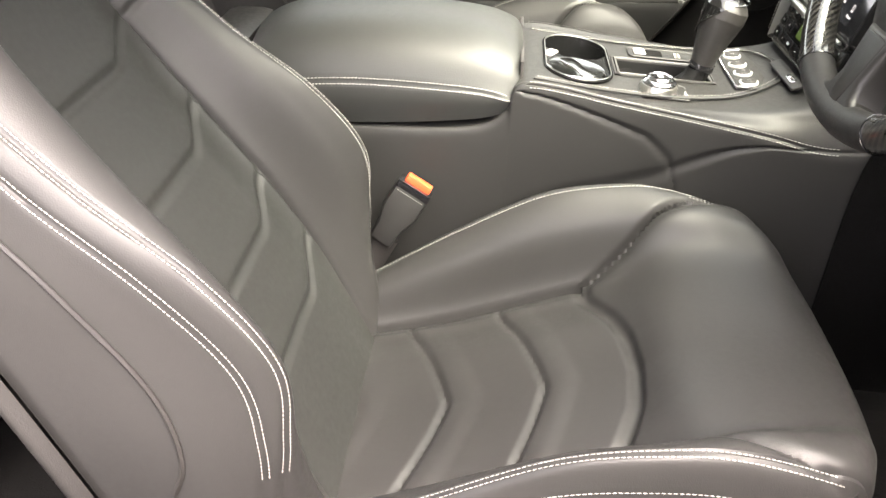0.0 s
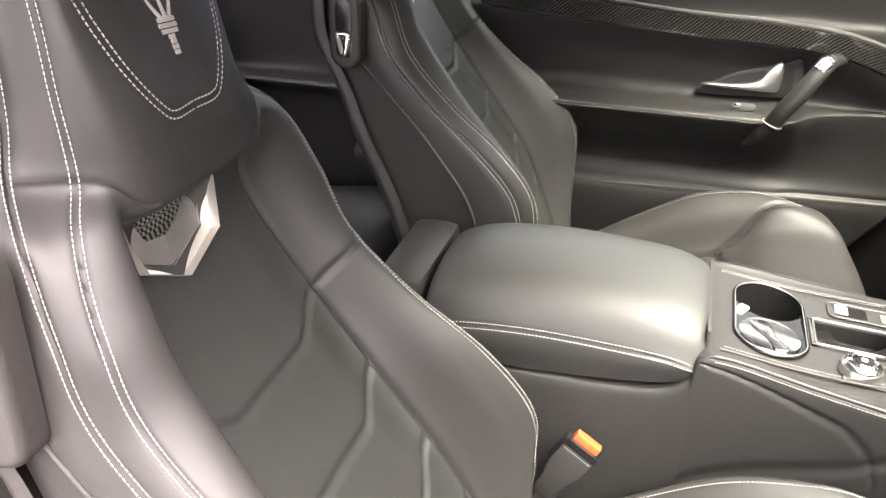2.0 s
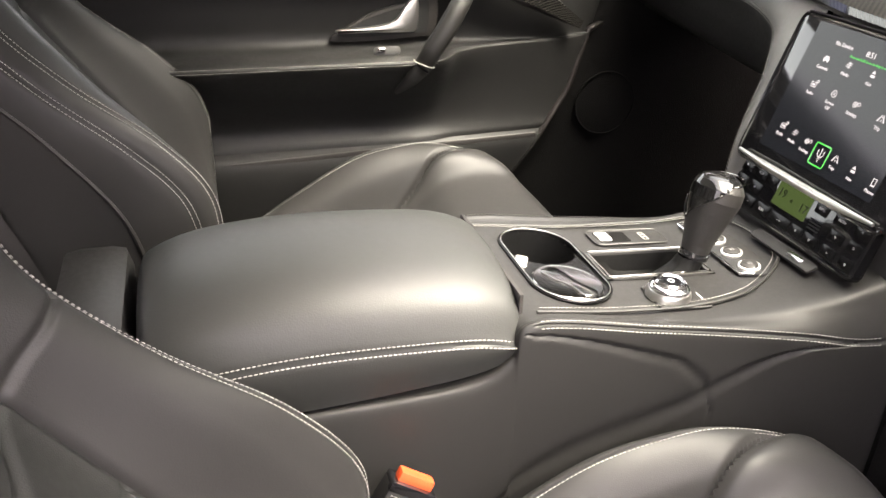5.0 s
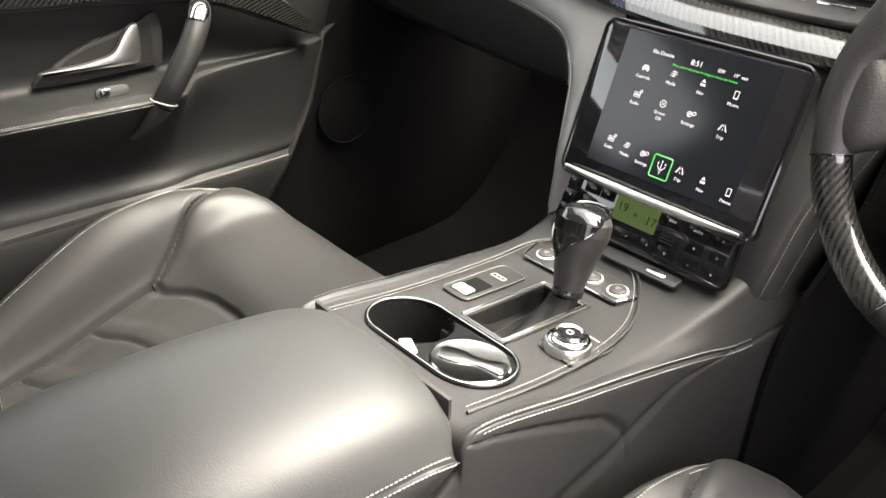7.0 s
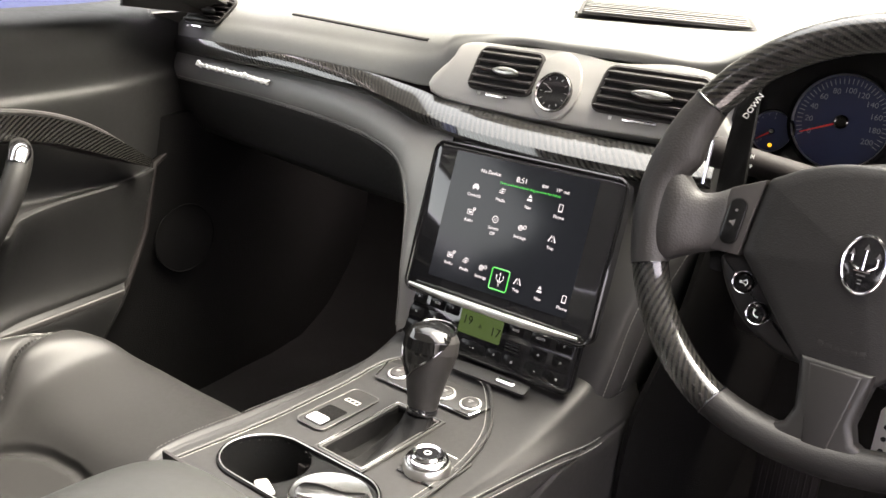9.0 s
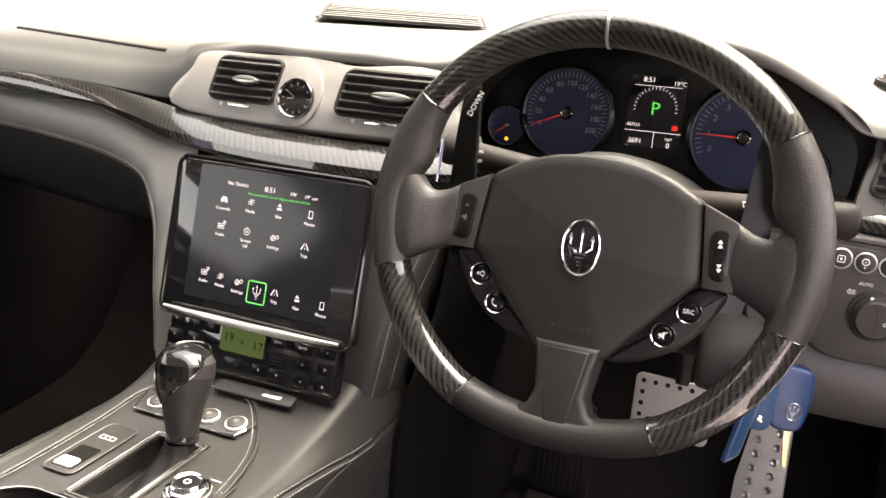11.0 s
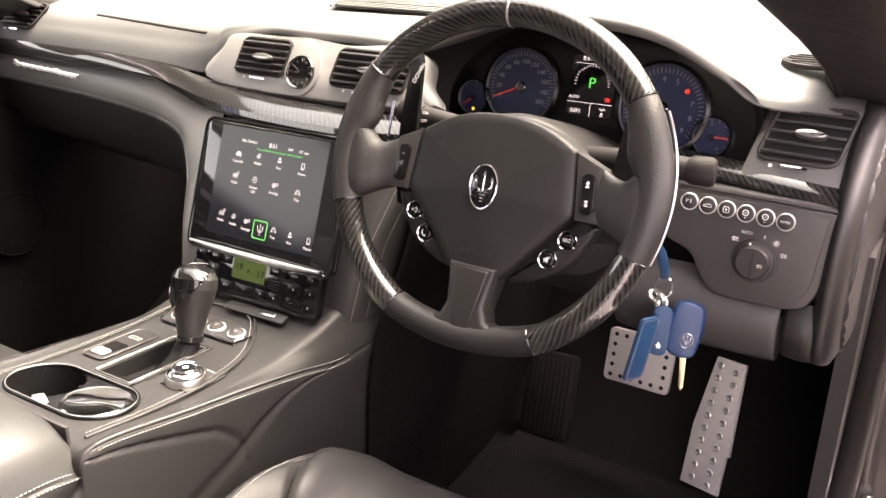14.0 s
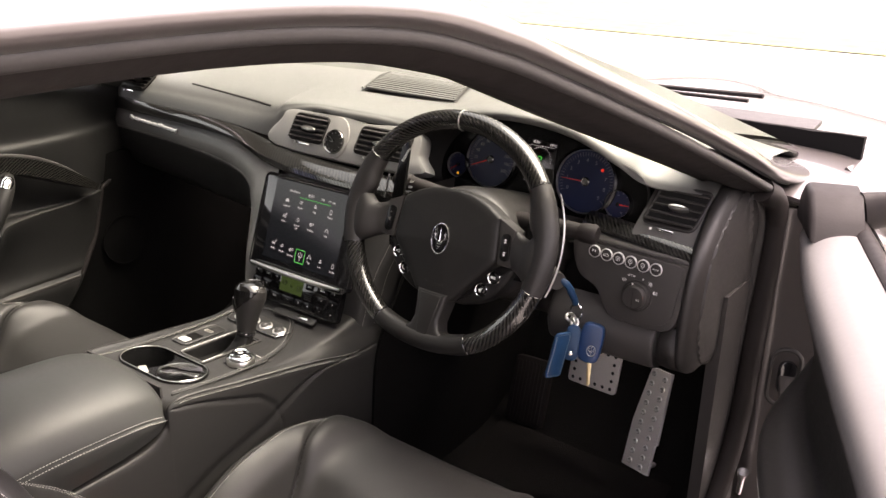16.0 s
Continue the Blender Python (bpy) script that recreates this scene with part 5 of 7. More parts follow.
gr = part("speaker_grille", surf(Patch(gnet), 24, 8), PLASTIC, dash, "slatted speaker grille")
for k in range(14):
    y = 0.764 + 0.0136 * k
    part("slat", box(0.218, 0.0082, 0.0026, 0.0009, T(GX(y), y, top_z(y) + 0.0026)), LITDASH, gr)
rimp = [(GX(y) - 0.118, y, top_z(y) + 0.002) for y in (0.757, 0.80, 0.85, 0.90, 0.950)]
part("grille_rim", tube(rimp, 0.0020, 8, smooth=20), LITDASH, gr)
part("sun_sensor", lathe([(0.010, 0), (0.010, 0.004), (0.007, 0.008), (0, 0.0085)], 20, T(-0.010, 0.930, 0.936)), GLOSS, dash)

# carbon strip on the passenger and centre side, and on the driver's outer side
pr = [(0.0, -0.015), (0.006, -0.012), (0.010, 0.0), (0.007, 0.012), (0.0, 0.016), (-0.006, 0.016), (-0.006, -0.015)]
cs = [(-0.812, 0.668, 0.833), (-0.60, 0.655, 0.834), (-0.45, 0.648, 0.834), (-0.33, 0.638, 0.832), (-0.24, 0.618, 0.826), (-0.16, 0.596, 0.820), (-0.07, 0.583, 0.815), (0.03, 0.580, 0.812), (0.13, 0.584, 0.811), (0.20, 0.60, 0.812)]
upd = [(0, 0.55, 1)] * 3 + [(0, 0.9, 1), (0, 1.5, 1), (0, 2.0, 1), (0, 2.2, 1), (0, 2.2, 1), (0, 2.0, 1), (0, 1.6, 1)]
part("carbon_strip", ribbon(cs, pr, upd, 90, (0.95, 0.95, 0.95, 1.0, 1.25, 1.55, 1.7, 1.7, 1.6, 1.3)), CARBON, dash, "glossy carbon fibre strip")
part("carbon_strip", ribbon([(0.50, 0.672, 0.806), (0.56, 0.660, 0.806), (0.63, 0.648, 0.803), (0.695, 0.640, 0.799)], [(a * 0.6, b * 1.1) for a, b in pr], [(0, 1.6, 1)] * 4, 30), CARBON, dash, "glossy carbon fibre strip")
# passenger fascia: a band from its stitched lower edge up to the carbon strip, sweeping down beside the screen
low_edge = [(-0.84, 0.649, 0.782), (-0.60, 0.641, 0.778), (-0.45, 0.634, 0.773), (-0.34, 0.620, 0.768), (-0.26, 0.596, 0.764), (-0.205, 0.572, 0.756), (-0.172, 0.548, 0.738), (-0.150, 0.528, 0.712), (-0.136, 0.508, 0.683), (-0.125, 0.490, 0.650), (-0.119, 0.480, 0.615), (-0.116, 0.472, 0.572)]
top_edge = [(-0.84, 0.671, 0.824), (-0.60, 0.663, 0.822), (-0.45, 0.655, 0.822), (-0.34, 0.642, 0.818), (-0.26, 0.624, 0.812), (-0.20, 0.602, 0.804), (-0.155, 0.588, 0.806), (-0.118, 0.578, 0.807), (-0.104, 0.540, 0.752), (-0.098, 0.520, 0.700), (-0.094, 0.506, 0.650), (-0.092, 0.494, 0.585)]
net = []
for a_, b_ in zip(low_edge, top_edge):
    a_, b_ = np.array(a_), np.array(b_)
    mid_ = lambda k: a_ * (1 - k) + b_ * k + np.array((-0.001, -0.006, 0.002)) * 4 * k * (1 - k)
    net.append([a_ + (0, 0.012, -0.005), a_, mid_(0.35), mid_(0.7), b_])
fas = Patch(net, lambda u, v: -0.0025 * bumpf(v - 0.25, 0.03))
fp = part("glovebox_fascia", surf(fas, 120, 24), LITFASCIA, dash, "leather fascia band coloured paler for windscreen light")
part("stitching", seam(fas, [(u, 0.25) for u in np.linspace(0.01, 0.985, 14)], n=320, gapw=0.003), THREAD, fp, "white double stitching", kind="stuff")
lid_low = [(-0.84, 0.684, 0.692), (-0.60, 0.676, 0.677), (-0.45, 0.668, 0.668), (-0.34, 0.652, 0.668), (-0.26, 0.628, 0.676), (-0.205, 0.600, 0.686), (-0.172, 0.570, 0.692), (-0.146, 0.540, 0.690)]
net = []
for a_, b_ in zip(low_edge[:8], lid_low):
    a_, b_ = np.array(a_), np.array(b_)
    net.append([b_ + (0, 0.12, -0.035), b_ + (0, 0.045, -0.016), b_, b_ * 0.6 + a_ * 0.4 + (0, -0.006, 0), b_ * 0.2 + a_ * 0.8 + (0, -0.002, 0), a_ + (0, 0.004, -0.001)])
gl = Patch(net, lambda u, v: -0.003 * bumpf(v - 0.40, 0.02))
# The lid shares the band's leather but keeps the unlit black.
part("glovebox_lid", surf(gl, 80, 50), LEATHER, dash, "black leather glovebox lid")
# badge on the fascia: a plain script bar, its chrome shine coloured white
bp, bn = fas.at([(0.050 + 0.086 * k / 11, 0.62 - 0.04 * k / 11) for k in range(12)], 0.004)
wave = [(k / 160, (0.0015 + 0.0008 * math.sin(k * 0.37)) * math.sin(k * 0.80) + (0.0042 if k in (3, 4, 5, 98, 99, 100) else 0.0)) for k in range(161)]
bq = np.array([np.array([np.interp(a, np.linspace(0, 1, 12), bp[:, k]) for k in range(3)]) + (0, 0, h + 0.002) for a, h in wave])
part("script_badge", tube(bq, 0.0030, 6, smooth=480), BADGESHINE, dash, "small script badge, its chrome shine coloured white")
# centre stack skin: rows along x, columns upward, edges turned forward
sx = [(-0.132, 0.10), (-0.130, 0.055), (-0.127, 0.030), (-0.122, 0.012), (-0.11, 0.004), (0, 0.0), (0.15, 0.0), (0.182, 0.010), (0.195, 0.035), (0.203, 0.085), (0.208, 0.2)]
net = [[(x if x < 0 else x * (0.76 + 0.12 * min(1.0, max(0.0, (z - 0.55) / 0.10)) + 0.18 * min(1.0, max(0.0, (z - 0.66) / 0.11))), y + d, z) for y, z in ((0.512, 0.545), (0.518, 0.60), (0.530, 0.66), (0.552, 0.72), (0.572, 0.77), (0.590, 0.818))] for x, d in sx]
stk = Patch(net)
sk = part("radio_fascia", surf(stk, 80, 50), STACKSKIN, dash)
sg = Geo()
for u in (0.70, 0.79):
    sg.add(seam(stk, [(u, v) for v in np.linspace(0.05, 0.80, 6)], n=90, both=False))
part("stitching", sg, THREAD, sk, "white stitching", kind="stuff")

# infotainment unit
UPV = Vector((0, 0.055, 0.158)).normalized()
ms = plane_at((0.011, 0.512, 0.716), (1, 0, 0), UPV)
unit = thing("infotainment_screen", (0, 0.52, 0.64), "glossy black touch screen showing white menu icons", "screen")
part("housing", prism(rounded(0.248, 0.178, 0.012), -0.02, 0.0, 0.004, ms), GLOSS, unit)
part("rim", tube([(x, y, -0.001) for x, y in rounded(0.250, 0.180, 0.013)], 0.002, 6, closed=True).put(ms), GLOSS, unit)
part("display", prism(rounded(0.186, 0.150, 0.002), 0.0, 0.0006, 0, ms @ T(0.0, 0.008, 0)), SCREEN, unit, "lit dark display")
part("chrome_bar", tube([(-0.114, -0.083, 0.005), (-0.05, -0.085, 0.008), (0.05, -0.085, 0.008), (0.114, -0.083, 0.005)], [0.002, 0.0048, 0.0048, 0.002], 14, smooth=24).put(ms), SATIN, unit, "bright trim bar")


def scr(a, b, z=0.0009):
    a, b = (a + 0.06, b + 0.005) if b < 0.6 else (a + 0.065, b - 0.045)
    return ms @ T(-0.124 + 0.248 * a, 0.089 - 0.178 * b, z)


ic = [(0.213, 0.256, "Controls"), (0.357, 0.246, "Media"), (0.505, 0.25, "Nav"), (0.665, 0.262, "Phone"), (0.215, 0.42, "Radio"), (0.356, 0.43, "Screen Off"), (0.50, 0.44, "Settings"), (0.66, 0.455, "Trip"),
      (0.157, 0.775, "Radio"), (0.248, 0.785, "Media"), (0.345, 0.80, "Settings"), (0.54, 0.815, "Trip"), (0.655, 0.825, "Nav"), (0.78, 0.835, "Phone")]


def icon(kind, m):
    """A small line drawing for each menu entry."""
    bar = lambda x, y, w, h: box(w, h, 0.0003, 0, m @ T(x, y, 0))
    ring = lambda r, x=0, y=0: tube([(x + r * math.cos(a), y + r * math.sin(a), 0) for a in np.linspace(0, 2 * math.pi, 14, endpoint=False)], 0.0006, 4, closed=True).put(m)
    if kind == "Controls":
        return join(bar(0, -0.001, 0.012, 0.004), bar(0, 0.0025, 0.008, 0.003), bar(-0.004, -0.004, 0.0025, 0.002), bar(0.004, -0.004, 0.0025, 0.002))
    if kind == "Media":
        return join(bar(0.001, 0.003, 0.009, 0.001), bar(0, 0, 0.011, 0.001), bar(-0.001, -0.003, 0.009, 0.001), bar(0, 0, 0.001, 0.010))
    if kind == "Nav":
        return join(prism([(-0.0035, 0.001), (0.0035, 0.001), (0, 0.006)], 0, 0.0003, 0, m), bar(0, -0.0025, 0.008, 0.0035))
    if kind == "Phone":
        return join(*[bar(x, y, w, h) for x, y, w, h in ((-0.003, 0, 0.0011, 0.011), (0.003, 0, 0.0011, 0.011), (0, 0.005, 0.007, 0.0011), (0, -0.005, 0.007, 0.002))])
    if kind == "Radio":
        return join(*[bar(x, y, w, h) for x, y, w, h in ((-0.005, -0.001, 0.001, 0.007), (0.005, -0.001, 0.001, 0.007), (0, 0.0025, 0.011, 0.001), (0, -0.0045, 0.011, 0.001), (0, -0.001, 0.006, 0.003))], ring(0.002, 0.006, 0.005))
    if kind == "Screen Off":
        return join(ring(0.005), bar(0, 0.001, 0.004, 0.001), bar(0, -0.001, 0.004, 0.001))
    if kind == "Settings":
        return join(ring(0.0038, -0.002), ring(0.0017, -0.002), ring(0.0025, 0.005, 0.002))
    return join(prism([(-0.007, -0.005), (-0.0045, -0.005), (-0.001, 0.005), (-0.002, 0.005)], 0, 0.0003, 0, m), prism([(0.007, -0.005), (0.0045, -0.005), (0.001, 0.005), (0.002, 0.005)], 0, 0.0003, 0, m), bar(0, -0.003, 0.001, 0.003), bar(0, 0.002, 0.001, 0.002))


disp = [o for o in unit.children if o.name.startswith("display")][0]
for a, b, s in ic:
    part("icon", icon(s, scr(a, b - 0.025) @ Matrix.Scale(0.74, 4)), WHITEGLOW, disp)
    for k, w in enumerate(s.split()):
        part("caption", text(w, 0.0052, scr(a, b + 0.033 + 0.034 * k)), WHITEGLOW, disp)
part("caption", text("No Device", 0.0062, scr(0.275, 0.125)), WHITEGLOW, disp)
part("clock_digits", text("8:51", 0.0085, scr(0.445, 0.13)), WHITEGLOW, disp)
part("caption", text("SW", 0.0055, scr(0.565, 0.135)), WHITEGLOW, disp)
part("caption", text("19° out", 0.0055, scr(0.655, 0.138)), WHITEGLOW, disp)
part("prompt_text", text("Press and hold icons to drag to menu bar below", 0.0040, scr(0.495, 0.172, 0.0014)), GREENGLOW, disp)
sel = [(x, y, 0.0005) for x, y in rounded(0.023, 0.024, 0.002, 2)]
part("selection_frame", tube(sel, 0.0009, 4, closed=True).put(scr(0.447, 0.815)), GREENGLOW, disp, "green selection frame")


def fork(m, s):
    """A plain three-pronged emblem."""
    g_ = Geo()
    for dx, h in ((-0.32, 0.30), (0, 0.48), (0.32, 0.30)):
        g_.add(tube([(dx * 0.35, -0.12, 0), (dx, 0.02, 0), (dx, h, 0)], [0.035, 0.03, 0.02], 6))
        g_.add(prism([(dx - 0.07, h - 0.06), (dx, h + 0.12), (dx + 0.07, h - 0.06)], 0, 0.03))
    for y, w in ((-0.17, 0.40), (-0.27, 0.24), (-0.40, 0.12), (-0.50, 0.10)):
        g_.add(box(w, 0.045, 0.05, 0.01, T(0, y, 0)))
    return g_.put(m @ Matrix.Scale(s, 4))


part("icon", fork(scr(0.447, 0.815), 0.014), WHITEGLOW, disp)

# climate panel
mcl = plane_at((0.006, 0.484, 0.603), (1, 0, 0), UPV)
cl = thing("climate_panel", (0, 0.49, 0.575), "gloss black climate control panel with green display", "control panel")
part("plate", prism(rounded(0.232, 0.066, 0.010), -0.012, 0.0, 0.003, mcl), GLOSS, cl)
part("lcd", prism(rounded(0.058, 0.030, 0.001), 0, 0.0006, 0, mcl @ T(-0.008, 0.010, 0)), LCD, cl, "lit green display")
part("digits", join(text("19", 0.014, mcl @ T(-0.026, 0.011, 0.0008)), text("17", 0.014, mcl @ T(0.013, 0.007, 0.0008)), text("A", 0.007, mcl @ T(-0.008, 0.008, 0.0008))), DARK, cl)
for k, (x, y, w, h, s) in enumerate([(-0.100, 0.018, 0.022, 0.013, "^"), (-0.100, 0.0, 0.022, 0.013, "<"), (-0.100, -0.018, 0.022, 0.013, "v"), (-0.072, 0.018, 0.022, 0.014, "ECO"), (-0.050, 0.018, 0.020, 0.014, "="), (-0.072, 0.0, 0.022, 0.014, "+"), (-0.072, -0.018, 0.022, 0.013, "-"),
                                     (-0.045, -0.018, 0.024, 0.013, "ECO"), (-0.012, -0.018, 0.034, 0.013, "-  +"), (0.018, -0.018, 0.020, 0.013, "*"), (0.042, -0.018, 0.022, 0.013, "="), (0.038, 0.018, 0.020, 0.013, "REAR"), (0.070, 0.018, 0.024, 0.013, "AUTO"),
                                     (0.072, 0.0, 0.022, 0.013, "+"), (0.072, -0.018, 0.022, 0.013, "-"), (0.100, 0.018, 0.020, 0.013, "^"), (0.100, 0.0, 0.020, 0.013, ">"), (0.100, -0.018, 0.020, 0.013, "v")]):
    mb_ = mcl @ T(x, y, 0)
    b_ = part("button", prism(rounded(w, h, 0.002, 2), 0, 0.0009, 0.0004, mb_), PIANO, cl)
    part("print", text(s, 0.0040 if len(s) > 2 else 0.0058, mb_ @ T(0, 0, 0.0011)), INK, b_)
for k in range(4):
    part("slit_shade", box(0.018, 0.0016, 0.0008, 0, mcl @ T(0.038, 0.004 - 0.0035 * k, 0.0003)), DARK, cl)

# centre vents and clock on their panel
mv = plane_at((0.015, 0.616, 0.870), (1, 0, 0), (0, 0.42, 1))
vp = [(-0.175, -0.036), (0.175, -0.036), (0.180, 0.0), (0.172, 0.034), (0.120, 0.044), (0.045, 0.038), (-0.015, 0.048), (-0.060, 0.042), (-0.150, 0.040), (-0.172, 0.020)]
part("vent_panel", prism([(p[0], p[1]) for p in curve(vp, 60, True)], -0.03, 0.0, 0.006, mv), LITVENT, dash, "vent panel coloured pale for the light on it")


def vent(name, m, w, h, skew, n, label):
    """An air vent: frame, slats and a bright tab."""
    v = thing(name, m.translation, label, "air vent", "air vents")
    out = [(x + skew * y, y) for x, y in rounded(w, h, 0.010, 4)]
    part("frame", tube([(x, y, 0.001) for x, y in out], 0.0028, 6, closed=True).put(m), PLASTIC, v)
    part("duct_shade", prism(out, -0.001, 0.0012, 0, m), DARK, v)
    for k in range(n):
        y = h * (-0.5 + (k + 0.6) / (n + 0.2))
        part("slat", box(w * 0.95, 0.0030, 0.011, 0.0010, m @ T(skew * y, y, 0.003) @ pose(0, 0, 0, 28)), PLASTIC, v)
    part("tab", prism(oval(w * 0.20, 0.0052, 24), 0.004, 0.013, 0.003, m @ T(w * 0.05, -h * 0.04, 0)), SATIN, v, "bright vent tab")
    part("wheel", box(w * 0.34, 0.004, 0.004, 0.0012, m @ T(w * 0.02 - skew * h * 0.6, -h * 0.62, 0.001)), CHROME, v)
    part("mark", box(0.004, 0.004, 0.0004, 0, m @ T(-w * 0.28 - skew * h * 0.6, -h * 0.62, 0.0004)), INK, v)
    return v


vent("air_vent", mv @ T(-0.088, 0.008, 0.0015), 0.088, 0.050, 0.18, 5, "black slatted air vent beside the clock")
vent("air_vent", mv @ T(0.098, 0.006, 0.0015), 0.118, 0.050, 0.18, 5, "wide black slatted air vent above the screen")
clk = thing("dash_clock", (0, 0.61, 0.868), "small round black analogue clock in a silver ring", "clock")
mk2 = mv @ T(-0.016, -0.008, 0.001)
part("oval_surround", prism(oval(0.031, 0.040, 32), -0.001, 0.003, 0.002, mk2 @ T(0, 0.008, 0)), LITVENT, clk)
part("ring", lathe([(0.0236, 0.002), (0.0236, 0.0055), (0.0222, 0.0075), (0.0202, 0.006)], 36, mk2), SMOKED, clk)
part("face", lathe([(0.0208, 0.0045), (0, 0.0045)], 32, mk2), GLOSS, clk)
part("scale_print", join(*[box(0.0008, 0.0030, 0.0004, 0, mk2 @ pose(0, 0, 0.0049, 0, 0, 30 * k) @ T(0, 0.0165, 0)) for k in range(12)]), DIALINK, clk, kind="stuff")
part("hand", box(0.0014, 0.009, 0.0005, 0, mk2 @ pose(0, 0, 0.0053, 0, 0, 95) @ T(0, 0.006, 0)), CHROME, clk)
part("hand", box(0.0012, 0.014, 0.0005, 0, mk2 @ pose(0, 0, 0.0057, 0, 0, 55) @ T(0, 0.008, 0)), CHROME, clk)

vq, vn = up.at([(1.04 / 18, 2.45 / 6)], 0.003)
mpv = plane_at(vq[0], (1, 0, 0), np.cross(vn[0], (1, 0, 0)))
vent("air_vent", mpv, 0.086, 0.052, 0.35, 5, "black slatted air vent at the passenger end")

# driver's side: vent, carbon strip, switch panel, knee panel
mr_ = plane_at((0.648, 0.672, 0.842), (1, -0.04, 0), (0, 0.78, 1))
part("side_vent_panel", prism([(-0.062, -0.052), (0.050, -0.052), (0.056, 0.045), (0.040, 0.055), (-0.038, 0.052), (-0.050, 0.040)], -0.05, 0.0, 0.006, mr_), LITFASCIA, dash, "satin vent panel in the paler lit fascia colour")
vent("air_vent", mr_ @ T(-0.001, 0.010, 0.0015), 0.082, 0.066, 0.16, 5, "black slatted air vent at the dash end")
mo = plane_at((0.628, 0.775, 0.9175), (1, -0.05, 0), (0, 1, 0.18))
dv = thing("defroster_vent", (0.628, 0.775, 0.915), "small oval slatted demister vent on the dash top", "air vent")
part("rim", prism(oval(0.037, 0.021, 32), -0.004, 0.0015, 0.001, mo), PLASTIC, dv)
part("duct_shade", prism(oval(0.034, 0.018, 28), 0.002, 0.0026, 0, mo), DARK, dv)
for k in range(4):
    y = -0.012 + 0.008 * k
    part("slat", box(0.060 * math.sqrt(1 - (y / 0.018) ** 2), 0.003, 0.002, 0.0006, mo @ T(0, y, 0.003)), RUBBER, dv)
swp = thing("switch_panel", (0.61, 0.61, 0.74), "black light switch panel with chrome-ringed buttons", "control panel")
mw = plane_at((0.612, 0.618, 0.738), (1, -0.03, 0), (0, 0.10, 1))
outl = [(p[0], p[1]) for p in curve([(-0.110, 0.050), (-0.108, 0.020), (-0.092, -0.010), (-0.062, -0.024), (-0.046, -0.048), (-0.028, -0.064), (0.010, -0.066), (0.056, -0.064), (0.077, -0.046), (0.083, 0.0), (0.086, 0.040), (0.080, 0.053), (0.0, 0.055), (-0.095, 0.056)], 84, True)]
part("plate", prism(outl, -0.04, 0.0, 0.005, mw), SWITCHSKIN, swp)
part("inset", prism([(x * 0.90 - 0.001, y * 0.84 - 0.001) for x, y in outl], 0, 0.002, 0.001, mw), SWITCHSKIN, swp)
circ = lambda r, m_, w=0.0005: tube([(r * math.cos(a), r * math.sin(a), 0) for a in np.linspace(0, 2 * math.pi, 18, endpoint=False)], w, 4, closed=True).put(m_)


def lamp_print(m_, rays=True):
    """A small headlamp drawing: half a lens and its beams."""
    half_ = [(-0.0022 * math.sin(a), 0.0022 * math.cos(a), 0) for a in np.linspace(0, math.pi, 9)]
    g_ = tube(half_ + half_[:1], 0.0004, 4).put(m_)
    for d in (-0.0016, 0, 0.0016):
        g_.add(box(0.0034, 0.0006, 0.0003, 0, m_ @ T(0.0028, d, 0)))
    return g_


for k in range(6):
    mb_ = mw @ T(-0.0685 + 0.0208 * k, 0.035 - 0.0008 * k, 0.002)
    b_ = part("button", lathe([(0.0082, 0), (0.0082, 0.003), (0.0064, 0.004), (0, 0.0038)], 22, mb_), PLASTIC, swp)
    part("ring", lathe([(0.0099, 0), (0.0099, 0.0025), (0.0092, 0.0032), (0.0083, 0.002)], 24, mb_), RINGMETAL, b_)
    mp_ = mb_ @ T(0, 0, 0.0042)
    if k == 0:
        pr_ = join(text("P", 0.0058, mp_ @ T(-0.002, 0.001, 0)), box(0.0010, 0.0040, 0.0003, 0, mp_ @ T(0.0022, 0.001, 0)))
    elif k == 1:
        pr_ = tube([(-0.0045, -0.0012, 0), (-0.0040, 0.0004, 0), (-0.0015, 0.0008, 0), (0.0005, 0.0022, 0), (0.0030, 0.0018, 0), (0.0046, 0.0002, 0), (0.0044, -0.0014, 0), (-0.0045, -0.0012, 0)], 0.0004, 4).put(mp_)
    elif k == 2:
        pr_ = join(tube([(x, y, 0) for x, y in rounded(0.0062, 0.0062, 0.001, 2)], 0.0004, 4, closed=True).put(mp_), box(0.002, 0.0024, 0.0003, 0, mp_))
    elif k < 5:
        pr_ = join(circ(0.0030, mp_ @ T(0, 0.0012, 0)), box(0.0024, 0.0007, 0.0003, 0, mp_ @ pose(0, 0.0012, 0, 0, 0, 40)), box(0.0022, 0.0006, 0.0003, 0, mp_ @ T(0, -0.0042, 0)), *([box(0.0006, 0.0022, 0.0003, 0, mp_ @ T(0, -0.0042, 0))] if k == 3 else []))
    else:
        pr_ = text("MODE", 0.0036, mp_)
    part("print", pr_, INK, b_)
mdl = mw @ T(0.011, -0.017, 0.002) @ Matrix.Scale(0.80, 4)
dl = part("light_dial", lathe([(0.031, 0), (0.031, 0.003), (0.0275, 0.004), (0.026, 0.009), (0.0235, 0.010), (0.0225, 0.018), (0.0205, 0.0202), (0, 0.0204)], 40, mdl), PLASTIC, swp)
part("grip_line", box(0.0008, 0.040, 0.0012, 0.0, mdl @ T(0, 0, 0.0206)), DARK, dl)
part("print", lamp_print(mdl @ T(0.010, -0.002, 0.0208)), INK, dl)
part("index_dot", lathe([(0.0019, 0), (0, 0.0004)], 12, mdl @ T(-0.0075, 0.0235, 0.0102)), INK, dl)
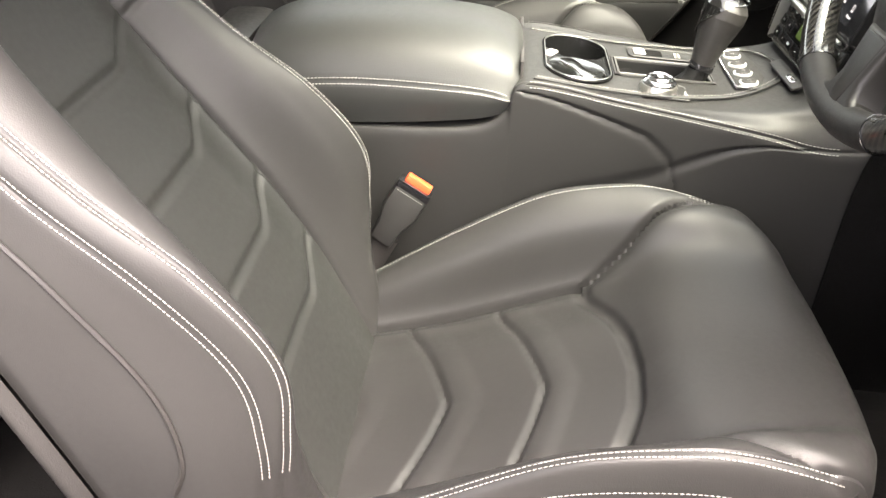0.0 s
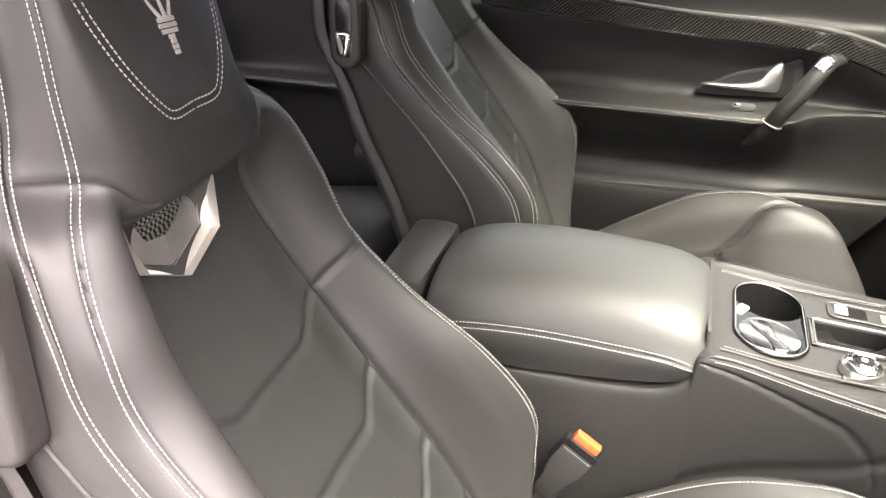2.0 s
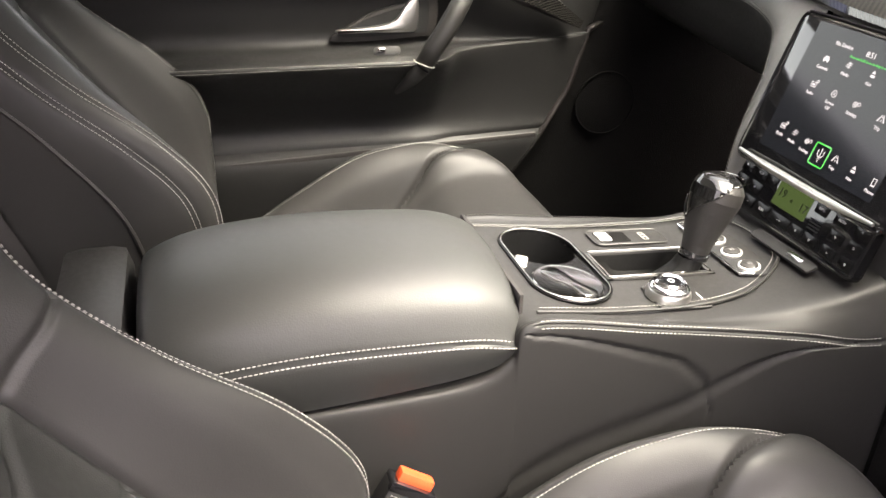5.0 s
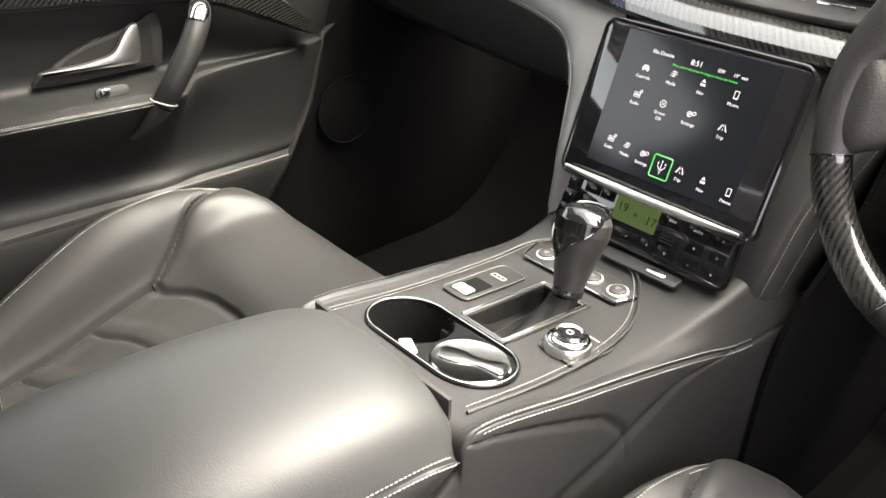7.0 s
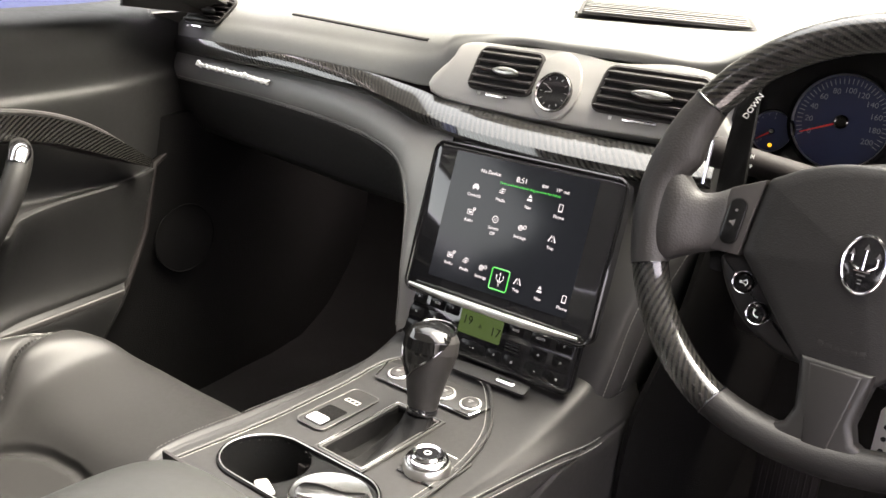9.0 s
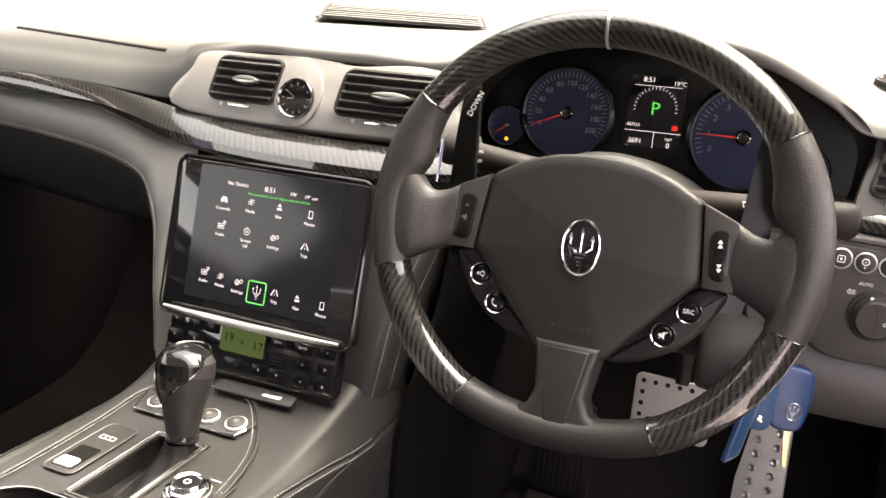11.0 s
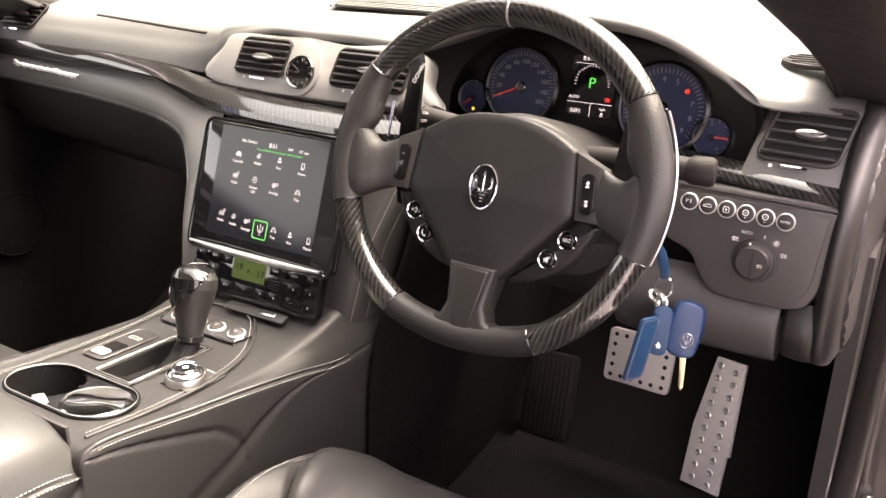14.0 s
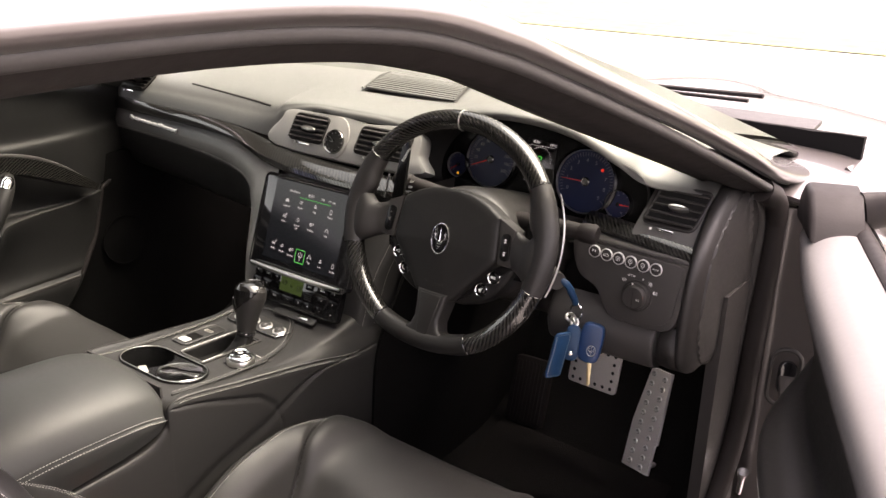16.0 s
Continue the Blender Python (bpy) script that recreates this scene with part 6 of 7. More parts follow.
part("print", text("AUTO", 0.0044, mw @ T(-0.002, 0.012, 0.0024)), INK, swp)
part("print", text("0", 0.0044, mw @ T(0.0175, 0.0105, 0.0024)), INK, swp)
part("lamp_symbol", lamp_print(mw @ T(-0.014, 0.003, 0.0024)), INK, swp)
part("lamp_symbol", join(circ(0.0015, mw @ T(0.0300, 0.006, 0.0024)), *[box(0.0005, 0.0016, 0.0003, 0, mw @ T(0.0300, 0.006, 0.0024) @ pose(0, 0, 0, 0, 0, 45 * q) @ T(0, 0.0033, 0)) for q in range(8)]), INK, swp)
part("lamp_symbol", lamp_print(mw @ T(0.0385, -0.006, 0.0024)), INK, swp)
# dash end, knee panels, lower dash
net = []
for z, yf, d in ((0.604, 0.66, 0.012), (0.610, 0.626, 0.004), (0.632, 0.606, 0), (0.68, 0.600, 0), (0.75, 0.606, 0), (0.80, 0.622, 0), (0.845, 0.658, 0), (0.878, 0.694, 0.002), (0.890, 0.72, 0.006)):
    net.append([(0.690, yf + 0.016, z), (0.699, yf + 0.002, z), (0.712, yf + 0.008, z), (0.721 - d, yf + 0.035, z + 0.002), (0.727 - d, yf + 0.080, z + 0.004), (0.731 - d, 0.77, z + 0.006), (0.734 - d, 0.88, z + 0.010)])


def end_relief(u, v):
    # the oval lid pressed into the dash end
    q = math.hypot((v - 0.66) / 0.20, (u - 0.50) / 0.40)
    return -0.0035 * bumpf(q - 1.0, 0.035)


part("dash_end", surf(Patch(net, end_relief), 110, 90), SHELL, dash, "black rounded dash end with an oval lid")
kneep = Patch([[(x, 0.80, 0.585), (x, 0.70 + d, 0.592), (x, 0.632 + d, 0.600), (x, 0.612 + d, 0.625), (x, 0.612 + d, 0.66), (x, 0.64 + d, 0.695)] for x, d in ((0.470, 0.03), (0.480, 0.0), (0.58, -0.002), (0.650, 0.0), (0.657, 0.006))])
part("knee_panel", surf(kneep, 30, 30), SWITCHSKIN, dash)
kneep = Patch([[(x, 0.80, 0.594), (x, 0.70 + d, 0.600), (x, 0.635 + d, 0.608), (x, 0.614 + d, 0.632), (x, 0.611 + d, 0.655), (x, 0.626 + d, 0.680)] for x, d in ((0.660, 0.010), (0.666, 0.0), (0.685, -0.004), (0.703, 0.002))])
part("end_corner", surf(kneep, 20, 30), SHELL, dash)
kneec = Patch([[(x, 0.85, 0.53), (x, 0.76, 0.58), (x, 0.72, 0.66), (x, 0.69, 0.74), (x, 0.68, 0.80)] for x in (0.20, 0.3, 0.45, 0.58)])
part("lower_dash", surf(kneec, 16, 24), PLASTIC, dash)
sidep = Patch([[(0.165, 0.52, 0.165), (0.17, 0.52, 0.35), (0.175, 0.53, 0.52), (0.20, 0.575, 0.66), (0.215, 0.60, 0.80)], [(0.18, 0.70, 0.165), (0.185, 0.70, 0.35), (0.19, 0.70, 0.52), (0.21, 0.70, 0.66), (0.22, 0.70, 0.80)], [(0.18, 1.10, 0.165), (0.185, 1.1, 0.35), (0.19, 1.1, 0.52), (0.21, 1.1, 0.66), (0.22, 1.1, 0.80)]])
for s in (-1, 1):
    g = surf(sidep, 20, 20, 0.006)
    if s < 0:
        g = g.put(Matrix.Diagonal((-0.80, 1, 1, 1)))
    part("tunnel_side", g, CARPET, dash)

# ---- instrument cluster ----
clu = thing("instrument_cluster", (0.385, 0.70, 0.78), "instrument cluster with blue dials and lit display", "instrument cluster")
mi = plane_at((0.388, 0.702, 0.852), (1, 0, 0), (0, 0.22, 1))
part("backing", prism([(p[0], p[1]) for p in curve([(-0.205, -0.02), (-0.17, -0.065), (-0.05, -0.075), (0.10, -0.080), (0.19, -0.060), (0.205, -0.01), (0.19, 0.03), (0.13, 0.075), (0, 0.095), (-0.11, 0.085), (-0.18, 0.04)], 60, True)], -0.02, -0.002, 0.0, mi), PIANO, clu, "dark dial carrier")
# bowl from the dial carrier out to the lip of the hood
bowl_in = [(-0.200, -0.015), (-0.178, -0.060), (-0.05, -0.078), (0.10, -0.080), (0.178, -0.058), (0.192, -0.015), (0.182, 0.022), (0.130, 0.072), (0, 0.098), (-0.11, 0.088), (-0.182, 0.036)]
bowl_out = [(-0.224, -0.020, 0.052), (-0.200, -0.072, 0.045), (-0.05, -0.090, 0.040), (0.10, -0.094, 0.040), (0.188, -0.068, 0.028), (0.208, -0.015, 0.024), (0.203, 0.024, 0.034), (0.150, 0.054, 0.068), (0, 0.090, 0.094), (-0.11, 0.078, 0.088), (-0.205, 0.048, 0.075)]
ci, co_ = curve([(x, y, -0.006) for x, y in bowl_in], 80, True), curve(bowl_out, 80, True)
rings = [ci * (1 - k) + co_ * k for k in (0.0, 0.10, 0.35, 0.7, 1.0)]
for q, w in zip(rings, (0.0, 0.5, 1.0, 0.7, 0.0)):
    q[:, :2] *= 1 + 0.035 * w
g = sheet(np.array([np.vstack([q, q[:1]]) for q in rings])).put(mi)
part("cowl", g, BINNACLE, clu, "matt black bowl round the dials", angle=70)


def gauge(x, y, r, a0, a1, marks, needle, label, n):
    m = mi @ T(x, y, 0.002)
    ga = part("dial", lathe([(r, 0), (0, 0)], 40, m), DIALBLUE, clu, label)
    part("ring", lathe([(r * 1.03, -0.002), (r * 1.03, 0.005), (r * 1.015, 0.006), (r * 0.995, 0.001)], 48, m), SATIN, ga, "thin bright dial ring")
    part("bezel", lathe([(r * 1.12, -0.002), (r * 1.11, 0.005), (r * 1.03, 0.007), (r * 1.03, 0.003)], 48, m), PIANO, ga)
    tk = Geo()
    for k in range(n):
        a = a0 + (a1 - a0) * k / (n - 1)
        tk.add(box(0.0008, r * 0.12, 0.0003, 0, m @ pose(0, 0, 0.0004, 0, 0, a - 90) @ T(0, r * 0.88, 0)))
    part("scale_print", tk, DIALINK, ga, kind="stuff")
    for k, s in [(k, s) for k, s in enumerate(marks) if s]:
        a = radians(a0 + (a1 - a0) * k / max(1, len(marks) - 1))
        part("numeral", text(s, r * 0.17, m @ T(r * 0.68 * math.cos(a), r * 0.68 * math.sin(a), 0.0005)), DIALINK, ga)
    nd = m @ pose(0, 0, 0.003, 0, 0, needle - 90)
    part("needle", prism([(-0.0012, 0.0), (0.0012, 0.0), (0.0005, r * 0.86), (-0.0005, r * 0.86)], 0, 0.0008, 0, nd), RED, ga, "red needle")
    part("hub", lathe([(r * 0.15, 0.002), (r * 0.15, 0.0045), (r * 0.12, 0.0058), (r * 0.10, 0.005), (0, 0.005)], 24, m), SMOKED, ga)
    return ga


gauge(-0.098, 0.010, 0.048, 205, -30, ["0", "20", "40", "60", "80", "100", "120", "140", "160", "180", "200"], 203, "blue speedometer dial", 41)
gauge(-0.1645, -0.0105, 0.0215, 225, 90, ["0", "", "1"], 215, "small blue gauge", 7)
gauge(0.090, 0.004, 0.0515, 205, -40, ["0", "1", "2", "3", "4", "5", "6", "7", "8", "9"], 180, "blue rev counter dial", 41)
gauge(0.1535, -0.0215, 0.0215, 100, -60, ["50", "", "90"], 0, "small blue gauge", 7)
ml_ = mi @ T(-0.003, 0.0210, 0.001)
dsp = part("display", prism(rounded(0.060, 0.074, 0.004), -0.001, 0.0006, 0, ml_), GLOSS, clu, "lit trip display")
part("gear_letter", text("P", 0.019, ml_ @ T(0, 0.003, 0.001)), GREENGLOW, dsp, "green letter")
part("arc_print", join(*[box(0.0006, 0.0026, 0.0003, 0, ml_ @ T(0, 0.003, 0.001) @ pose(0, 0, 0, 0, 0, a) @ T(0, 0.022, 0)) for a in range(-95, 96, 10)]), WHITEGLOW, dsp, kind="stuff")
for s, sz, x, y in (("8:51", 0.0075, -0.010, 0.033), ("19°C", 0.0065, 0.022, 0.031), ("AUTO", 0.005, -0.021, -0.015), ("3691", 0.0075, -0.017, -0.032), ("mph", 0.0045, 0.018, -0.027), ("0", 0.0075, 0.018, -0.034)):
    part("readout", text(s, sz, ml_ @ T(x, y, 0.001)), WHITEGLOW, dsp)
for w_, h_, x, y in ((0.060, 0.0006, 0, -0.021), (0.0006, 0.016, 0.002, -0.030), (0.05, 0.0005, 0, 0.027)):
    part("rule", box(w_, h_, 0.0003, 0, ml_ @ T(x, y, 0.001)), WHITEGLOW, dsp)
part("warning_mark", box(0.006, 0.005, 0.0004, 0, ml_ @ T(0.023, -0.015, 0.001)), REDGLOW, dsp)
part("lamp", lathe([(0.0024, 0), (0, 0.0005)], 12, mi @ T(-0.1640, -0.0255, 0.003)), AMBERGLOW, clu, "lit amber lamp")
part("lamp", lathe([(0.003, 0), (0, 0.0005)], 12, mi @ T(0.1160, 0.0270, 0.003)), REDGLOW, clu, "lit red lamp")

# ---- steering wheel and column ----
wheel = thing("steering_wheel", (0.384, 0.442, 0.650), "leather and carbon fibre steering wheel with flat lower spoke", "steering wheel")
mwh = plane_at((0.384, 0.442, 0.822), (1, 0, 0), (0, math.sin(radians(17)), math.cos(radians(17))))
mrim = mwh @ T(-0.003, -0.005, 0)
RW = 0.1735


def rim_flat(a):
    """The rim is a little flattened below, and above to fit the camera's view."""
    return 1 - 0.25 * max(0.0, -0.85 - math.sin(a)) - 0.040 * max(0.0, math.sin(a)) ** 2


def rim(a0, a1, inner, outer, deep, n=36):
    """A stretch of the rim between two angles; inner, outer and deep are its half widths along the stretch."""
    ang = np.radians(np.linspace(a0, a1, n))
    t = np.linspace(0, 1, n)
    pick = lambda q: curve([(x, 0, 0) for x in q], n)[:, 0] if len(q) > 1 else np.full(n, q[0])
    ri, ro, rd = pick(inner), pick(outer), pick(deep)
    k = 20
    v, f, uv = [], [], []
    for i in range(n):
        flat_ = rim_flat(ang[i])
        for j in range(k):
            p = 2 * math.pi * j / k
            w = (ro[i] if math.cos(p) > 0 else ri[i]) * math.cos(p)
            v.append(((RW + w) * math.cos(ang[i]), (RW + w) * math.sin(ang[i]) * flat_, rd[i] * math.sin(p)))
    for i in range(n - 1):
        for j in range(k):
            q = (j + 1) % k
            f.append((i * k + j, i * k + q, (i + 1) * k + q, (i + 1) * k + j) if a1 < a0 else (i * k + j, (i + 1) * k + j, (i + 1) * k + q, i * k + q))
            a_, b_ = RW * abs(ang[i] - ang[0]), RW * abs(ang[i + 1] - ang[0])
            c_, d_ = j * 0.0052, (j + 1) * 0.0052
            uv.append([(a_, c_), (a_, d_), (b_, d_), (b_, c_)] if a1 < a0 else [(a_, c_), (b_, c_), (b_, d_), (a_, d_)])
    g_ = Geo(v, f).put(mrim)
    g_.uv = uv
    return g_


def rim_joint(a, r=0.0161, w=0.0008):
    a = radians(a)
    flat_ = rim_flat(a)
    return tube([((RW + r * math.cos(t)) * math.cos(a), (RW + r * math.cos(t)) * math.sin(a) * flat_, r * math.sin(t)) for t in np.linspace(0, 2 * math.pi, 28, endpoint=False)], w, 6, closed=True).put(mrim)


part("carbon_grip", rim(33, 147, (0.0158,), (0.0150, 0.0155, 0.0150), (0.0155,), 60), CARBON, wheel, "glossy carbon fibre upper rim")
for s in (0, 1):
    f_ = (lambda a: 180 - a) if s else (lambda a: a)
    part("leather_grip", rim(f_(33), f_(-17.5), (0.0166, 0.0215, 0.0260, 0.0185, 0.0170, 0.0185, 0.0172), (0.0155, 0.0165, 0.0172, 0.0165), (0.0162, 0.0180, 0.0180, 0.0162), 44), PERF, wheel, "grained leather grip with a thumb rest")
    part("carbon_grip", rim(f_(-17.5), f_(-61.5), (0.0160,), (0.0155,), (0.0158,), 40), CARBON, wheel, "glossy carbon fibre lower rim")
    for a in (33, -17.5, -61.5):
        part("joint_ring", rim_joint(f_(a)), GLOSS, wheel)
part("leather_grip", rim(-61.5, -118.5, (0.0160, 0.0170, 0.0160), (0.0155,), (0.0158,)), WHEELSKIN, wheel)
part("centre_mark", rim_joint(90.8, 0.0150, 0.0017), SATIN, wheel, "silver centre mark")


def half_outline(pts, n=90):
    """A closed outline from its half, mirrored about the middle."""
    return curve(pts + [(-x, y) for x, y in reversed(pts) if abs(x) > 1e-6], n, True)


def dome(out, h0, h1, m, k=12):
    """A padded cover over an outline: a rounded rim and a soft crown."""
    c = out.mean(0)
    rings = []
    for i in range(k + 1):
        t = i / k
        sc = (1.0, 0.998, 0.985, 0.955)[i] if i < 4 else 0.955 * (1 - ((i - 3) / (k - 3)) ** 1.0) + 0.004
        z = h0 + (h1 - h0) * ((0.0, 0.60, 0.72, 0.78)[i] if i < 4 else 0.78 + 0.22 * math.sin((i - 3) / (k - 3) * math.pi / 2))
        rings.append([(c[0] + (x - c[0]) * sc, c[1] + (y - c[1]) * sc, z) for x, y in out] + [(c[0] + (out[0][0] - c[0]) * sc, c[1] + (out[0][1] - c[1]) * sc, z)])
    g_ = sheet(np.array(rings))
    g_.f = [tuple(reversed(q)) for q in g_.f]
    return g_.put(m)


po = half_outline([(0, 0.0605), (0.034, 0.0575), (0.060, 0.0495), (0.079, 0.0395), (0.0865, 0.0345), (0.0885, 0.0290), (0.0920, 0.0), (0.0945, -0.0240), (0.0935, -0.0305), (0.0890, -0.0365), (0.0700, -0.0580), (0.0490, -0.0830), (0.0340, -0.1010), (0.0240, -0.1085), (0.0, -0.1120)], 120)
part("airbag_cover", dome(po, -0.030, 0.008, mwh), WHEELSKIN, wheel, "smooth black airbag cover", angle=60)
bd = part("emblem_plate", prism(oval(0.0150, 0.0222, 36), 0.0, 0.0030, 0.0012, mwh @ T(0, -0.0160, 0.0066)), GLOSS, wheel)
part("emblem_rim", tube([(x, y, 0.0100) for x, y in oval(0.0152, 0.0226, 36)], 0.0012, 8, closed=True).put(mwh @ T(0, -0.0160, 0)), CHROME, bd)
part("emblem", fork(mwh @ T(0, -0.0165, 0.0102), 0.0285), CHROME, bd, "chrome three-pronged emblem")
part("cover_print", join(*[box(0.0042, 0.0042, 0.0004, 0.0001, mwh @ T(-0.016 + 0.0062 * k, -0.0830, 0.0030)) for k in range(6)], box(0.007, 0.006, 0.0004, 0.0001, mwh @ T(0, -0.066, 0.0048))), SPOKE, wheel, "embossed marks that cannot be read")


def wheel_print(kind, m):
    """White drawings on the wheel's buttons."""
    bar = lambda x, y, w, h, a=0: box(w, h, 0.0004, 0, m @ pose(x, y, 0, 0, 0, a))
    if kind == "src":
        return text("SRC", 0.0052, m)
    if kind == "phone":
        return join(tube([(-0.0022, 0.0030, 0), (-0.0030, 0.0, 0), (-0.0012, -0.0026, 0), (0.0016, -0.0032, 0)], [0.0009, 0.0006, 0.0006, 0.0009], 5, smooth=8).put(m))
    if kind == "mute":
        return join(bar(-0.002, 0, 0.0022, 0.0024), prism([(-0.001, -0.001), (0.0014, -0.0034), (0.0014, 0.0034), (-0.001, 0.001)], 0, 0.0004, 0, m), bar(0.0004, 0, 0.0006, 0.0094, -45))
    return join(bar(-0.0022, 0, 0.0020, 0.0024), bar(0.0008, 0.0015, 0.0036, 0.0007, 35), bar(0.0010, -0.0012, 0.0036, 0.0007, -25), tube([(0.0020, 0.0030, 0), (0.0036, 0.0, 0), (0.0020, -0.0030, 0)], 0.0004, 4, smooth=8).put(m))


def arrows(m, up_):
    """Two stacked arrowheads."""
    s_ = 1 if up_ else -1
    return join(*[prism([(-0.0022, s_ * y), (0.0022, s_ * y), (0, s_ * (y + 0.0032))][:: s_], 0, 0.0005, 0, m) for y in (-0.0032, 0.0002)])


for s in (-1, 1):
    # leather spoke from the switch strip to the rim, hollowed for the thumb
    rows_ = ((0.1150, -0.0060, 0.0270, 0.0105, -0.0125), (0.1180, -0.0065, 0.0272, 0.0115, -0.0120), (0.1300, -0.0120, 0.0265, 0.0130, -0.0095), (0.1420, -0.0155, 0.0290, 0.0148, -0.0050), (0.1530, -0.0130, 0.0380, 0.0160, -0.0015), (0.1640, -0.0080, 0.0480, 0.0150, 0.0), (0.1730, -0.0060, 0.0500, 0.0120, 0.0))
    sec_ = [[(s * x, cy + hh * math.copysign(abs(math.cos(a)) ** 0.75, math.cos(a)), zc + hd * math.copysign(abs(math.sin(a)) ** 0.75, math.sin(a))) for a in np.linspace(0, 2 * math.pi, 33)] for x, cy, hh, hd, zc in rows_]
    g_ = surf(Patch(sec_), 40, 64).put(mwh)
    if s < 0:
        g_.f = [tuple(reversed(q)) for q in g_.f]
    part("side_spoke", g_, PERF, wheel, "grained leather spoke", angle=70)
    strip = [(s * x, y) for x, y in ((0.0885, 0.0335), (0.1150, 0.0220), (0.1165, 0.0205), (0.1175, -0.0050), (0.1205, -0.0330), (0.0965, -0.0325), (0.0935, -0.0050))]
    stp = part("switch_strip", prism(strip, -0.030, -0.002, 0.002, mwh), PLASTIC, wheel)
    ms_ = mwh @ pose(s * 0.1065, -0.0055, -0.0025, 0, 0, s * 5)
    rk = part("rocker", prism(rounded(0.0150, 0.0400, 0.0072, 6), 0, 0.0035, 0.0014, ms_), PIANO, stp)
    if s > 0:
        part("print", join(arrows(ms_ @ T(0, 0.0095, 0.0036), True), arrows(ms_ @ T(0, -0.0095, 0.0036), False)), INK, rk)
    else:
        part("print", join(prism([(-0.0030, -0.001), (-0.001, -0.001), (0.0016, -0.0032), (0.0016, 0.0032), (-0.001, 0.001), (-0.0030, 0.001)], 0.0035, 0.0040, 0, ms_ @ T(0, -0.0010, 0)), box(0.0022, 0.0022, 0.0004, 0, ms_ @ T(0, 0.0095, 0.0037))), BEZELGREY, rk)
    # lower wing with two ringed buttons
    wg = curve([(s * x, y) for x, y in ((0.0940, -0.0330), (0.1120, -0.0345), (0.1150, -0.0430), (0.1010, -0.0690), (0.0820, -0.0890), (0.0540, -0.1040), (0.0300, -0.1080), (0.0300, -0.0980), (0.0600, -0.0640))], 54, True)
    wgp = part("button_wing", prism([(x, y) for x, y in wg], -0.05, -0.019, 0.006, mwh, 3), SPOKE, wheel)
    for (x, y), lab in zip(((0.0895, -0.0540), (0.0722, -0.0765)), ("src", "mute") if s > 0 else ("voice", "phone")):
        mb_ = mwh @ T(s * x, y, -0.0185)
        b_ = part("button", lathe([(0.0074, 0), (0.0074, 0.0040), (0.0060, 0.0050), (0, 0.0046)], 28, mb_), PIANO, wgp)
        part("ring", lathe([(0.0104, 0), (0.0104, 0.0034), (0.0096, 0.0046), (0.0082, 0.0036), (0.0078, 0.0026)], 32, mb_), CHROME, b_)
        part("print", wheel_print(lab, mb_ @ T(0, 0, 0.0052)), INK, b_)
    # gear-change paddle behind the rim
    pd = Patch([[(s * (0.110 + 0.004 * k_ + w_ * (0.026 - 0.012 * abs(k_ - 1.4) / 2)), y, -0.034 - 0.003 * w_) for w_ in (0, 0.5, 1)] for k_, y in enumerate((-0.052, 0.0, 0.050, 0.100, 0.116))])
    g_ = surf(pd, 24, 10, 0.005 if s < 0 else -0.005).put(mwh)
    pp = part("shift_paddle", g_, PIANO, wheel)
    if s > 0:
        part("paddle_edge", tube([((RW + 0.0075) * math.cos(a) + 0.002, (RW + 0.0075) * math.sin(a), -0.025) for a in np.radians(np.linspace(-20, 28, 20))], 0.0016, 8).put(mwh), SATIN, pp, "bright paddle edge")
    else:
        part("print", text("DOWN", 0.0072, mwh @ pose(-0.1240, 0.094, -0.0325, 0, 0, 66)), INK, pp)
        part("paddle_edge", tube([(-0.151, y, -0.033) for y in (0.020, 0.045, 0.060)], 0.0016, 8).put(mwh), CHROME, pp, "bright paddle edge")
low = [(-0.0290, -0.0950), (0.0290, -0.0950), (0.0250, -0.1180), (0.0220, -0.1380), (0.0265, -0.1510), (0.0420, -0.1590), (0.0420, -0.1720), (-0.0420, -0.1720), (-0.0420, -0.1590), (-0.0265, -0.1510), (-0.0220, -0.1380), (-0.0250, -0.1180)]
ls = part("lower_spoke", prism(low, -0.036, -0.006, 0.007, mwh @ pose(0, 0, 0, -6), 4), SPOKE, wheel)
part("spoke_ridge", prism([(-0.0200, -0.1000), (0.0200, -0.1000), (0.0090, -0.1680), (-0.0090, -0.1680)], -0.008, -0.0052, 0.0024, mwh @ pose(0, 0, 0, -6), 3), SPOKE, ls)

col = thing("steering_column", (0.384, 0.58, 0.72), "black plastic steering column shroud with two stalks", "steering column")
hump = Patch([[(w_ * math.cos(a), -0.020 + (h_ + 0.020) * math.sin(a), z_) for a in np.radians((0, 22, 45, 68, 90, 112, 135, 158, 180))] for w_, h_, z_ in ((0.080, 0.052, -0.028), (0.092, 0.066, -0.050), (0.098, 0.069, -0.10), (0.103, 0.071, -0.16), (0.106, 0.070, -0.24))])
part("upper_shroud", surf(hump, 24, 40, 0.004).put(mwh), SPOKE, col, "soft black cover over the column")
under = Patch([[(w_ * math.cos(a), -0.020 + h_ * math.sin(a), z_) for a in np.radians((180, 210, 240, 270, 300, 330, 360))] for w_, h_, z_ in ((0.060, 0.050, -0.040), (0.075, 0.070, -0.06), (0.085, 0.085, -0.12), (0.085, 0.095, -0.26))])
part("lower_shroud", surf(under, 20, 30, 0.004).put(mwh), PLASTIC, col)
wv = lambda x, y, z: tuple(mwh @ Vector((x, y, z)))
rs_ = part("stalk", tube([wv(0.060, 0.030, -0.090), wv(0.105, 0.033, -0.080), wv(0.150, 0.036, -0.080), wv(0.180, 0.036, -0.083)], [0.0150, 0.0140, 0.0125, 0.0120], 20, smooth=16), RUBBER, col, "wiper stalk")
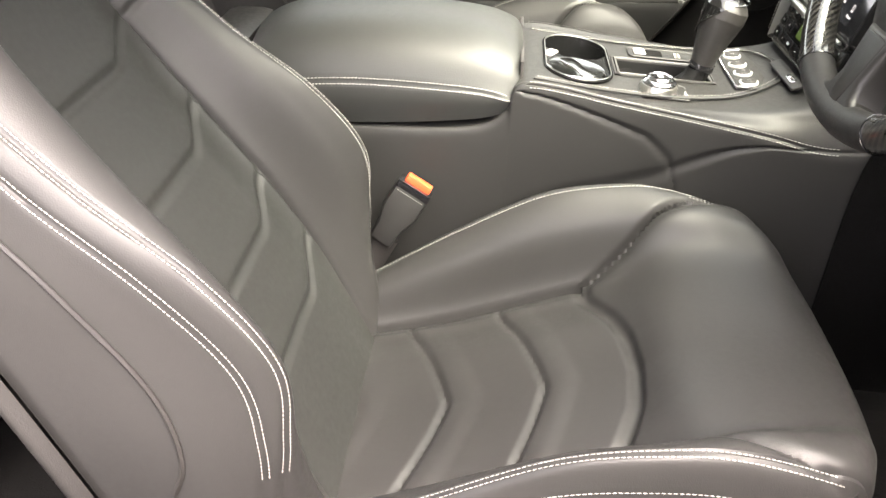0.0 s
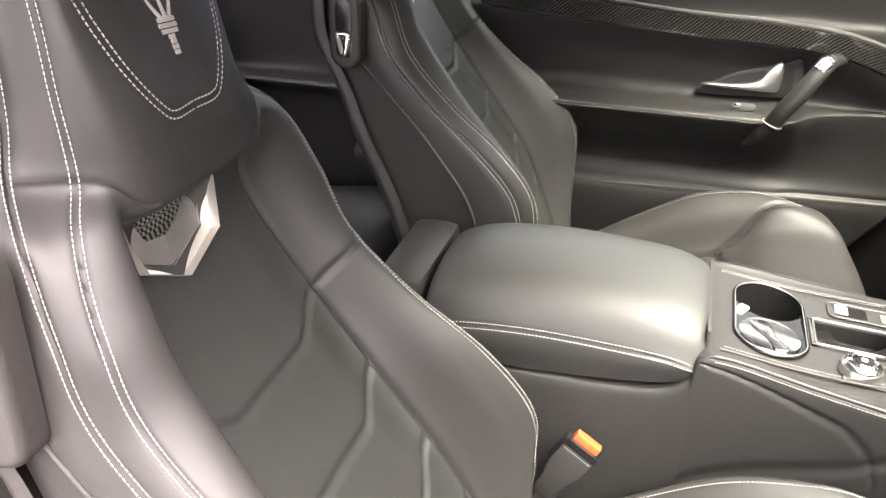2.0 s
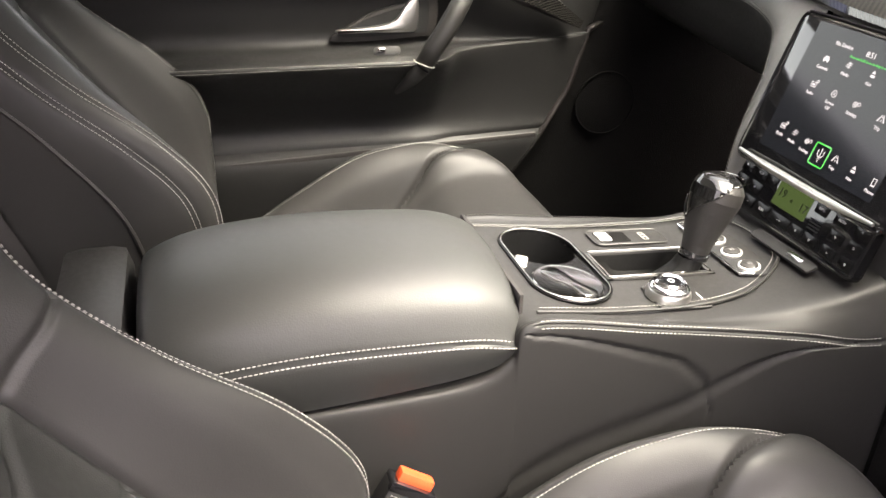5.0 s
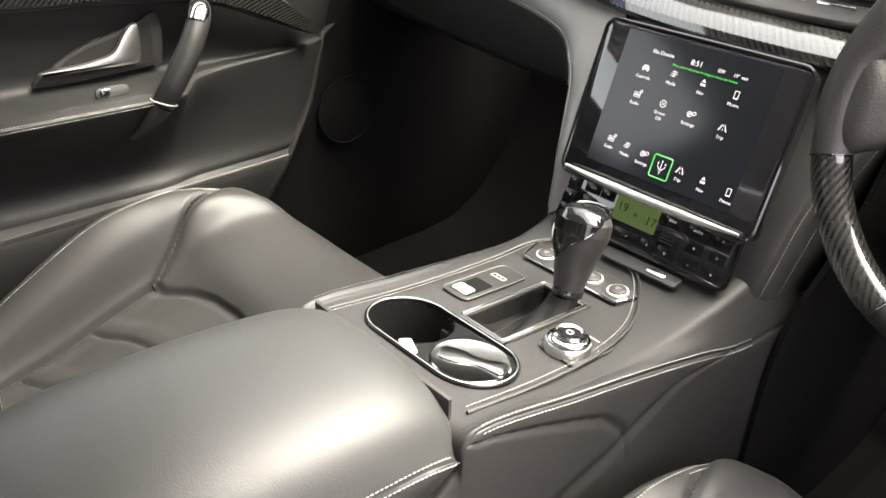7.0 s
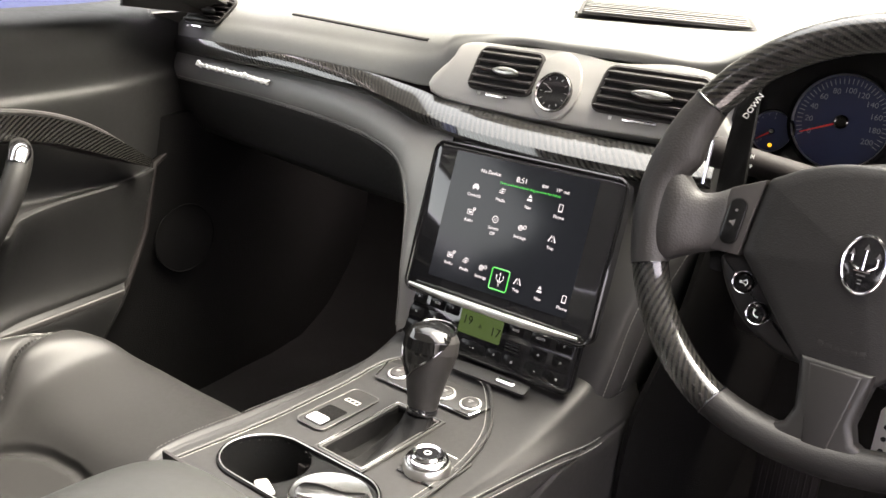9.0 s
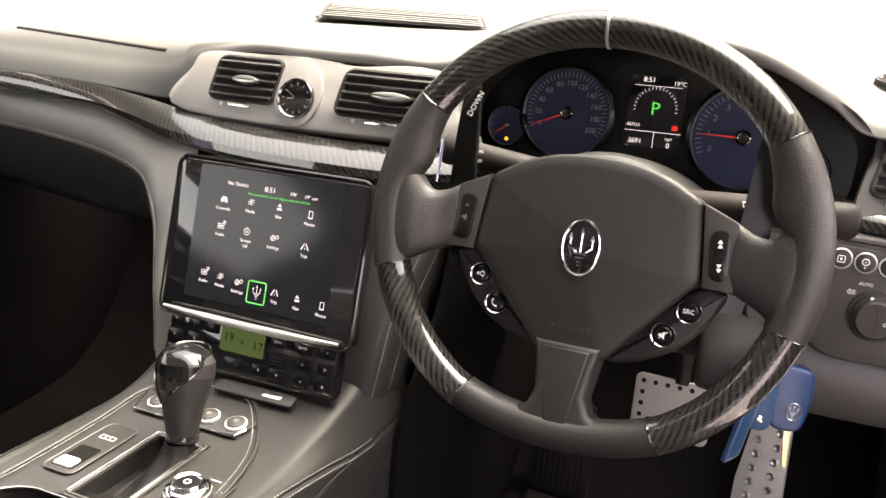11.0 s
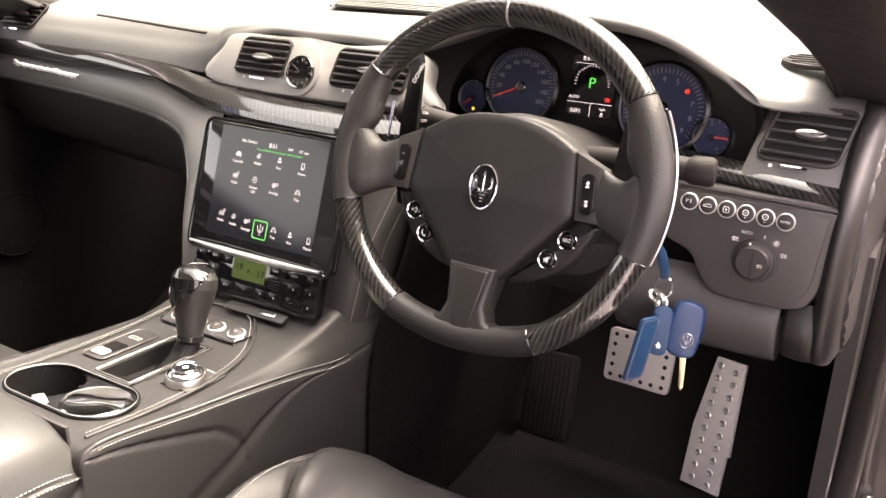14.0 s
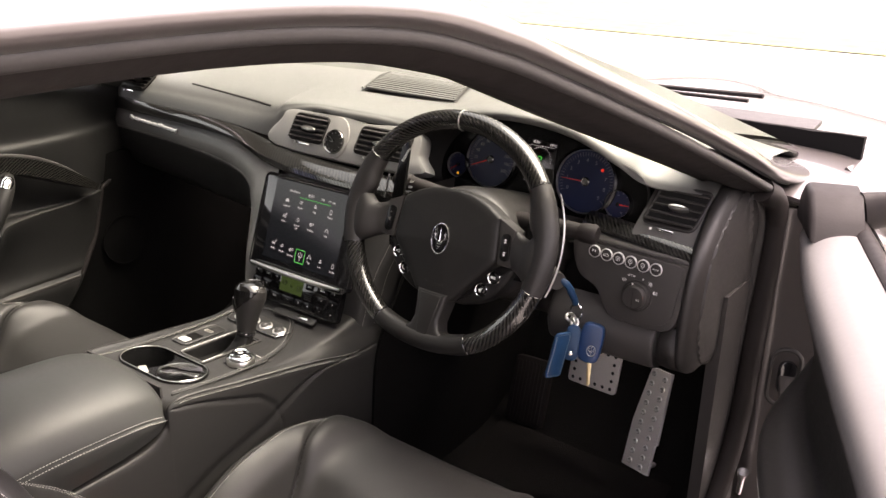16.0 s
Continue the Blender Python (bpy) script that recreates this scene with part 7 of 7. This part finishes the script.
part("stalk_end", tube([wv(0.176, 0.036, -0.083), wv(0.181, 0.036, -0.083), wv(0.199, 0.0365, -0.085), wv(0.203, 0.0365, -0.0855)], [0.0125, 0.0148, 0.0150, 0.0120], 24), RUBBER, rs_)
part("print", join(text("OFF", 0.0055, mwh @ T(0.134, 0.045, -0.0665)), text("AUTO", 0.0055, mwh @ T(0.131, 0.0355, -0.0640)), tube([(-0.004, 0.003, 0), (-0.003, -0.001, 0), (0.003, -0.001, 0), (0.004, 0.003, 0), (-0.004, 0.003, 0)], 0.0004, 4).put(mwh @ T(0.117, 0.037, -0.0650))), INK, rs_)
lsk = part("stalk", tube([wv(-0.060, 0.040, -0.090), wv(-0.110, 0.047, -0.078), wv(-0.134, 0.050, -0.0745)], [0.0140, 0.0125, 0.0125], 20, smooth=14), RUBBER, col, "lamp stalk")
part("stalk_end", tube([wv(-0.134, 0.050, -0.0745), wv(-0.139, 0.0505, -0.0745), wv(-0.162, 0.0525, -0.0740), wv(-0.166, 0.0530, -0.0740)], [0.0128, 0.0146, 0.0146, 0.0115], 24), RUBBER, lsk)
part("print", join(text("ON", 0.0048, mwh @ T(-0.124, 0.053, -0.0600)), text("OFF", 0.0048, mwh @ T(-0.124, 0.044, -0.0590))), INK, lsk)
part("ignition_lock", tube([(0.492, 0.57, 0.740), (0.522, 0.545, 0.740)], 0.014, 20), PLASTIC, col)

# keys hanging from the lock
keys = thing("car_keys", (0.535, 0.585, 0.56), "blue leather key fob and car key hanging on a ring", "keys")
part("lanyard", tube([(0.512, 0.548, 0.745), (0.532, 0.556, 0.735), (0.536, 0.575, 0.708), (0.534, 0.59, 0.690)], 0.0055, 10, smooth=16, flat=0.5), BLUE, keys)
part("key_ring", tube([(0.533 + 0.010 * math.cos(t), 0.594, 0.676 + 0.013 * math.sin(t)) for t in np.linspace(0, 2 * math.pi, 20, endpoint=False)], 0.0014, 6, closed=True), CHROME, keys)
part("charm", join(*[tube([(0.0075 * math.cos(t), 0.0055 * math.sin(t), 0.002 * math.sin(2 * t)) for t in np.linspace(0, 2 * math.pi, 18, endpoint=False)], 0.0028, 7, closed=True).put(pose(0.533 + dx, 0.590 + dy, 0.663 + dz, rx, ry, rz)) for dx, dy, dz, rx, ry, rz in ((-0.006, 0, 0.002, 70, 20, 10), (0.003, -0.004, -0.001, 40, 50, 60), (-0.003, 0.002, -0.009, 80, -30, 120))]), SATIN, keys, "silver knot charm")
mt1 = plane_at((0.526, 0.557, 0.611), (0.42, 0.90, -0.10), (0.20, 0.08, 1))
tg = part("leather_tag", prism(rounded(0.030, 0.082, 0.006), -0.002, 0.002, 0.0008, mt1), BLUE, keys, "blue leather tag")
tl = [(x, y, 0.0022) for x, y in rounded(0.025, 0.077, 0.004)]
part("stitching", stitches(np.array(tl + tl[:1]), np.tile((0, 0, 1.0), (len(tl) + 1, 1)), 0.003, 0.0015, 0.0005).put(mt1), THREAD, tg)
mt2 = plane_at((0.540, 0.575, 0.630), (0.9, 0.3, -0.05), (0.02, 0.05, 1))
sl = part("leather_strap", prism(rounded(0.022, 0.060, 0.009), -0.002, 0.002, 0.0008, mt2), BLUE, keys)
part("rivet", lathe([(0.004, 0.002), (0.003, 0.0035), (0, 0.004)], 14, mt2 @ T(0, -0.018, 0)), CHROME, sl)
mt3 = plane_at((0.564, 0.592, 0.631), (0.92, 0.25, -0.10), (-0.27, 0.06, 1)) @ Matrix.Scale(0.92, 4)
ky = part("key_fob", prism([(x, y) for x, y in curve([(-0.013, 0.034), (0.013, 0.034), (0.020, 0.018), (0.019, -0.018), (0.012, -0.034), (-0.012, -0.034), (-0.019, -0.018), (-0.020, 0.018)], 40, True)], -0.006, 0.006, 0.004, mt3, 3), BLUEP, keys, "blue plastic key fob")
part("fob_rim", tube([(x, y, 0.0062) for x, y in oval(0.0075, 0.0095, 20)], 0.0007, 5, closed=True).put(mt3 @ T(0.004, -0.012, 0)), SATIN, ky)
part("fob_emblem", fork(mt3 @ T(0.004, -0.012, 0.0064), 0.013), SATIN, ky)
part("blade", join(prism([(-0.004, -0.030), (0.004, -0.030), (0.003, -0.075), (0.0, -0.080), (-0.003, -0.075)], -0.0012, 0.0012, 0.0004), box(0.0015, 0.036, 0.003, 0.0004, T(0, -0.052, 0))).put(mt3 @ pose(0, 0, 0, 0, 0, 8)), BRASS, ky, "brass key blade")

# ---- pedals ----
acc = thing("accelerator_pedal", (0.54, 0.91, 0.2), "brushed metal accelerator pedal with raised studs", "pedal")
ma = plane_at((0.557, 0.902, 0.339), (1, -0.28, 0.05), (0.07, 0.29, 0.95))
pa = [(-0.0225, 0.104), (0.0255, 0.104), (0.0300, 0.015), (0.0335, -0.040), (0.0290, -0.042), (0.0300, -0.104), (-0.0340, -0.104), (-0.0355, -0.010)]
part("plate", prism(pa, -0.004, 0.004, 0.0015, ma), ALU, acc)
for k in range(10):
    for s in (-1, 1):
        part("stud", lathe([(0.0060, 0.0036), (0.0056, 0.0058), (0.0042, 0.0068), (0.0022, 0.0060), (0, 0.0054)], 14, ma @ T(s * 0.0135 - 0.0028 * (1 - k / 9), -0.092 + 0.0204 * k - 0.002 * s, 0)), SATIN, acc)
part("arm", tube([(0.556, 0.90, 0.235), (0.562, 0.945, 0.215), (0.565, 0.98, 0.19)], 0.006, 8), SATIN, acc)
brk = thing("brake_pedal", (0.42, 0.93, 0.2), "perforated metal brake pedal pad", "pedal")
mb_ = plane_at((0.420, 0.926, 0.402), (1, -0.08, 0.03), (0.08, 0.25, 1))
pl = part("plate", prism(rounded(0.112, 0.088, 0.008), -0.004, 0.004, 0.0015, mb_), ALU, brk)
for x in range(6):
    for y in range(5):
        if y in (0, 4) or x in (0, 5):
            part("hole_shade", lathe([(0.0036, 0.0042), (0, 0.0042)], 12, mb_ @ T(-0.044 + 0.0176 * x, -0.034 + 0.017 * y, 0)), DARK, pl)
part("arm", tube([(0.43, 0.935, 0.44), (0.43, 0.98, 0.55), (0.43, 1.0, 0.70)], 0.011, 10), PLASTIC, brk)
ft = thing("footrest", (0.26, 0.95, 0.18), "ribbed black rubber footrest", "footrest")
mf = plane_at((0.262, 0.935, 0.285), (1, 0.0, 0.05), (0.08, 0.35, 1))
part("pad", prism(rounded(0.092, 0.150, 0.010), -0.012, 0.003, 0.003, mf), RUBBER, ft)
for k in range(9):
    part("rib", box(0.004, 0.13, 0.003, 0.001, mf @ T(-0.036 + 0.009 * k, 0, 0.004)), RUBBER, ft)
solid("floor_mat", surf(Patch([[(x, y, 0.185 + (0.03 if y > 0.8 else 0) + 0.002 * math.sin(9 * x)) for x in (0.22, 0.35, 0.5, 0.62)] for y in (0.9, 0.75, 0.6, 0.45)]), 16, 16, 0.008), HAZEMAT, "black carpet mat in the driver's footwell", "floor mat")

# ---- passenger door, shut ----
pdoor = thing("passenger_door", (-0.68, 0.1, 0.2), "black leather lined door with carbon strip and grab handle", "car door")
net = []
for y, k in ((-0.62, 1), (-0.40, 1), (-0.15, 1), (0.05, 1), (0.18, 1), (0.245, 0.92), (0.295, 0.42), (0.37, 0.16), (0.49, 0.06), (0.62, 0), (0.78, 0)):
    o = -max(0.0, y - 0.46) * 0.38
    net.append([(x + o, a, b) for x, a, b in [(-0.70, y, 0.20), (-0.695 + 0.03 * k, y, 0.36), (-0.690 + 0.035 * k, y, 0.445), (-0.70 + 0.015 * k, y, 0.50), (-0.70 + 0.045 * k, y, 0.560), (-0.695 + 0.106 * k, y, 0.626), (-0.695 + 0.092 * k, y, 0.638), (-0.70 + 0.020 * k, y, 0.646), (-0.695 + 0.010 * k, y, 0.700), (-0.690 + 0.010 * k, y, 0.775), (-0.698, y, 0.80), (-0.702, y, 0.846), (-0.716, y, 0.886), (-0.755, y, 0.908)]])
dpan = Patch(net, lambda u, v: -0.004 * bumpf(v - 2.4 / 13, 0.010))
g = surf(dpan, 140, 140)
cut = lambda z: float(np.interp(z, (0.20, 0.40, 0.535, 0.655), (0.26, 0.425, 0.530, 0.574))) if z < 0.655 else 0.574 + (z - 0.655) * 6.0
lim = np.array([cut(z) for z in g.v[:, 2]])
ny = np.minimum(g.v[:, 1], lim)
g.v[:, 0] += 0.38 * (np.maximum(0, g.v[:, 1] - 0.46) - np.maximum(0, ny - 0.46))
g.v[:, 1] = ny
g.f = [tuple(reversed(q)) for q in g.f if np.ptp(g.v[list(q), 1]) > 1e-6]
dp = part("door_panel", g, DOORSKIN, pdoor)
skin_ = Patch([[(-0.86, y, 0.20), (-0.90, y, 0.40), (-0.91, y, 0.58), (-0.87, y, 0.74), (-0.775, y, 0.885)] for y in (-0.80, -0.3, 0.2, 0.7, 1.15)])
part("outer_skin", surf(skin_, 12, 20, 0.004), PAINT, pdoor, "grey metallic door skin")
part("panel_edge", tube([(-0.697 - 0.38 * max(0.0, cut(z) - 0.46), cut(z) + 0.002, z) for z in np.linspace(0.21, 0.685, 24)], 0.006, 8), RUBBER, dp, "dark edge of the lining")
# stitched edge of the armrest
q = curve([(u, 5.35 / 13) for u in np.linspace(0.10, 0.49, 7)], 120)
p, n = dpan.at(q, 0.0)
n = -n
part("stitching", join(stitches(p + n * 0.0012, n, side=0.003, r=0.00042), stitches(p + n * 0.0012, n, side=-0.003, r=0.00042)), THREAD, dp, "white double stitching", kind="stuff")
cst = [(-0.668, -0.345, 0.806), (-0.668, -0.330, 0.805), (-0.667, -0.20, 0.798), (-0.666, 0.05, 0.780), (-0.667, 0.19, 0.775), (-0.670, 0.33, 0.758), (-0.676, 0.425, 0.722), (-0.706, 0.528, 0.666)]
pr2 = [(0.0, -0.016), (-0.004, -0.012), (-0.005, 0.0), (-0.004, 0.012), (0.0, 0.017), (0.02, 0.017), (0.02, -0.016)]
part("carbon_strip", ribbon(cst, pr2, [(0, 0, 1)] * 6 + [(0, 0.4, 1), (0, 0.6, 1)], 70, (0.25, 0.60, 0.95, 1, 1, 1.05, 0.95, 0.42)), CARBON, pdoor, "carbon fibre door strip")
for dz in (0.021, -0.020):
    part("strip_moulding", tube([(x + 0.004, y, z + dz * (0.25 if k_ in (0, 7) else 0.7 if k_ == 1 else 1)) for k_, (x, y, z) in enumerate(cst)], 0.0042, 8, smooth=50), DARKSATIN if dz > 0 else PLASTIC, pdoor)
# inner handle in its dish
mh = plane_at((-0.676, 0.180, 0.682), (0, 1, 0.02), (0, 0, 1))
ds = part("handle_dish", prism([(x, y) for x, y in curve([(-0.10, -0.028), (0.05, -0.026), (0.075, -0.018), (0.075, 0.045), (0.03, 0.032), (-0.03, 0.018), (-0.075, -0.004)], 40, True)], -0.004, 0.0025, 0.002, mh), PLASTIC, pdoor)
part("dish_shade", prism([(x, y) for x, y in curve([(-0.088, -0.020), (0.04, -0.020), (0.060, -0.014), (0.060, 0.036), (0.03, 0.026), (-0.03, 0.012), (-0.066, -0.004)], 40, True)], 0.002, 0.0032, 0.0, mh), DARK, ds)
part("inner_handle", prism([(x, y) for x, y in curve([(-0.092, -0.012), (-0.03, -0.014), (0.022, -0.016), (0.040, -0.010), (0.043, 0.034), (0.032, 0.038), (0.018, 0.024), (0.002, 0.004), (-0.035, -0.004), (-0.090, -0.006)], 50, True)], 0.006, 0.014, 0.004, mh), SATIN, ds, "satin inner door handle")
# Raised black plate; its colour stands for shade in the switch pocket.
part("lock_switch", prism(rounded(0.046, 0.015, 0.0072, 6), 0.0, 0.0022, 0.001, plane_at((-0.628, 0.160, 0.6455), (0, 1, 0.02), (-0.5, 0, 1))), DARK, pdoor, "dark oval plate for the shade in a switch pocket")
part("switch_key", box(0.012, 0.006, 0.004, 0.001, plane_at((-0.624, 0.150, 0.6485), (0, 1, 0.02), (-0.5, 0, 1))), SMOKED, pdoor)
gh = [(-0.588, 0.212, 0.630), (-0.580, 0.225, 0.656), (-0.579, 0.247, 0.690), (-0.586, 0.267, 0.720), (-0.598, 0.281, 0.738), (-0.625, 0.296, 0.743), (-0.67, 0.318, 0.735)]
gb = part("grab_handle", tube(gh, [0.0155, 0.016, 0.0165, 0.016, 0.0155, 0.014, 0.013], 18, smooth=40, flat=0.8), HANDLESKIN, pdoor)
part("handle_cap", tube([(-0.5905, 0.2725, 0.7285), (-0.598, 0.2808, 0.7385), (-0.612, 0.2895, 0.7415)], [0.0168, 0.0170, 0.0160], 18, smooth=10, flat=0.85), CHROME, gb, "chrome handle cap")
part("handle_joint", tube([(-0.5875 + 0.0178 * math.cos(t), 0.2125 + 0.0165 * math.sin(t), 0.632 - 0.006 * math.sin(t)) for t in np.linspace(0, 2 * math.pi, 24, endpoint=False)], 0.0008, 6, closed=True), PALEMETAL, gb)
part("handle_foot", tube([(-0.589, 0.209, 0.626), (-0.596, 0.194, 0.606), (-0.616, 0.172, 0.578)], [0.015, 0.012, 0.004], 14, smooth=12, flat=0.6), HANDLESKIN, gb)
part("door_sill_strip", tube([(-0.664, -0.4, 0.446), (-0.660, -0.1, 0.452), (-0.660, 0.20, 0.464), (-0.668, 0.45, 0.470)], 0.005, 8, smooth=30, flat=0.6), PLASTIC, pdoor)
part("speaker_ring", tube([(-0.7335, 0.62 + 0.062 * math.cos(t), 0.50 + 0.062 * math.sin(t)) for t in np.linspace(0, 2 * math.pi, 36, endpoint=False)], 0.0018, 8, closed=True), CARPET, pdoor)
part("speaker_cover", lathe([(0.062, 0), (0.045, 0.003), (0, 0.004)], 36, plane_at((-0.7365, 0.62, 0.50), (0, 1, 0), (0, 0, 1))), CARPET, pdoor)

# ---- rear of the cabin ----
rear = thing("rear_seat", (0, -1.0, 0.2), "black leather rear bench with two bucket places", "rear seat")
for s in (-1, 1):
    rb = Patch([[(s * 0.33 + x * w, y - d, z) for x, d in ((-0.27, 0.06), (-0.22, -0.03), (-0.1, 0.0), (0, 0.02), (0.1, 0.0), (0.22, -0.03), (0.27, 0.06))] for y, z, w in ((-0.72, 0.40, 1.0), (-0.80, 0.55, 1.0), (-0.90, 0.72, 1.0), (-1.0, 0.86, 0.95), (-1.05, 0.93, 0.85), (-1.12, 0.94, 0.8))],
               lambda u, v: -0.006 * bumpf(abs(v - 0.5) - 0.22, 0.012) - 0.005 * bumpf(u - 0.55, 0.01))
    part("backrest", surf(rb, 60, 50), LEATHER, rear)
    rc = Patch([[(s * 0.33 + x, y, z + d) for x, d in ((-0.28, -0.03), (-0.22, 0.03), (-0.1, 0.0), (0, -0.01), (0.1, 0.0), (0.22, 0.03), (0.28, -0.03))] for y, z in ((-0.42, 0.28), (-0.44, 0.36), (-0.50, 0.395), (-0.65, 0.38), (-0.80, 0.36))])
    part("cushion", surf(rc, 30, 40), LEATHER, rear)
part("centre_tray", box(0.16, 0.5, 0.08, 0.02, pose(0, -0.72, 0.42, 10)), PLASTIC, rear)
part("belt_buckle", box(0.03, 0.02, 0.06, 0.005, pose(0.09, -0.62, 0.47, 30)), REDP, rear, "red rear belt buckle")
part("parcel_shelf", box(1.3, 0.45, 0.03, 0.01, T(0, -1.33, 0.92)), FLEECE, rear)
for s in (-1, 1):
    qt = Patch([[(s * x, y, z) for x, z in ((0.70, 0.22), (0.68, 0.40), (0.66, 0.56), (0.62, 0.605), (0.67, 0.63), (0.68, 0.75), (0.69, 0.86), (0.73, 0.93))] for y in (-0.56, -0.75, -0.95, -1.25, -1.55)], None)
    qp_ = thing("quarter_panel", (s * 0.68, -1.0, 0.22), "black leather rear quarter trim", "side trim", "rear trims")
    part("lower_trim", surf(qt, 30, 26, 0, 0, 1, 0, 0.43), LEATHER, qp_)
    part("armrest", surf(qt, 30, 16, 0, 0, 1, 0.43, 0.60), LEATHER, qp_)
    part("upper_trim", surf(qt, 30, 20, 0, 0, 1, 0.60, 1), LEATHER, qp_)
    ql = np.array([(s * 0.6215, y, 0.6095) for y in np.linspace(-0.57, -1.45, 80)])
    qn = np.tile((-s * 0.5, 0.0, 0.86), (80, 1))
    part("stitching", join(stitches(ql, qn, side=0.003, r=0.0005), stitches(ql, qn, side=-0.003, r=0.0005)), THREAD, qp_, "white double stitching", kind="stuff")
    part("moulding", tube([(s * 0.672, -0.585, 0.765), (s * 0.674, -0.70, 0.793), (s * 0.678, -0.90, 0.815), (s * 0.684, -1.20, 0.825)], 0.006, 10, smooth=30, flat=0.6), DARKSATIN, qp_)
solid("wall_back", box(1.5, 0.05, 1.0, 0.01, T(0, -1.75, 0.5)), FLEECE, "cloth panel behind the rear seat", "wall", "structure")
